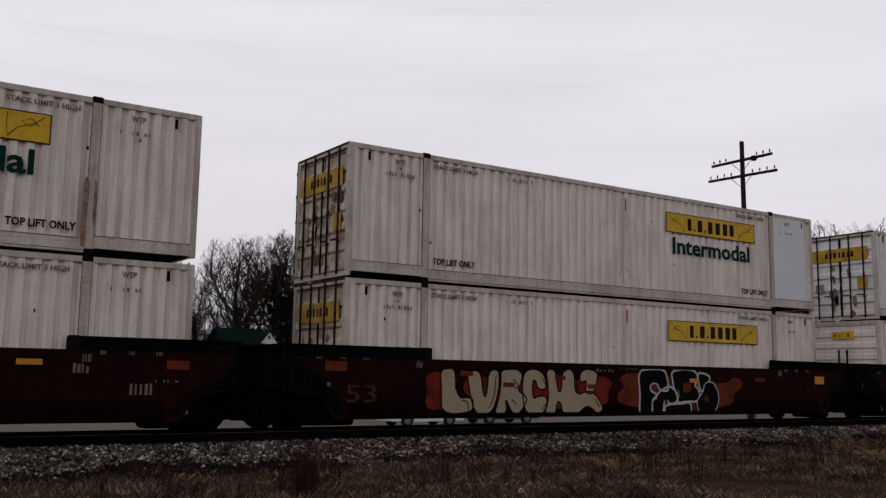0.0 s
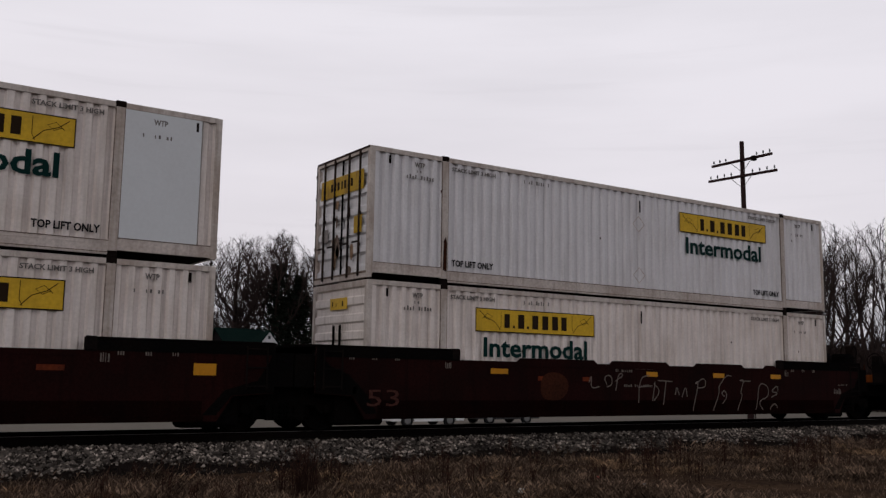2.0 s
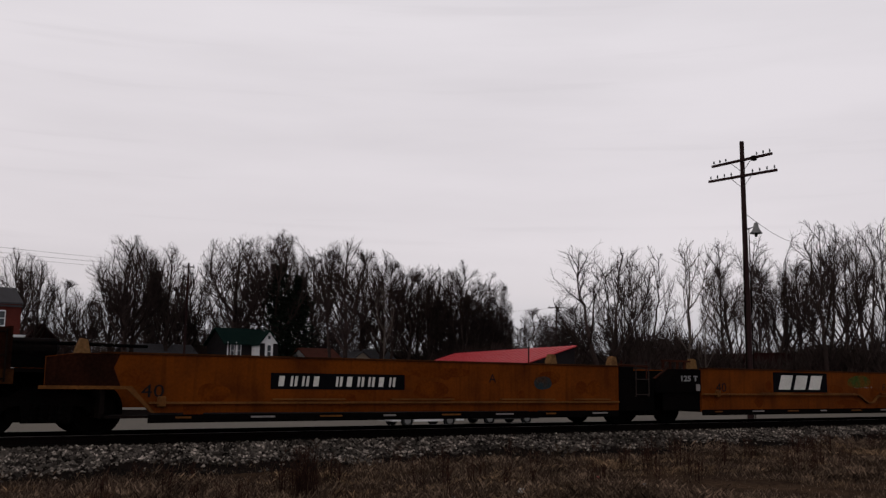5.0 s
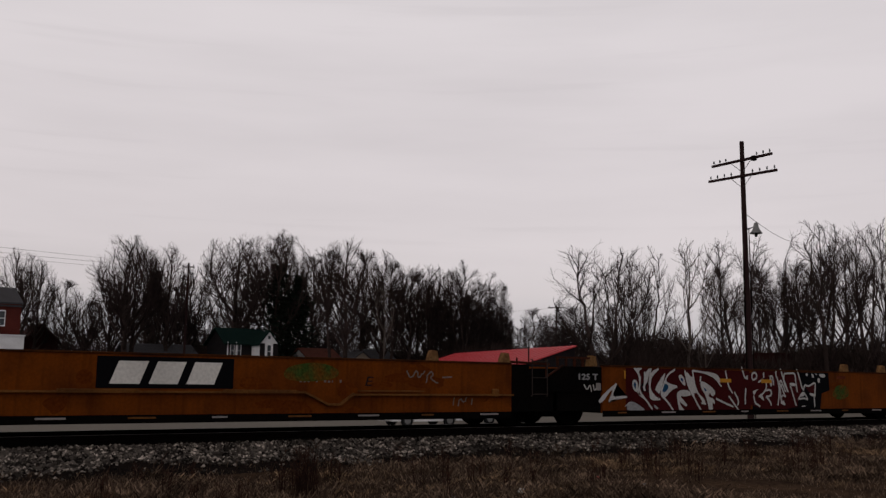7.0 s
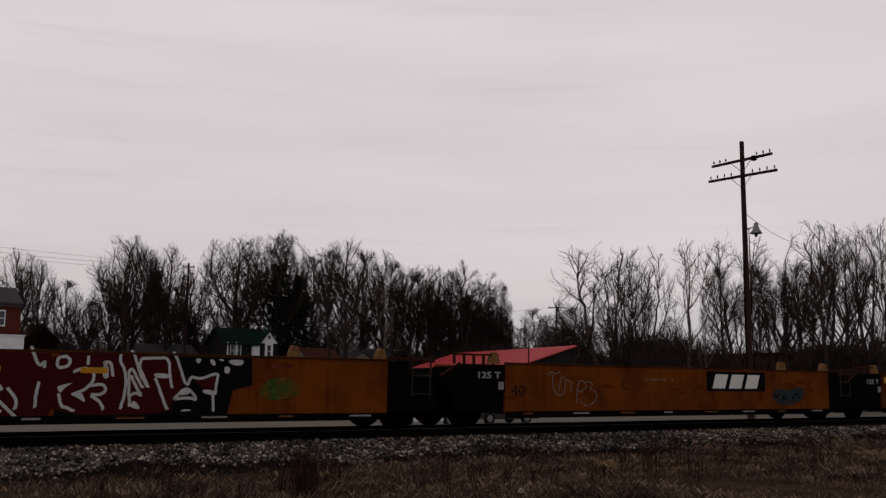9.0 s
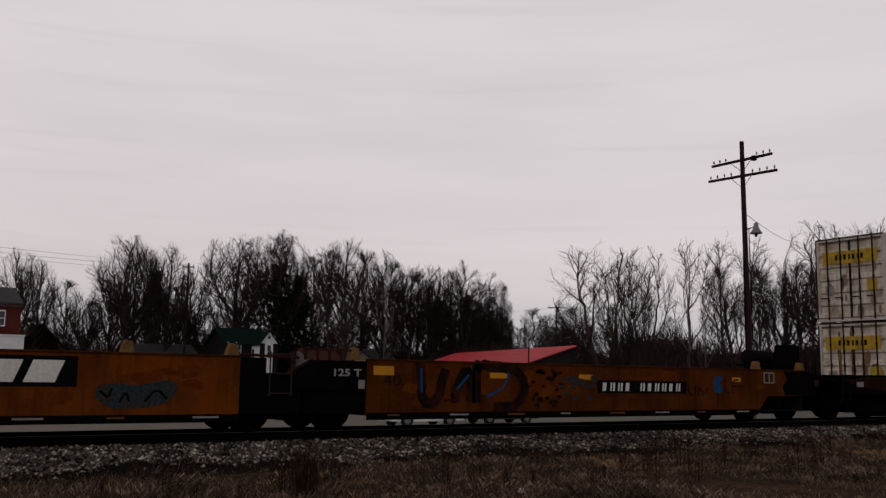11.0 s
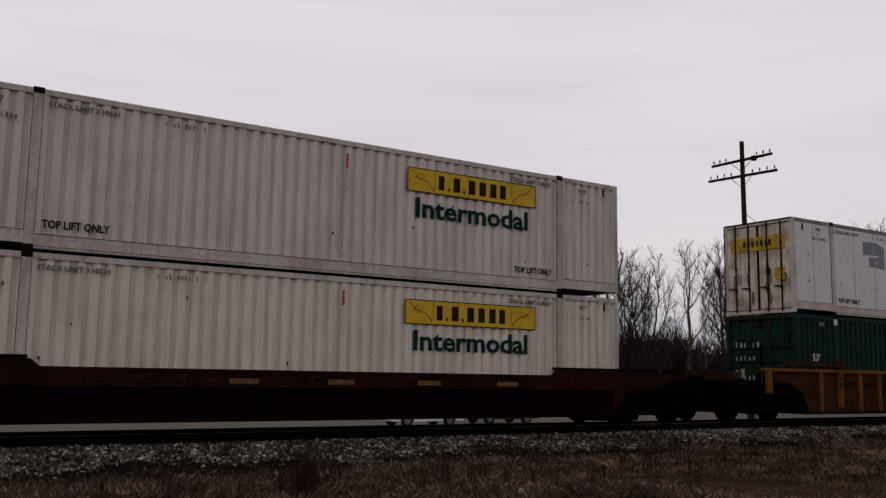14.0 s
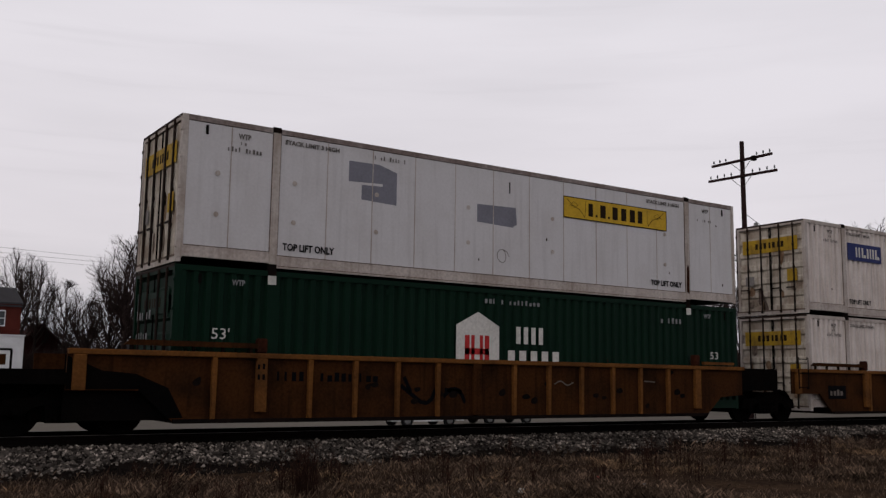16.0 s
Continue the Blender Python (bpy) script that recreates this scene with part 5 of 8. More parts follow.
def container(s, z, label, paint=WHITE, smooth=False, door="doors", door_paint=None, logo_at=9.72, logo_z=1.89, words=True, logo=True, patch=False,
              dark_text=True, seed=0, reflect=True, posts=POST_WHITE, rail_paint=None, stencil=True):
    """A long domestic box with lifting posts 1.98 m from each end. Left end at s, underside at z."""
    c = on_train("shipping_container", s, TRACK_Y, z, label, "shipping container", "double-stacked containers on the train")
    rng = random.Random(seed)
    rail_paint = rail_paint or RAIL_WHITE
    yn = -WID
    P0, P1, PW = 1.98, LEN - 1.98, 0.16
    spans = ((0.13, P0 - PW / 2), (P0 + PW / 2, P1 - PW / 2), (P1 + PW / 2, LEN - 0.13))
    for k, (a, b) in enumerate(spans):
        zb = 0.27 if k == 1 else 0.33
        if smooth:
            panel = part("side_panel", box(a, b, yn + 0.012, yn + 0.05, zb, 2.78), paint, c)
            n = 11 if k == 1 else 2
            for i in range(1, n):
                x = a + (b - a) * i / n
                part("seam", box(x - 0.011, x + 0.011, yn + 0.006, yn + 0.012, zb, 2.78), posts, panel)
        elif patch and k == 2:
            part("side_panel", corrugated(a, b, zb, 2.80, yn + 0.02, -1), paint, c)
            part("repair_panel", box(a + 0.002, b - 0.28, yn - 0.003, yn + 0.012, 0.335, 2.785), PATCH_WHITE, c, "smooth bluish white repair sheet")
        else:
            part("side_panel", corrugated(a, b, zb, 2.80, yn + 0.012, -1), paint, c)
        part("far_side_panel", corrugated(a, b, zb, 2.80, WID - 0.012, 1, pitch=0.54), paint, c)
    part("roof", box(0.05, LEN - 0.02, -WID + 0.02, WID - 0.02, 2.80, 2.86), paint, c)
    part("floor", box(0.05, LEN - 0.02, -WID + 0.05, WID - 0.05, 0.12, 0.2), STEEL_DARK, c)
    for sy in (-1, 1):
        y0, y1 = (yn, yn + 0.09) if sy < 0 else (WID - 0.09, WID)
        part("top_rail", box(0.10, LEN - 0.10, y0 - (0.004 if sy < 0 else 0), y1, 2.79, HIGH), RAIL_BROWN if smooth else posts, c)
        low = box(P0 + PW / 2, P1 - PW / 2, y0, y1, 0.02, 0.27)
        box(P0 + PW / 2, P1 - PW / 2, y0 - 0.006, y0, 0.20, 0.225, low)
        part("bottom_rail", low, rail_paint, c, "dirty scuffed bottom rail")
        if sy < 0 and paint is not DEEP_GREEN:
            for za, zb in ((0.268, 0.284), (0.055, 0.068)):
                part("dirt_line", box(P0 + PW / 2, P1 - PW / 2, yn - 0.0075, yn - 0.0005, za, zb), STAIN_DARK, c, "thin dark line along the rail")
            for a, b in ((0.13, P0 - PW / 2), (P1 + PW / 2, LEN - 0.13)):
                part("dirt_line", box(a, b, yn - 0.0075, yn - 0.0005, 0.328, 0.342), STAIN_DARK, c, "thin dark line along the rail")
        for a, b in ((0.10, P0 - PW / 2), (P1 + PW / 2, LEN - 0.10)):
            part("bottom_rail", box(a, b, y0, y1, 0.11, 0.33), rail_paint, c)
    for x in (0.065, LEN - 0.065):
        for sy in (-1, 1):
            part("corner_post", box(x - 0.065, x + 0.065, sy * WID - (0.006 if sy < 0 else 0.12), sy * WID + (0.12 if sy < 0 else 0.006), 0.08, HIGH, bevel=0.012), posts, c)
    for x in (P0, P1):
        for sy in (-1, 1):
            if sy < 0 and paint is not DEEP_GREEN:
                for e in (-1, 1):
                    part("post_edge", box(x + e * (PW / 2 + 0.006) - 0.006, x + e * (PW / 2 + 0.006) + 0.006, -WID - 0.0065, -WID + 0.02, 0.3, 2.78), STAIN_DARK, c, "dark edge of the lifting post")
            post = part("lift_post", box(x - PW / 2, x + PW / 2, sy * WID - (0.008 if sy < 0 else 0.10), sy * WID + (0.10 if sy < 0 else 0.008), 0.0, HIGH), posts, c, "worn lifting post")
            part("lift_casting", box(x - 0.10, x + 0.10, sy * WID - (0.016 if sy < 0 else 0.12), sy * WID + (0.12 if sy < 0 else 0.016), HIGH - 0.10, HIGH + 0.025, bevel=0.015), STEEL_DARK, post, "dark cast lifting corner")
            part("stack_casting", box(x - 0.09, x + 0.09, sy * WID - (0.014 if sy < 0 else 0.12), sy * WID + (0.12 if sy < 0 else 0.014), -0.06, 0.10, bevel=0.015), STEEL_DARK, post, "dark cast stacking corner")
    part("end_wall", box(LEN - 0.06, LEN - 0.02, -WID + 0.1, WID - 0.1, 0.1, 2.85), paint, c)
    if door == "doors":
        door_end(c, door_paint or DOOR_WHITE, posts, ribs=not smooth)
    else:
        front_end(c)
    y = yn - 0.001
    if logo:
        logo_panel(c, logo_at, logo_z, 3.68, 0.55, y)
    if words:
        lettering("lettering", "Intermodal", 0.62, logo_at + 0.20, logo_z - 0.56, y - 0.002, LETTER_GREEN, c, label="dark green heavy lettering", width=3.2, bold=0.016)
    if stencil:
        lettering("stencil", "TOP LIFT ONLY", 0.20, P0 + 0.2, 0.40, y - 0.002, LETTER_BLACK, c, width=1.18, bold=0.006)
        lettering("stencil", "TOP LIFT ONLY", 0.20, P1 - 1.42, 0.40, y - 0.002, LETTER_BLACK, c, width=1.18, bold=0.006)
        for xs in (P0 + 0.18, P1 - 1.55):
            lettering("stencil", "STACK LIMIT 3 HIGH", 0.13, xs, 2.60, y - 0.002, LETTER_DIM, c, width=1.25, bold=0.004)
    lettering("stencil", "WTP", 0.15, 1.15, 2.56, y - 0.002, LETTER_DIM, c, width=0.27, bold=0.005)
    lettering("stencil", "WTP", 0.15, LEN - 1.35, 2.56, y - 0.002, LETTER_DIM, c, width=0.27, bold=0.005)
    for x, zz, n in ((0.86, 2.28, 11), (P0 + 2.3, 2.58, 11), (LEN - 1.55, 2.30, 11)):
        bars("illegible_stencil", x, zz, y - 0.005, n, 0.05, 0.10, 0.025, LETTER_DIM, c)
    bars("illegible_stencil", 1.2, 2.43, y - 0.005, 2, 0.05, 0.09, 0.03, LETTER_GREY, c)
    if reflect:
        part("marker_strip", box(8.18, 8.23, y - 0.004, y, 2.30, 2.62), SIGN_RED if rng.random() < 0.6 else LETTER_BLACK, c, "thin upright marker strip")
        if z > 1:
            for zz in (0.62, 1.98):
                bm = bmesh.new()
                q = [(8.15 + 0.21 * math.cos(math.pi / 2 * i), zz + 0.21 * math.sin(math.pi / 2 * i)) for i in range(5)]
                for a, b in zip(q, q[1:]):
                    stroke([a, b], 0.022, y - 0.003, bm)
                part("placard_holder", bm, RAIL_WHITE, c, "diamond placard holder")
    for x in (0.50, LEN - 0.50):
        part("tie_slot", box(x - 0.03, x + 0.03, y - 0.006, y + 0.01, 2.55, 2.74, bevel=0.008), STEEL_DARK, c)
    for i in range(5):
        x, zz = rng.uniform(0.5, LEN - 0.5), rng.uniform(0.5, 2.3)
        part("dent_mark", blob(rounded([(x + rng.uniform(0.01, 0.035) * math.cos(a), zz + rng.uniform(0.02, 0.06) * math.sin(a)) for a in (0, 1.25, 2.5, 3.77, 5.0)], 1), y - 0.003), RUST, c, "small rust spot")
    if rng.random() < 0.7:
        x = P1 if rng.random() < 0.6 else P0
        part("rust_run", blob([(x - 0.05, 0.3), (x + 0.05, 0.25), (x + 0.06, 0.9), (x + 0.02, 1.05), (x - 0.03, 0.95)], y - 0.012), RUST, c, "rust run on the lifting post")
    return c


LOW, TOP = 0.19, 3.135
container(-10.1, LOW, "white corrugated steel container in the well of a brown wagon", seed=1, words=False, logo=False)
lead = container(-10.1, TOP, "white corrugated steel container with yellow panel, stacked on another", seed=2, reflect=False)
part("rust_run", blob([(14.02, 0.12), (14.10, 0.10), (14.12, 1.30), (14.06, 1.42), (14.02, 1.30)], -WID - 0.014), STAIN, lead, "brown rust run on the lifting post")
part("rust_run", blob([(14.20, 0.55), (14.25, 0.5), (14.26, 1.28), (14.21, 1.38)], -WID - 0.014), STAIN, lead, "brown rust run on the lifting post")
container(9.32, LOW, "cream-white corrugated container with yellow panel in a graffitied wagon", seed=3, words=False)
container(9.32, TOP, "cream-white corrugated container with smooth repair sheet, stacked on another", seed=4, patch=True)
container(28.84, LOW, "white corrugated container with nose wall and low yellow panel", seed=5, door="nose", logo_at=2.86)
container(28.84, TOP, "grey-white corrugated container with dirty doors, stacked on another", paint=WHITE_COOL, seed=6, door_paint=WHITE_COOL, logo_z=1.94)
rusty = container(132.82, LOW, paint=WHITE_CREAM, label="cream-white corrugated container with rust-stained doors in a rusty wagon", seed=7, logo_z=1.98)
stain_rng = random.Random(44)
for yc, z0_, z1_, w_ in ((0.50, 0.3, 2.6, 0.10), (0.05, 0.2, 2.7, 0.06), (-0.42, 0.15, 1.9, 0.12), (-0.75, 0.2, 1.5, 0.20), (-1.0, 0.25, 1.0, 0.14), (0.9, 0.3, 1.2, 0.09)):
    edge = [z0_ + (z1_ - z0_) * k / 7 for k in range(8)]
    pts = [(yc - w_ * stain_rng.uniform(0.3, 1), z) for z in edge] + [(yc + w_ * stain_rng.uniform(0.3, 1), z) for z in reversed(edge)]
    part("rust_stain", prism_x(rounded(pts, 1), 0.012, 0.018), STAIN_DEEP, rusty, "long brown rust stain on the doors")
container(132.82, TOP, "grey-white corrugated container with stained doors, stacked on another", paint=WHITE_DULL, seed=8, logo_z=2.0)
green = container(156.27, LOW, "dark green corrugated container below a white one", paint=DEEP_GREEN, seed=9, words=False, logo=False, reflect=False,
                  posts=DEEP_GREEN, rail_paint=DEEP_GREEN, door_paint=DEEP_GREEN, stencil=False)
smooth_box = container(156.27, TOP, "smooth white panelled container with grey paint patches, stacked on green", paint=WHITE_SMOOTH, smooth=True, seed=10,
                       words=False, reflect=False, logo_at=9.70)
container(175.73, LOW, "white corrugated container with stained doors in a yellow wagon", seed=11)
blue_box = container(175.73, TOP, "white corrugated container with a blue sign, stacked on another", seed=12, words=False, logo=False)

# marks on the green container
yf = -WID - 0.003
for lp in green.children:
    if lp.name.startswith(("logo_panel", "placard", "illegible", "stencil")):
        lp.data.materials[0] = SPRAY_GREY if lp.name.startswith("stencil") else DEEP_GREEN
emblem = part("emblem", blob([(6.50, 0.85), (7.72, 0.85), (7.72, 2.02), (7.11, 2.34), (6.50, 2.02)], yf), LETTER_WHITE, green, "white house-shaped emblem with red bars")
bm = bmesh.new()
for a in (6.74, 7.10, 7.30):
    box(a, a + (0.13 if a != 7.10 else 0.0), yf - 0.004, yf - 0.001, 0.88, 1.80, bm) if a != 7.10 else None
for a, w_ in ((6.92, 0.09), (7.16, 0.09)):
    box(a, a + w_, yf - 0.004, yf - 0.001, 0.88, 1.80, bm)
box(6.74, 7.43, yf - 0.004, yf - 0.001, 1.36, 1.50, bm)
part("emblem_mark", bm, SIGN_RED, emblem)
bm = bmesh.new()
for a, w_, z0_, h_ in [(8.22 + 0.23 * k, 0.13, 1.64, 0.40) for k in range(4)] + [(7.98 + 0.34 * k, 0.2, 1.12, 0.36) for k in range(5)]:
    box(a, a + w_, yf - 0.004, yf - 0.001, z0_, z0_ + h_, bm)
tagged(part("company_mark", bm, LETTER_WHITE, green, "white company mark of plain bars"), kind="stuff")
lettering("lettering", "53'", 0.30, 0.76, 1.50, yf, LETTER_WHITE, green, width=0.36)
lettering("lettering", "53", 0.28, 15.0, 1.44, yf, LETTER_WHITE, green, width=0.32)
for xx in (1.98, LEN - 1.98):
    part("post_label", box(xx - 0.09, xx + 0.09, yf - 0.012, yf - 0.008, 2.62, 2.80), LETTER_WHITE, green)
bars("illegible_lettering", 7.3, 2.55, yf - 0.004, 14, 0.08, 0.12, 0.04, SPRAY_GREY, green)
bars("illegible_lettering", 13.1, 2.35, yf - 0.004, 7, 0.10, 0.16, 0.04, SPRAY_GREY, green)
bars("illegible_lettering", -0.03, 1.9, 0.9, 6, 0.10, 0.2, 0.06, SPRAY_GREY, green, face="end")
bars("illegible_lettering", -0.03, 1.5, 0.9, 5, 0.10, 0.16, 0.06, SPRAY_GREY, green, face="end")
bars("illegible_lettering", -0.03, 0.9, 0.6, 5, 0.10, 0.16, 0.06, SPRAY_GREY, green, face="end")
# grey patches and round plugs on the smooth container
yf = -WID + 0.008
part("paint_patch", blob([(3.66, 2.02), (3.66, 2.47), (4.40, 2.48), (4.86, 2.35), (4.86, 1.62), (3.98, 1.66), (3.98, 1.98), (4.5, 2.0), (4.5, 2.06)], yf), PRIMER, smooth_box, "grey paint patch over old lettering")
part("paint_patch", blob([(7.06, 1.50), (7.06, 1.92), (8.2, 1.95), (8.24, 1.55), (8.1, 1.46)], yf), PRIMER, smooth_box, "grey paint patch over old lettering")
for xx in (0.75, 2.4, 4.35, 6.8, 9.35, 13.3):
    for zz in (0.98, 1.80):
        part("plug", lathe([(0, 0.055), (0.012, 0.05), (0.02, 0.02)], (xx, yf - 0.016, zz), "y", 10), POST_WHITE, smooth_box, "round rivet plug")
part("marker_strip", box(8.0, 8.03, yf - 0.004, yf, 2.28, 2.55), LETTER_BLACK, smooth_box)
part("chalk_mark", stroke([(7.8 + 0.2 * math.cos(i * 0.7) * (1 - i * 0.05), 0.75 + 0.16 * math.sin(i * 0.7)) for i in range(12)], 0.02, yf - 0.003), LETTER_GREY, smooth_box)
# the blue sign
yf = -WID - 0.003
sign = part("company_sign", box(2.18, 4.05, yf - 0.004, yf, 1.80, 2.36), SIGN_BLUE, blue_box, "dark blue company sign with white bars")
bm = bmesh.new()
for a, w_ in ((2.62, 0.08), (2.78, 0.08), (2.95, 0.09), (3.06, 0.12), (3.24, 0.09), (3.40, 0.08), (3.55, 0.08), (3.70, 0.09), (3.80, 0.13)):
    box(a, a + w_, yf - 0.008, yf - 0.005, 1.92, 2.24 if w_ < 0.12 else 2.02, bm)
tagged(part("wordmark", bm, LETTER_WHITE, sign), kind="stuff")


# ---- wagons ----
SIDE = 1.495
NEAR = -SIDE - 0.003


def axle_truck(s, label="black cast-steel wagon truck with two wheelsets on the rails"):
    """A two-axle truck, centred at s."""
    b = on_train("wagon_truck", s, TRACK_Y, -DROP, label, "railway truck", "trucks under the train")
    for side in (-1, 1):
        y = side * 1.0
        fr = prism([(-1.18, 0.40), (-1.12, 0.66), (-0.62, 0.70), (-0.42, 0.86), (0.42, 0.86), (0.62, 0.70), (1.12, 0.66), (1.18, 0.40), (0.80, 0.36),
                    (0.62, 0.52), (0.44, 0.55), (0.40, 0.24), (-0.40, 0.24), (-0.44, 0.55), (-0.62, 0.52), (-0.80, 0.36)], y - 0.07, y + 0.07)
        part("side_frame", fr, BLACK_IRON_SHADE, b)
        for dx in (-0.23, -0.08, 0.08, 0.23):
            part("spring", lathe([(0.26 + 0.05 * i, 0.075 if i % 2 else 0.055) for i in range(7)], (dx, y - side * -0.06, 0), "z", 8), BLACK_IRON_SHADE, b)
        for dx in (-0.915, 0.915):
            part("bearing_cap", lathe([(y - 0.10 if side < 0 else y + 0.06, 0.10), (y - 0.13 if side < 0 else y + 0.13, 0.07)], (dx, 0, 0.46), "y", 12), BLACK_IRON_SHADE, b)
    part("brake_rigging", box(-0.66, 0.66, -0.88, 0.88, 0.25, 0.56, bevel=0.04), BLACK_IRON_SHADE, b, "black brake rigging between the wheels")
    part("bolster", box(-0.22, 0.22, -1.05, 1.05, 0.52, 0.86, bevel=0.03), BLACK_IRON_SHADE, b)
    part("centre_plate", lathe([(0.86, 0.36), (0.98, 0.34)], (0, 0, 0), "z", 16), BLACK_IRON_SHADE, b)
    for dx in (-0.915, 0.915):
        bm = tube((0, -1.08, 0), (0, 1.08, 0), 0.08, sides=10)
        for side in (-1, 1):
            a = side * (GAUGE - 0.035)
            o = side * (GAUGE + 0.09)
            lathe([(a, 0.49), (a + side * 0.028, 0.485), (a + side * 0.03, 0.462), (o, 0.455), (o, 0.40), (a + side * 0.06, 0.37), (a + side * 0.05, 0.16), (o, 0.12)], (0, 0, 0), "y", 28, bm)
            for k in range(6):
                an = k * math.pi / 3
                box(math.cos(an) * 0.27 - 0.03, math.cos(an) * 0.27 + 0.03, side * (GAUGE + 0.025), side * (GAUGE + 0.032), math.sin(an) * 0.27 - 0.03, math.sin(an) * 0.27 + 0.03, bm)
        w = part("wheelset", bm, BLACK_IRON_SHADE, b, "two steel wheels on one axle")
        w.location = (dx, 0, 0.46)
        WHEELS.append((w, 0.46))
        for side in (-1, 1):
            part("brake_shoe", box(dx - (0.56 if dx > 0 else -0.48), dx + (-0.48 if dx > 0 else 0.56), side * GAUGE - 0.05, side * GAUGE + 0.05, 0.32, 0.62), BLACK_IRON_SHADE, b)
    return b


def wagon(s, label, group="wagons of the train"):
    w = on_train("well_wagon", s, TRACK_Y, 0, label, "railway wagon", group)
    ORIGIN[0] = s
    return w


def shell(w, outline, paint, floor=(0, 1), far=True, z_floor=0.14):
    part("side_wall", prism(outline, -SIDE, -SIDE + 0.07), paint, w)
    if far:
        part("far_side_wall", prism(outline, SIDE - 0.07, SIDE), paint, w)
    part("well_floor", box(floor[0], floor[1], -SIDE + 0.07, SIDE - 0.07, z_floor, z_floor + 0.05), STEEL_DARK, w)
    for x in floor:
        part("bulkhead", box(x - 0.04, x + 0.04, -SIDE + 0.07, SIDE - 0.07, z_floor, 1.30), STEEL_DARK, w)


def ladder(w, x, z0, z1, width=0.42, y=None, paint=None):
    y = -SIDE - 0.05 if y is None else y
    bm = tube((x, y, z0), (x, y, z1), 0.016, sides=6)
    tube((x + width, y, z0), (x + width, y, z1), 0.016, sides=6, bm=bm)
    n = max(2, round((z1 - z0) / 0.3))
    for i in range(n):
        z = z0 + 0.04 + (z1 - z0 - 0.08) * i / (n - 1)
        tube((x, y, z), (x + width, y, z), 0.013, sides=6, bm=bm)
    for z in (z0, z1):
        for k in (x, x + width):
            box(k - 0.015, k + 0.015, y, y + 0.06, z - 0.015, z + 0.015, bm)
    part("ladder", bm, paint or STEEL_DARK, w, "rusty grab-iron ladder")


def end_gear(w, s0, s1, top=1.5, dark=BLACK_IRON_SHADE):
    """The dark end of a unit over its truck: a narrow frame, cross members, a deck and stanchions."""
    a, b = min(s0, s1), max(s0, s1)
    part("end_frame", box(a, b, -0.55, 0.55, 0.62, 1.02, bevel=0.03), dark, w)
    part("end_deck", box(a, b, -SIDE + 0.1, SIDE - 0.1, 1.02, 1.08), dark, w)
    for y in (-1, 1):
        part("end_plate", prism([(a, 0.78), (b, 0.78), (b, top), (a, top)], y * (SIDE - 0.10) - 0.02, y * (SIDE - 0.10) + 0.02), dark, w, "black end plate of the wagon")
    part("cross_beam", box(s0 - 0.06, s0 + 0.06, -SIDE + 0.1, SIDE - 0.1, 1.08, top - 0.03), dark, w)


def coupler(w, s, out):
    """A knuckle coupler on a draft box, pointing along out, with a hanging air hose."""
    part("draft_box", box(min(s, s - out * 1.0), max(s, s - out * 1.0), -0.25, 0.25, 0.66, 1.02, bevel=0.02), BLACK_IRON_SHADE, w)
    bm = box(min(s, s + out * 0.45), max(s, s + out * 0.45), -0.10, 0.10, 0.74, 0.96, bevel=0.02)
    box(min(s + out * 0.35, s + out * 0.62), max(s + out * 0.35, s + out * 0.62), -0.20, 0.14, 0.70, 1.0, bm, bevel=0.05)
    part("coupler", bm, BLACK_IRON_SHADE, w, "cast steel knuckle coupler")
    bm = bmesh.new()
    pts = [Vector((s + out * (-0.05 + 0.72 * f), -0.36, 0.70 - 0.42 * math.sin(f * math.pi / 2) ** 0.7)) for f in (0, 0.12, 0.25, 0.4, 0.6, 0.8, 1.0)]
    for p, q in zip(pts, pts[1:]):
        tube(p, q, 0.034, sides=8, bm=bm)
    part("air_hose", bm, BLACK_IRON_SHADE, w, "black rubber air hose")


def hand_brake(w, s, z=1.75, y=-0.9):
    bm = bmesh.new()
    n = 16
    for i in range(n):
        a, b = 2 * math.pi * i / n, 2 * math.pi * (i + 1) / n
        tube((s, y + 0.28 * math.cos(a), z + 0.28 * math.sin(a)), (s, y + 0.28 * math.cos(b), z + 0.28 * math.sin(b)), 0.016, sides=6, bm=bm)
    for i in range(4):
        a = math.pi / 4 + math.pi / 2 * i
        tube((s, y, z), (s, y + 0.28 * math.cos(a), z + 0.28 * math.sin(a)), 0.012, sides=6, bm=bm)
    part("brake_wheel", bm, STEEL_DARK, w, "rusty hand brake wheel")
    part("brake_post", box(s + 0.02, s + 0.22, y - 0.14, y + 0.14, 1.05, z + 0.2, bevel=0.02), STEEL_DARK, w)


def reservoir(w, s0, s1, z=1.82, y=-0.5, r=0.17):
    part("air_reservoir", lathe([(s0, 0.06), (s0 + 0.06, r), (s1 - 0.06, r), (s1, 0.06)], (0, y, z), "x", 16), STEEL_DARK, w, "dark cylindrical air reservoir")
    part("reservoir_saddle", box(s0 + 0.1, s1 - 0.1, y - 0.12, y + 0.12, 1.08, z - r + 0.03), BLACK_IRON_SHADE, w)


def reflectors(w, rows, z=1.10, h=0.11, paint=None):
    for a, b in rows:
        part("reflector", box(a, b, NEAR - 0.003, NEAR, z, z + h), paint or REFLECT, w, "yellow reflector strip")


def small_marks(w, rows):
    for x, z, n, ww, hh in rows:
        bars("illegible_stencil", x, z, NEAR - 0.003, n, ww, hh, ww * 0.5, SPRAY_PALE, w)



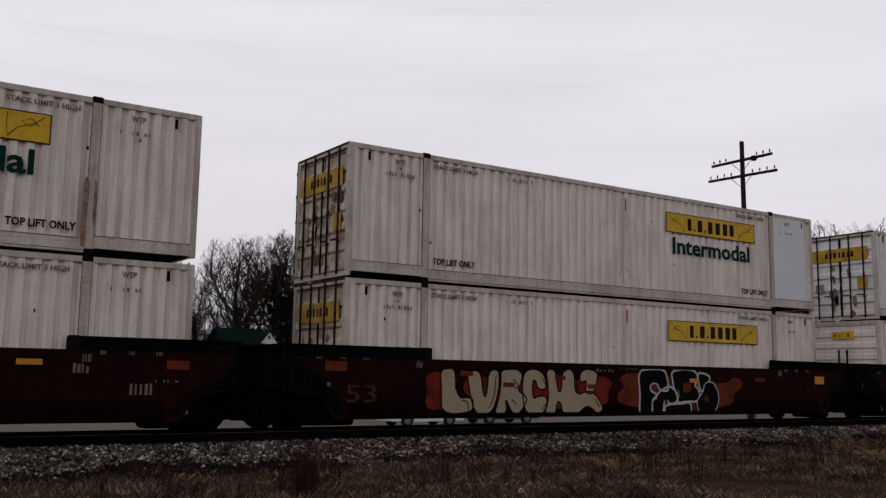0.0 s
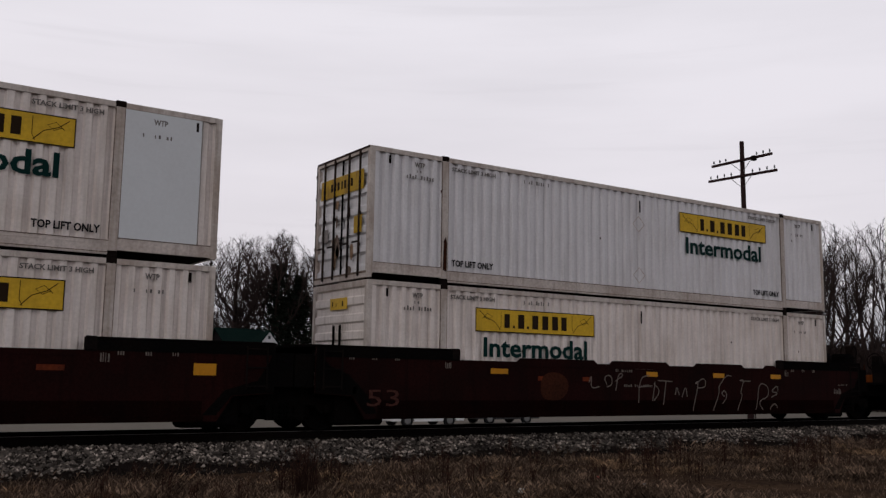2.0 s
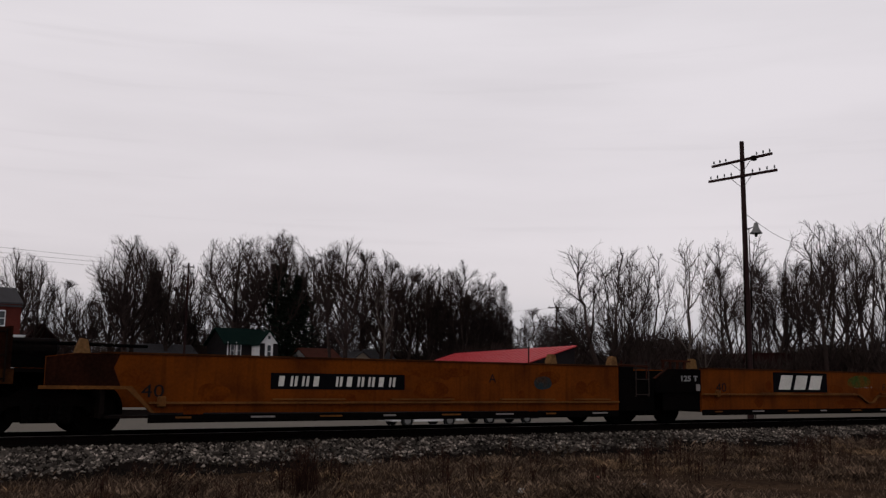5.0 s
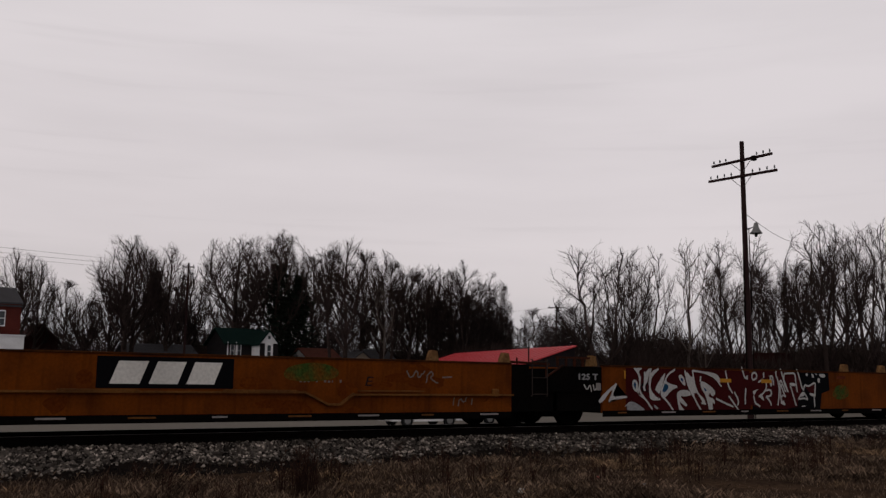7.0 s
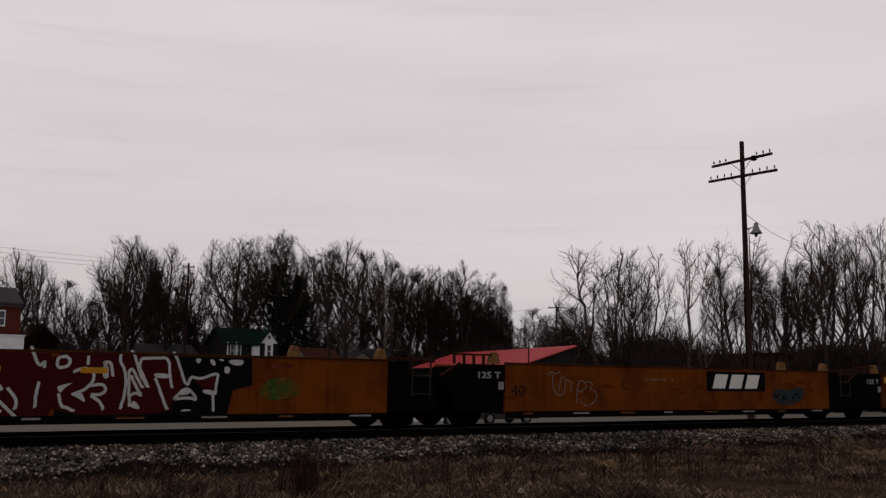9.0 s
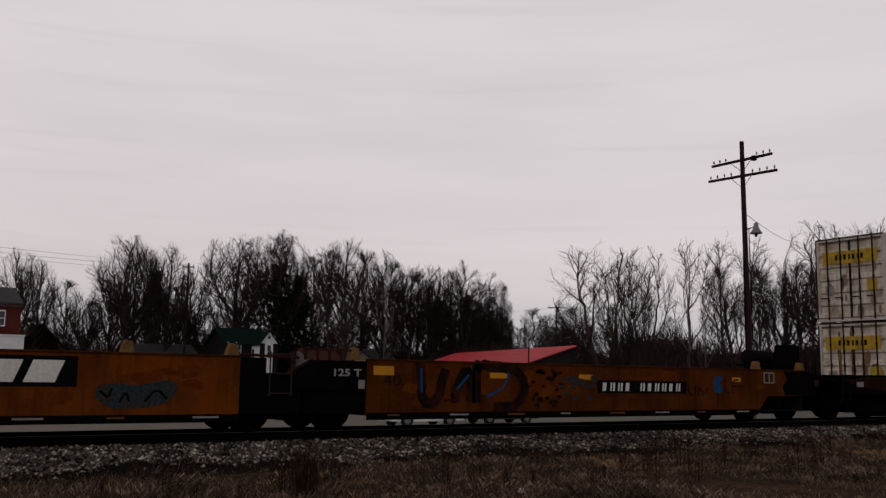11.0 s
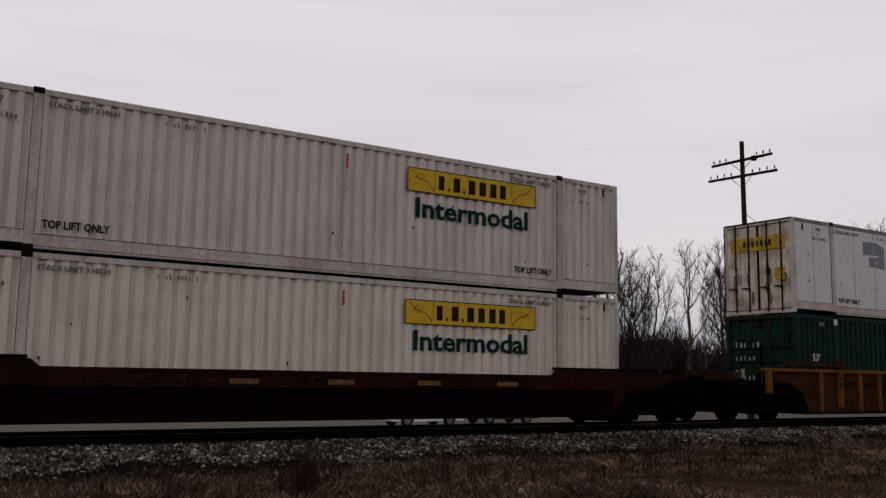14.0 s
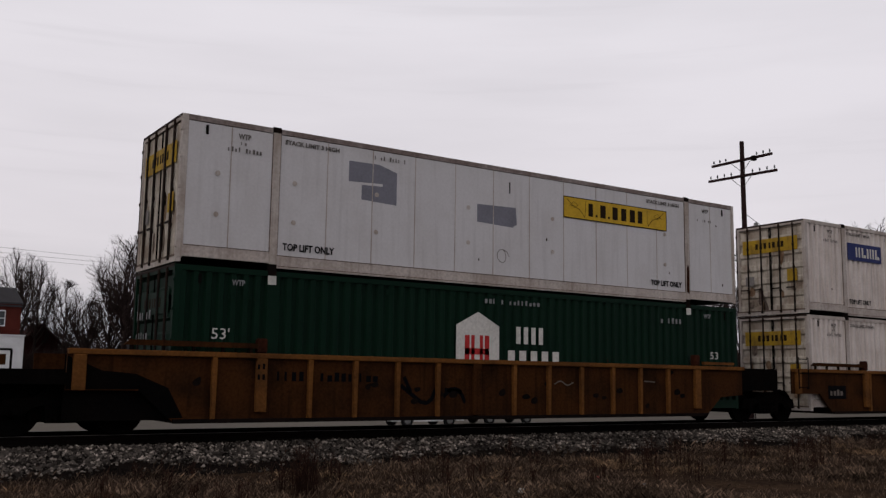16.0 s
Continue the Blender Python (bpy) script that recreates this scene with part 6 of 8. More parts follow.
def spray(w, name, outline, y, paint, label="", turns=2, at=(0, 0), scale=(1, 1)):
    pts = [(at[0] + x * scale[0], at[1] + z * scale[1]) for x, z in outline]
    return part(name, blob(rounded(pts, turns) if turns else pts, y - 0.001, thick=0.001), paint, w, label)


def smoothed(pts, turns=2):
    """Corner cutting of an open line."""
    for _ in range(turns if len(pts) > 2 else 0):
        out = [pts[0]]
        for (ax, az), (bx, bz) in zip(pts, pts[1:]):
            out += [(ax * 0.75 + bx * 0.25, az * 0.75 + bz * 0.25), (ax * 0.25 + bx * 0.75, az * 0.25 + bz * 0.75)]
        pts = out + [pts[-1]]
    return pts


def lines(w, name, strokes, width, y, paint, label="", wobble=0.0):
    bm = bmesh.new()
    for i, pts in enumerate(strokes):
        pts = smoothed(pts)
        stroke(pts, width, y, bm, wobble, i)
    return tagged(part(name, bm, paint, w, label), kind="stuff")


def brown_unit(s0, s1, label, left_high, right_high, bumps=(), left="joint", right="joint"):
    """One unit of the brown car between the truck centres s0 and s1."""
    w = wagon(s0, label, "brown articulated wagon units")
    a, b = s0 + 0.45, s1 - 0.45
    top, high = 1.41, 1.60
    out = [(a, 0.66), (a + 0.85, 0.60), (a + 1.15, 0.13), (b - 1.15, 0.13), (b - 0.85, 0.60), (b, 0.66), (b, high), (right_high, high), (right_high - 0.2, top)]
    for p, q in sorted(bumps, reverse=True):
        out += [(q, top), (q - 0.12, top + 0.085), (p + 0.12, top + 0.085), (p, top)]
    out += [(left_high + 0.2, top), (left_high, high), (a, high)]
    shell(w, out, CAR_BROWN, (a + 1.5, b - 1.5))
    part("bottom_sill", box(a + 1.42, b - 1.42, -SIDE - 0.02, -SIDE - 0.001, 0.13, 0.24), GRIME_SHADE, w)
    # Shade on the lower side is painted in with this dark band.
    part("lower_skirt", box(a + 1.45, b - 1.45, -SIDE - 0.006, -SIDE - 0.001, 0.245, 0.52), GRIME_SHADE, w, "lower side black with oily grime and painted-in shade")
    # Both ends lie in deep shade, painted here as black sheets.
    part("end_sheet", prism([(a, 0.67), (a + 0.86, 0.62), (a + 1.17, 0.245), (a + 1.44, 0.245), (a + 1.2, 0.62), (a + 0.75, 1.05), (a + 0.3, 1.22), (a, 1.55)], -SIDE - 0.006, -SIDE - 0.001), BLACK_IRON_SHADE, w, "end sheet painted black for shade")
    part("end_sheet", prism([(b, 0.67), (b, 1.5), (b - 0.15, 1.2), (b - 0.35, 0.9), (b - 1.0, 0.72), (b - 1.44, 0.245), (b - 1.17, 0.245), (b - 0.86, 0.62)], -SIDE - 0.006, -SIDE - 0.001), BLACK_IRON_SHADE, w, "end sheet painted black for shade")
    # Brake gear as solid black boxes, which also keep this space dark.
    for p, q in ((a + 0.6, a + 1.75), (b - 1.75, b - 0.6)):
        part("brake_gear", box(p, q, -1.25, -0.7, 0.0, 0.8, bevel=0.06), BLACK_IRON_SHADE, w, "black brake gear boxed out to fill the dark by the truck")
    part("top_chord", box(left_high + 0.25, right_high - 0.25, -SIDE - 0.014, -SIDE - 0.001, top - 0.10, top - 0.002), CAR_BROWN, w)
    for p, q in ((a, left_high), (right_high, b)):
        part("end_cap", box(p, q, -SIDE - 0.012, SIDE, high + 0.001, high + 0.05, bevel=0.01), BLACK_IRON_SHADE, w, "black raised end cap")
        part("cap_lip", box(p, q, -SIDE - 0.012, -SIDE - 0.001, high - 0.20, high - 0.001), BLACK_IRON_SHADE, w)
    for x in (left_high + 0.1, right_high - 0.1):
        part("corner_guide", box(x - 0.12, x + 0.1, -SIDE - 0.03, -SIDE + 0.12, top - 0.02, high + 0.06, bevel=0.03), STEEL_DARK, w)
    end_gear(w, a, s0 + 0.02, 1.45)
    end_gear(w, b, s1 - 0.02, 1.45)
    for x in (a + 0.15, b - 0.6):
        ladder(w, x, 0.75, 1.55, paint=STEEL_DARK)
    rows = []
    for i in range(3):
        rows += [(left_high - 2.6 + i * 0.55, 1.36, 3, 0.03, 0.12), (right_high + 0.35 + i * 0.5, 1.33, 3, 0.03, 0.12)]
    rows += [(left_high - 0.2, 1.22, 4, 0.03, 0.16), (right_high + 0.05, 1.2, 4, 0.03, 0.2), ((left_high + right_high) / 2 - 1.0, 1.22, 11, 0.045, 0.08)]
    small_marks(w, rows)
    return w


# brown three-unit car
u = brown_unit(-12.05, 7.45, "dark red-brown well wagon unit with yellow reflectors", -8.5, 4.0)
reflectors(u, ((2.97, 3.39),), 1.13, 0.10)
reflectors(u, ((5.55, 5.97),), 1.09, 0.16, SPRAY_ORANGE)
small_marks(u, ((4.9, 0.62, 5, 0.06, 0.22), (5.2, 0.85, 8, 0.05, 0.05), (3.9, 1.0, 4, 0.05, 0.2)))

u = brown_unit(7.45, 27.15, "dark red-brown well wagon unit covered with graffiti", 11.2, 23.3)
lettering("lettering", "53", 0.52, 9.25, 0.48, NEAR - 0.006, FADED, u, width=0.72)
reflectors(u, ((22.3, 22.76),), 1.04, 0.10, SPRAY_ORANGE)
reflectors(u, ((25.06, 25.5),), 0.99, 0.22)
reflectors(u, ((8.8, 9.3),), 1.12, 0.2, SPRAY_ORANGE)
small_marks(u, ((8.85, 0.80, 1, 0.12, 0.13), (17.1, 1.29, 10, 0.04, 0.07)))
GY = NEAR - 0.004
# red clouds behind
spray(u, "graffiti_cloud", [(11.2, 0.35), (11.3, 0.8), (11.2, 1.1), (11.75, 1.15), (12.1, 0.8), (11.7, 0.3)], GY, SPRAY_RED, "red spray cloud")
spray(u, "graffiti_cloud", [(12.2, 0.6), (12.3, 1.1), (13.2, 1.0), (14.2, 1.1), (15.4, 0.95), (16.3, 1.15), (16.85, 1.0), (16.6, 0.7), (16.7, 0.4), (15.2, 0.3), (13.4, 0.4)], GY, SPRAY_RED, "red spray cloud")
spray(u, "graffiti_cloud", [(17.0, 0.35), (16.95, 0.7), (17.25, 0.85), (16.95, 1.1), (17.6, 1.25), (20.7, 0.95), (21.2, 1.0), (21.35, 1.15), (21.7, 1.1), (21.75, 0.85), (21.35, 0.7), (21.4, 0.45), (20.9, 0.35), (20.3, 0.22)], GY, SPRAY_ORANGE, "orange-red spray cloud")
# five cream block forms with black edges
FORMS = []
FORMS.append([(11.61, 1.20), (12.05, 1.24), (12.05, 0.56), (12.45, 0.60), (12.51, 0.49), (12.49, 0.24), (11.65, 0.21), (11.65, 0.72)])
FORMS.append([(12.33, 1.17), (12.71, 1.20), (12.77, 0.73), (12.83, 0.56), (12.90, 0.73), (12.93, 1.20), (13.25, 1.23), (13.22, 0.73), (13.10, 0.34), (12.92, 0.20), (12.58, 0.20), (12.42, 0.62)])
FORMS.append([(13.28, 1.21), (13.76, 1.25), (13.90, 1.14), (13.91, 1.02), (13.83, 0.85), (13.78, 0.74), (14.02, 0.62), (14.05, 0.49), (13.82, 0.20), (13.63, 0.19), (13.40, 0.62), (13.48, 0.21), (13.08, 0.20), (13.22, 0.51), (13.29, 0.85)])
FORMS.append([(13.91, 0.85), (13.95, 1.14), (14.16, 1.26), (14.42, 1.23), (14.60, 1.09), (14.65, 0.78), (14.38, 0.76), (14.32, 0.97), (14.24, 0.99), (14.20, 0.74), (14.26, 0.54), (14.36, 0.62), (14.66, 0.62), (14.66, 0.39), (14.52, 0.18), (14.08, 0.19), (13.95, 0.39)])
FORMS.append([(14.63, 1.24), (14.94, 1.26), (14.98, 0.74), (15.12, 0.72), (15.13, 1.24), (15.53, 1.27), (15.52, 0.63), (15.97, 0.75), (16.19, 0.69), (16.50, 0.32), (16.28, 0.17), (16.05, 0.36), (15.84, 0.36), (15.63, 0.17), (15.13, 0.18), (15.10, 0.48), (14.96, 0.48), (14.93, 0.18), (14.56, 0.18), (14.69, 0.45), (14.71, 0.74)])
FORMS.append([(15.75, 1.21), (15.93, 1.29), (16.29, 1.22), (16.26, 0.97), (16.12, 0.66), (15.86, 0.70), (15.94, 1.02), (15.71, 0.92), (15.69, 1.11)])
for i, fm in enumerate(FORMS):
    spray(u, "graffiti_form", fm, GY - 0.004 - 0.0001 * i, SPRAY_CREAM, "cream spray-painted block form", turns=1)
    lines(u, "graffiti_edge", [fm + fm[:1]], 0.04, GY - 0.006, SPRAY_BLACK, "black spray outline")
lines(u, "graffiti_shading", [[(12.0, 1.12), (12.02, 0.75)], [(12.06, 1.1), (12.08, 0.7)], [(13.15, 1.1), (13.1, 0.6), (12.95, 0.35)], [(13.65, 1.0), (13.8, 0.85), (13.7, 0.78)], [(13.38, 1.03), (13.4, 1.0)],
                              [(13.6, 0.55), (13.75, 0.42)], [(14.5, 1.05), (14.6, 0.9)], [(14.5, 0.3), (14.65, 0.45)], [(15.1, 1.1), (15.12, 0.8)], [(15.6, 1.1), (15.6, 0.7)], [(16.2, 0.55), (16.35, 0.35)], [(12.2, 0.52), (12.35, 0.5), (12.38, 0.3)]],
      0.025, GY - 0.007, SPRAY_BLACK)
for a, z in ((12.16, 1.06), (13.35, 0.82), (14.9, 1.0), (15.95, 0.80)):
    part("graffiti_dash", blob([(a, z), (a + 0.34, z), (a + 0.34, z + 0.10), (a, z + 0.11)], GY - 0.007), SPRAY_ORANGE, u)
# dark bubble forms with white edges
BUBBLES = []
BUBBLES.append([(19.92, 1.25), (20.20, 1.23), (20.44, 1.14), (20.33, 0.98), (20.18, 0.93), (20.13, 0.76), (20.02, 0.75), (19.93, 1.03)])
BUBBLES.append([(17.67, 1.26), (18.19, 1.32), (18.59, 1.31), (18.72, 1.21), (18.78, 0.87), (18.78, 0.75), (18.45, 0.77), (18.36, 0.96), (18.10, 0.91), (18.14, 0.74), (18.34, 0.69), (18.34, 0.57), (18.17, 0.53), (18.18, 0.21), (18.08, 0.15), (17.76, 0.18), (17.71, 0.25), (17.75, 0.74)])
BUBBLES.append([(18.17, 0.53), (18.35, 0.63), (18.45, 0.75), (18.82, 0.89), (19.00, 0.81), (19.15, 0.63), (19.08, 0.45), (18.80, 0.41), (18.74, 0.53), (18.61, 0.48), (18.60, 0.27), (18.50, 0.15), (18.29, 0.15), (18.18, 0.21)])
BUBBLES.append([(18.88, 1.26), (19.36, 1.34), (19.74, 1.31), (19.89, 1.23), (19.93, 1.07), (19.77, 0.90), (19.93, 0.83), (20.01, 0.63), (19.90, 0.48), (19.60, 0.48), (19.37, 0.48), (19.15, 0.43), (19.12, 0.63), (18.97, 0.87), (18.95, 1.05)])
BUBBLES.append([(18.61, 0.39), (19.08, 0.43), (19.37, 0.43), (19.52, 0.48), (19.64, 0.41), (19.65, 0.23), (19.53, 0.15), (19.01, 0.15), (18.65, 0.17)])
BUBBLES.append([(20.36, 1.01), (20.60, 0.95), (20.77, 0.63), (20.63, 0.25), (20.41, 0.15), (20.06, 0.15), (19.91, 0.28), (19.87, 0.51), (20.02, 0.63), (20.15, 0.76), (20.18, 0.94)])
for i, fm in enumerate(BUBBLES):
    spray(u, "graffiti_form", fm, GY - 0.004 - 0.0004 * i, SPRAY_BLACK, "black spray-painted bubble form", turns=2)
    loop = rounded(fm, 1)
    lines(u, "graffiti_edge", [loop + loop[:1]], 0.05, GY - 0.0066 - 0.00005 * i, SPRAY_WHITE, "white spray outline")
spray(u, "graffiti_dot", [(18.13, 0.91), (18.36, 0.95), (18.36, 0.81), (18.16, 0.77)], GY - 0.0075, SPRAY_ORANGE, turns=1)
spray(u, "graffiti_dot", [(19.36, 0.97), (19.62, 0.98), (19.67, 0.75), (19.37, 0.70), (19.32, 0.85)], GY - 0.0075, SPRAY_ORANGE, turns=1)
spray(u, "graffiti_dot", [(20.15, 0.63), (20.34, 0.61), (20.34, 0.45), (20.18, 0.48)], GY - 0.0075, SPRAY_ORANGE, turns=1)
spray(u, "graffiti_dot", [(18.64, 0.53), (18.74, 0.55), (18.77, 0.45), (18.63, 0.41)], GY - 0.0075, SPRAY_ORANGE, turns=1)
lines(u, "graffiti_shine", [[(18.7, 1.25), (18.78, 1.1), (18.74, 0.95)], [(19.15, 0.8), (19.2, 0.6)], [(20.55, 0.9), (20.7, 0.75), (20.72, 0.6)], [(19.9, 0.75), (20.0, 0.68)]], 0.022, GY - 0.007, SPRAY_GREY)
part("graffiti_dash", blob([(19.6, 0.98), (19.98, 0.98), (19.98, 1.09), (19.6, 1.09)], GY - 0.007), REFLECT, u)

u = brown_unit(27.15, 46.85, "dark red-brown well wagon unit with thin pale scrawls", 30.95, 42.6,
               bumps=((32.8, 35.3), (35.75, 37.85), (38.85, 40.85), (41.75, 42.3)))
lettering("lettering", "53", 0.50, 28.75, 0.40, NEAR - 0.006, FADED, u, width=0.78)
reflectors(u, ((32.0, 32.5), (37.0, 37.4), (39.55, 40.0), (42.0, 42.45)), 1.12, 0.12)
reflectors(u, ((33.4, 33.7), (34.8, 35.1)), 0.98, 0.10, SPRAY_ORANGE)
spray(u, "rust_patch", [(33.45, 0.6), (33.5, 1.15), (34.1, 1.2), (34.4, 0.9), (34.2, 0.55), (33.8, 0.5)], GY, RUST, "round rust patch")
small_marks(u, ((36.2, 0.85, 14, 0.05, 0.07), (36.6, 1.30, 10, 0.045, 0.08), (28.45, 0.66, 1, 0.12, 0.15), (45.0, 0.7, 5, 0.05, 0.18), (45.2, 0.95, 8, 0.04, 0.05)))
SCRAWL = []
SCRAWL.append([(35.00, 0.95), (35.10, 1.15), (35.05, 0.80), (35.35, 0.85)])
SCRAWL.append([(35.60, 0.90), (35.50, 1.10), (35.75, 1.15), (35.80, 0.90), (35.60, 0.85)])
SCRAWL.append([(35.90, 0.75), (36.00, 1.20), (36.20, 1.15), (35.90, 1.00)])
SCRAWL.append([(36.70, 0.45), (36.75, 1.10), (37.10, 1.15)])
SCRAWL.append([(36.70, 0.85), (37.00, 0.88)])
SCRAWL.append([(37.20, 0.50), (37.30, 1.00)])
SCRAWL.append([(37.25, 0.50), (37.50, 0.75), (37.25, 0.95)])
SCRAWL.append([(37.60, 0.40), (37.70, 1.00)])
SCRAWL.append([(37.40, 1.02), (37.95, 1.00)])
SCRAWL.append([(38.05, 0.65), (38.10, 0.90), (38.20, 0.65)])
SCRAWL.append([(38.30, 0.60), (38.45, 0.90), (38.50, 0.60)])
SCRAWL.append([(38.70, 0.20), (39.00, 1.10), (38.75, 0.90), (39.20, 1.15), (39.25, 0.85), (38.90, 0.85)])
SCRAWL.append([(39.50, 0.20), (39.80, 0.75), (39.75, 0.90), (40.10, 1.20), (40.30, 1.18)])
SCRAWL.append([(40.00, 0.62), (39.85, 0.70), (40.00, 0.80), (40.10, 0.60), (39.90, 0.42)])
SCRAWL.append([(40.50, 0.20), (40.60, 0.40), (40.75, 0.65), (40.65, 0.75), (40.85, 1.10), (40.55, 1.05), (41.10, 1.05)])
SCRAWL.append([(41.25, 0.15), (41.40, 0.50), (41.45, 1.00), (41.85, 0.95), (41.90, 0.60), (41.40, 0.50), (41.65, 0.20)])
SCRAWL.append([(42.00, 0.60), (42.35, 0.72), (41.95, 0.75), (42.30, 0.95), (42.30, 0.78)])
SCRAWL.append([(41.90, 0.20), (42.00, 0.38), (42.20, 0.42), (42.25, 0.30)])
lines(u, "scrawl", SCRAWL, 0.028, GY, SPRAY_PALE, "thin pale scrawled lines", 0.006)
coupler(u, 47.35, 1)
hand_brake(u, 46.75, 2.02)
part("gear_stand", box(46.3, 46.7, -1.15, -0.5, 1.04, 1.95, bevel=0.08), BLACK_IRON_SHADE, u, "black brake gear stand")
reservoir(u, 44.9, 45.95, 1.80, -0.7)
for x in (46.2, 47.1):
    part("stanchion", tube((x, -1.2, 1.0), (x, -1.2, 1.62), 0.02, sides=6), RUST, u)
part("end_deck", box(46.4, 47.5, -1.3, 1.3, 0.98, 1.04), BLACK_IRON_SHADE, u)

# orange-yellow five-unit car
def yellow_unit(s0, s1, label, left_plate=True, right_plate=True, ledge=False, letter="", arch=0, paint=None):
    w = wagon(s0 - 1.45, label, "orange-yellow articulated wagon units")
    top, low = 1.35, 0.215
    if arch == -1:
        out = [(s0 - 0.9, 0.72), (s0 + 0.55, 0.72), (s0 + 0.95, 0.30), (s1, 0.27), (s1, top), (s0 - 0.4, top), (s0 - 0.9, 1.28)]
    elif arch == 1:
        out = [(s0, low), (s1 - 2.15, low), (s1 - 1.75, 0.62), (s1 + 0.45, 0.66), (s1 + 0.45, 1.30), (s1, top), (s0, top)]
    else:
        out = [(s0, low), (s1, low), (s1, top), (s0, top)]
    shell(w, out, paint or CAR_YELLOW, (s0 + 0.1, s1 - 0.1), z_floor=0.2)
    part("top_chord", box(s0, s1, -SIDE - 0.025, -SIDE + 0.08, top - 0.005, top + 0.035, bevel=0.008), CHORD_DARK, w, "dark top chord")
    a0, a1 = (s0 + 0.9, s1) if arch == -1 else (s0, s1 - 2.2) if arch == 1 else (s0, s1)
    part("bottom_sill", box(a0, a1, -SIDE - 0.02, -SIDE - 0.001, low - 0.10, low + 0.05), BLACK_IRON_SHADE, w)
    n = 8
    for i in range(n):
        x = a0 + 0.5 + (a1 - a0 - 1.4) * i / (n - 1)
        part("sill_plate", box(x, x + (0.5 if i % 3 else 0.3), -SIDE - 0.035, -SIDE - 0.021, low - 0.02, low + 0.015), LETTER_GREY if i % 2 else CHORD_YELLOW, w, "pale scuffed sill plate")
    for x in (s0 - 0.30, s1 - 0.16, s1 - 2.15):
        g = prism([(x - 0.13, top), (x + 0.13, top), (x + 0.10, top + 0.10), (x + 0.07, top + 0.24), (x - 0.04, top + 0.26), (x - 0.10, top + 0.12)], -SIDE - 0.02, -SIDE + 0.16)
        part("corner_guide", g, GUIDE_WORN, w, "worn tapered container guide")
    rng = random.Random(int(s0 * 3))
    for k in range(16):
        x, z, ww, hh = rng.uniform(s0 + 0.2, s1 - 0.8), rng.uniform(low + 0.06, top - 0.2), rng.uniform(0.15, 0.7), rng.uniform(0.06, 0.28)
        o_ = [(x + ww * math.cos(a) * rng.uniform(0.5, 1), min(top - 0.03, max(low + 0.03, z + hh * math.sin(a) * rng.uniform(0.5, 1)))) for a in (0, 0.7, 1.4, 2.2, 3.0, 3.7, 4.5, 5.5)]
        part("soot_stain", blob(rounded(o_, 2), NEAR + 0.0015 - 0.00004 * k, thick=0.0008), SOOT_YELLOW, w, "sooty stain on the side")
    if ledge:
        bm = box(s0, 74.5, -SIDE - 0.09, -SIDE - 0.001, 0.66, 0.70)
        prism([(74.5, 0.70), (74.5, 0.66), (75.0, 0.42), (75.3, 0.42), (75.6, 0.64), (75.6, 0.68), (75.28, 0.46), (75.02, 0.46)], -SIDE - 0.09, -SIDE - 0.001, bm)
        box(75.6, s1, -SIDE - 0.09, -SIDE - 0.001, 0.62, 0.66, bm)
        part("ledge", bm, CHORD_YELLOW, w, "worn yellow ledge with a dip")
        for p, q in ((69.8, 71.2), (72.8, 74.3), (75.7, 77.3)):
            part("ledge_strip", box(p, q, -SIDE - 0.10, -SIDE - 0.03, 0.705, 0.73), CHORD_YELLOW, w)
        for x in (s0 + 0.6, s1 - 0.5):
            part("bracket", box(x - 0.08, x + 0.08, -SIDE - 0.10, -SIDE, 0.60, 0.78, bevel=0.02), CHORD_YELLOW, w)
    if left_plate and arch != -1:
        part("end_frame", box(s0 - 1.45, s0, -0.55, 0.55, 0.62, 1.0, bevel=0.03), BLACK_IRON_SHADE, w)
        part("end_skirt", box(s0 - 1.4, s0 - 0.01, -SIDE + 0.06, -SIDE + 0.10, 0.26, 1.0), BLACK_IRON_SHADE, w)
        part("capacity_plate", prism([(s0 - 1.75, 0.72), (s0 - 0.01, 0.72), (s0 - 0.01, top - 0.02), (s0 - 1.25, top - 0.02), (s0 - 1.75, 1.06)], -SIDE + 0.01, -SIDE + 0.05), BLACK_IRON_SHADE, w, "black end plate with white lettering")
        part("plate_edge", prism([(s0 - 1.76, 1.06), (s0 - 1.26, top - 0.02), (s0 - 1.26, top + 0.02), (s0 - 1.80, 1.08)], -SIDE + 0.0, -SIDE + 0.06), RUST, w, "rusty sloped plate edge")
        lettering("lettering", "125 T", 0.20, s0 - 0.82, 1.02, -SIDE + 0.008, SPRAY_GREY, w, width=0.64, bold=0.006)
        part("reflector", box(s0 - 0.20, s0 - 0.05, -SIDE - 0.002, -SIDE + 0.008, 0.76, 0.94), LETTER_GREY, w)
        part("end_rail", box(s0 - 1.45, s0 - 0.25, -SIDE + 0.03, -SIDE + 0.09, top + 0.17, top + 0.215), RUST, w, "rusty rail over the open end")
        for k in range(5):
            x = s0 - 1.40 + 0.27 * k
            part("rail_post", box(x - 0.025, x + 0.025, -SIDE + 0.035, -SIDE + 0.085, top - 0.02, top + 0.17), RUST, w)
        part("end_crossbeam", box(s0 - 0.12, s0 - 0.02, -SIDE + 0.1, SIDE - 0.1, 0.6, top - 0.06), BLACK_IRON_SHADE, w)
        part("walkway", box(s0 - 1.45, s0 - 0.1, -SIDE + 0.1, -SIDE + 0.6, 1.0, 1.05), BLACK_IRON_SHADE, w, "black end walkway")
    if right_plate and arch != 1:
        part("end_frame", box(s1, s1 + 1.35, -0.55, 0.55, 0.62, 1.0, bevel=0.03), BLACK_IRON_SHADE, w)
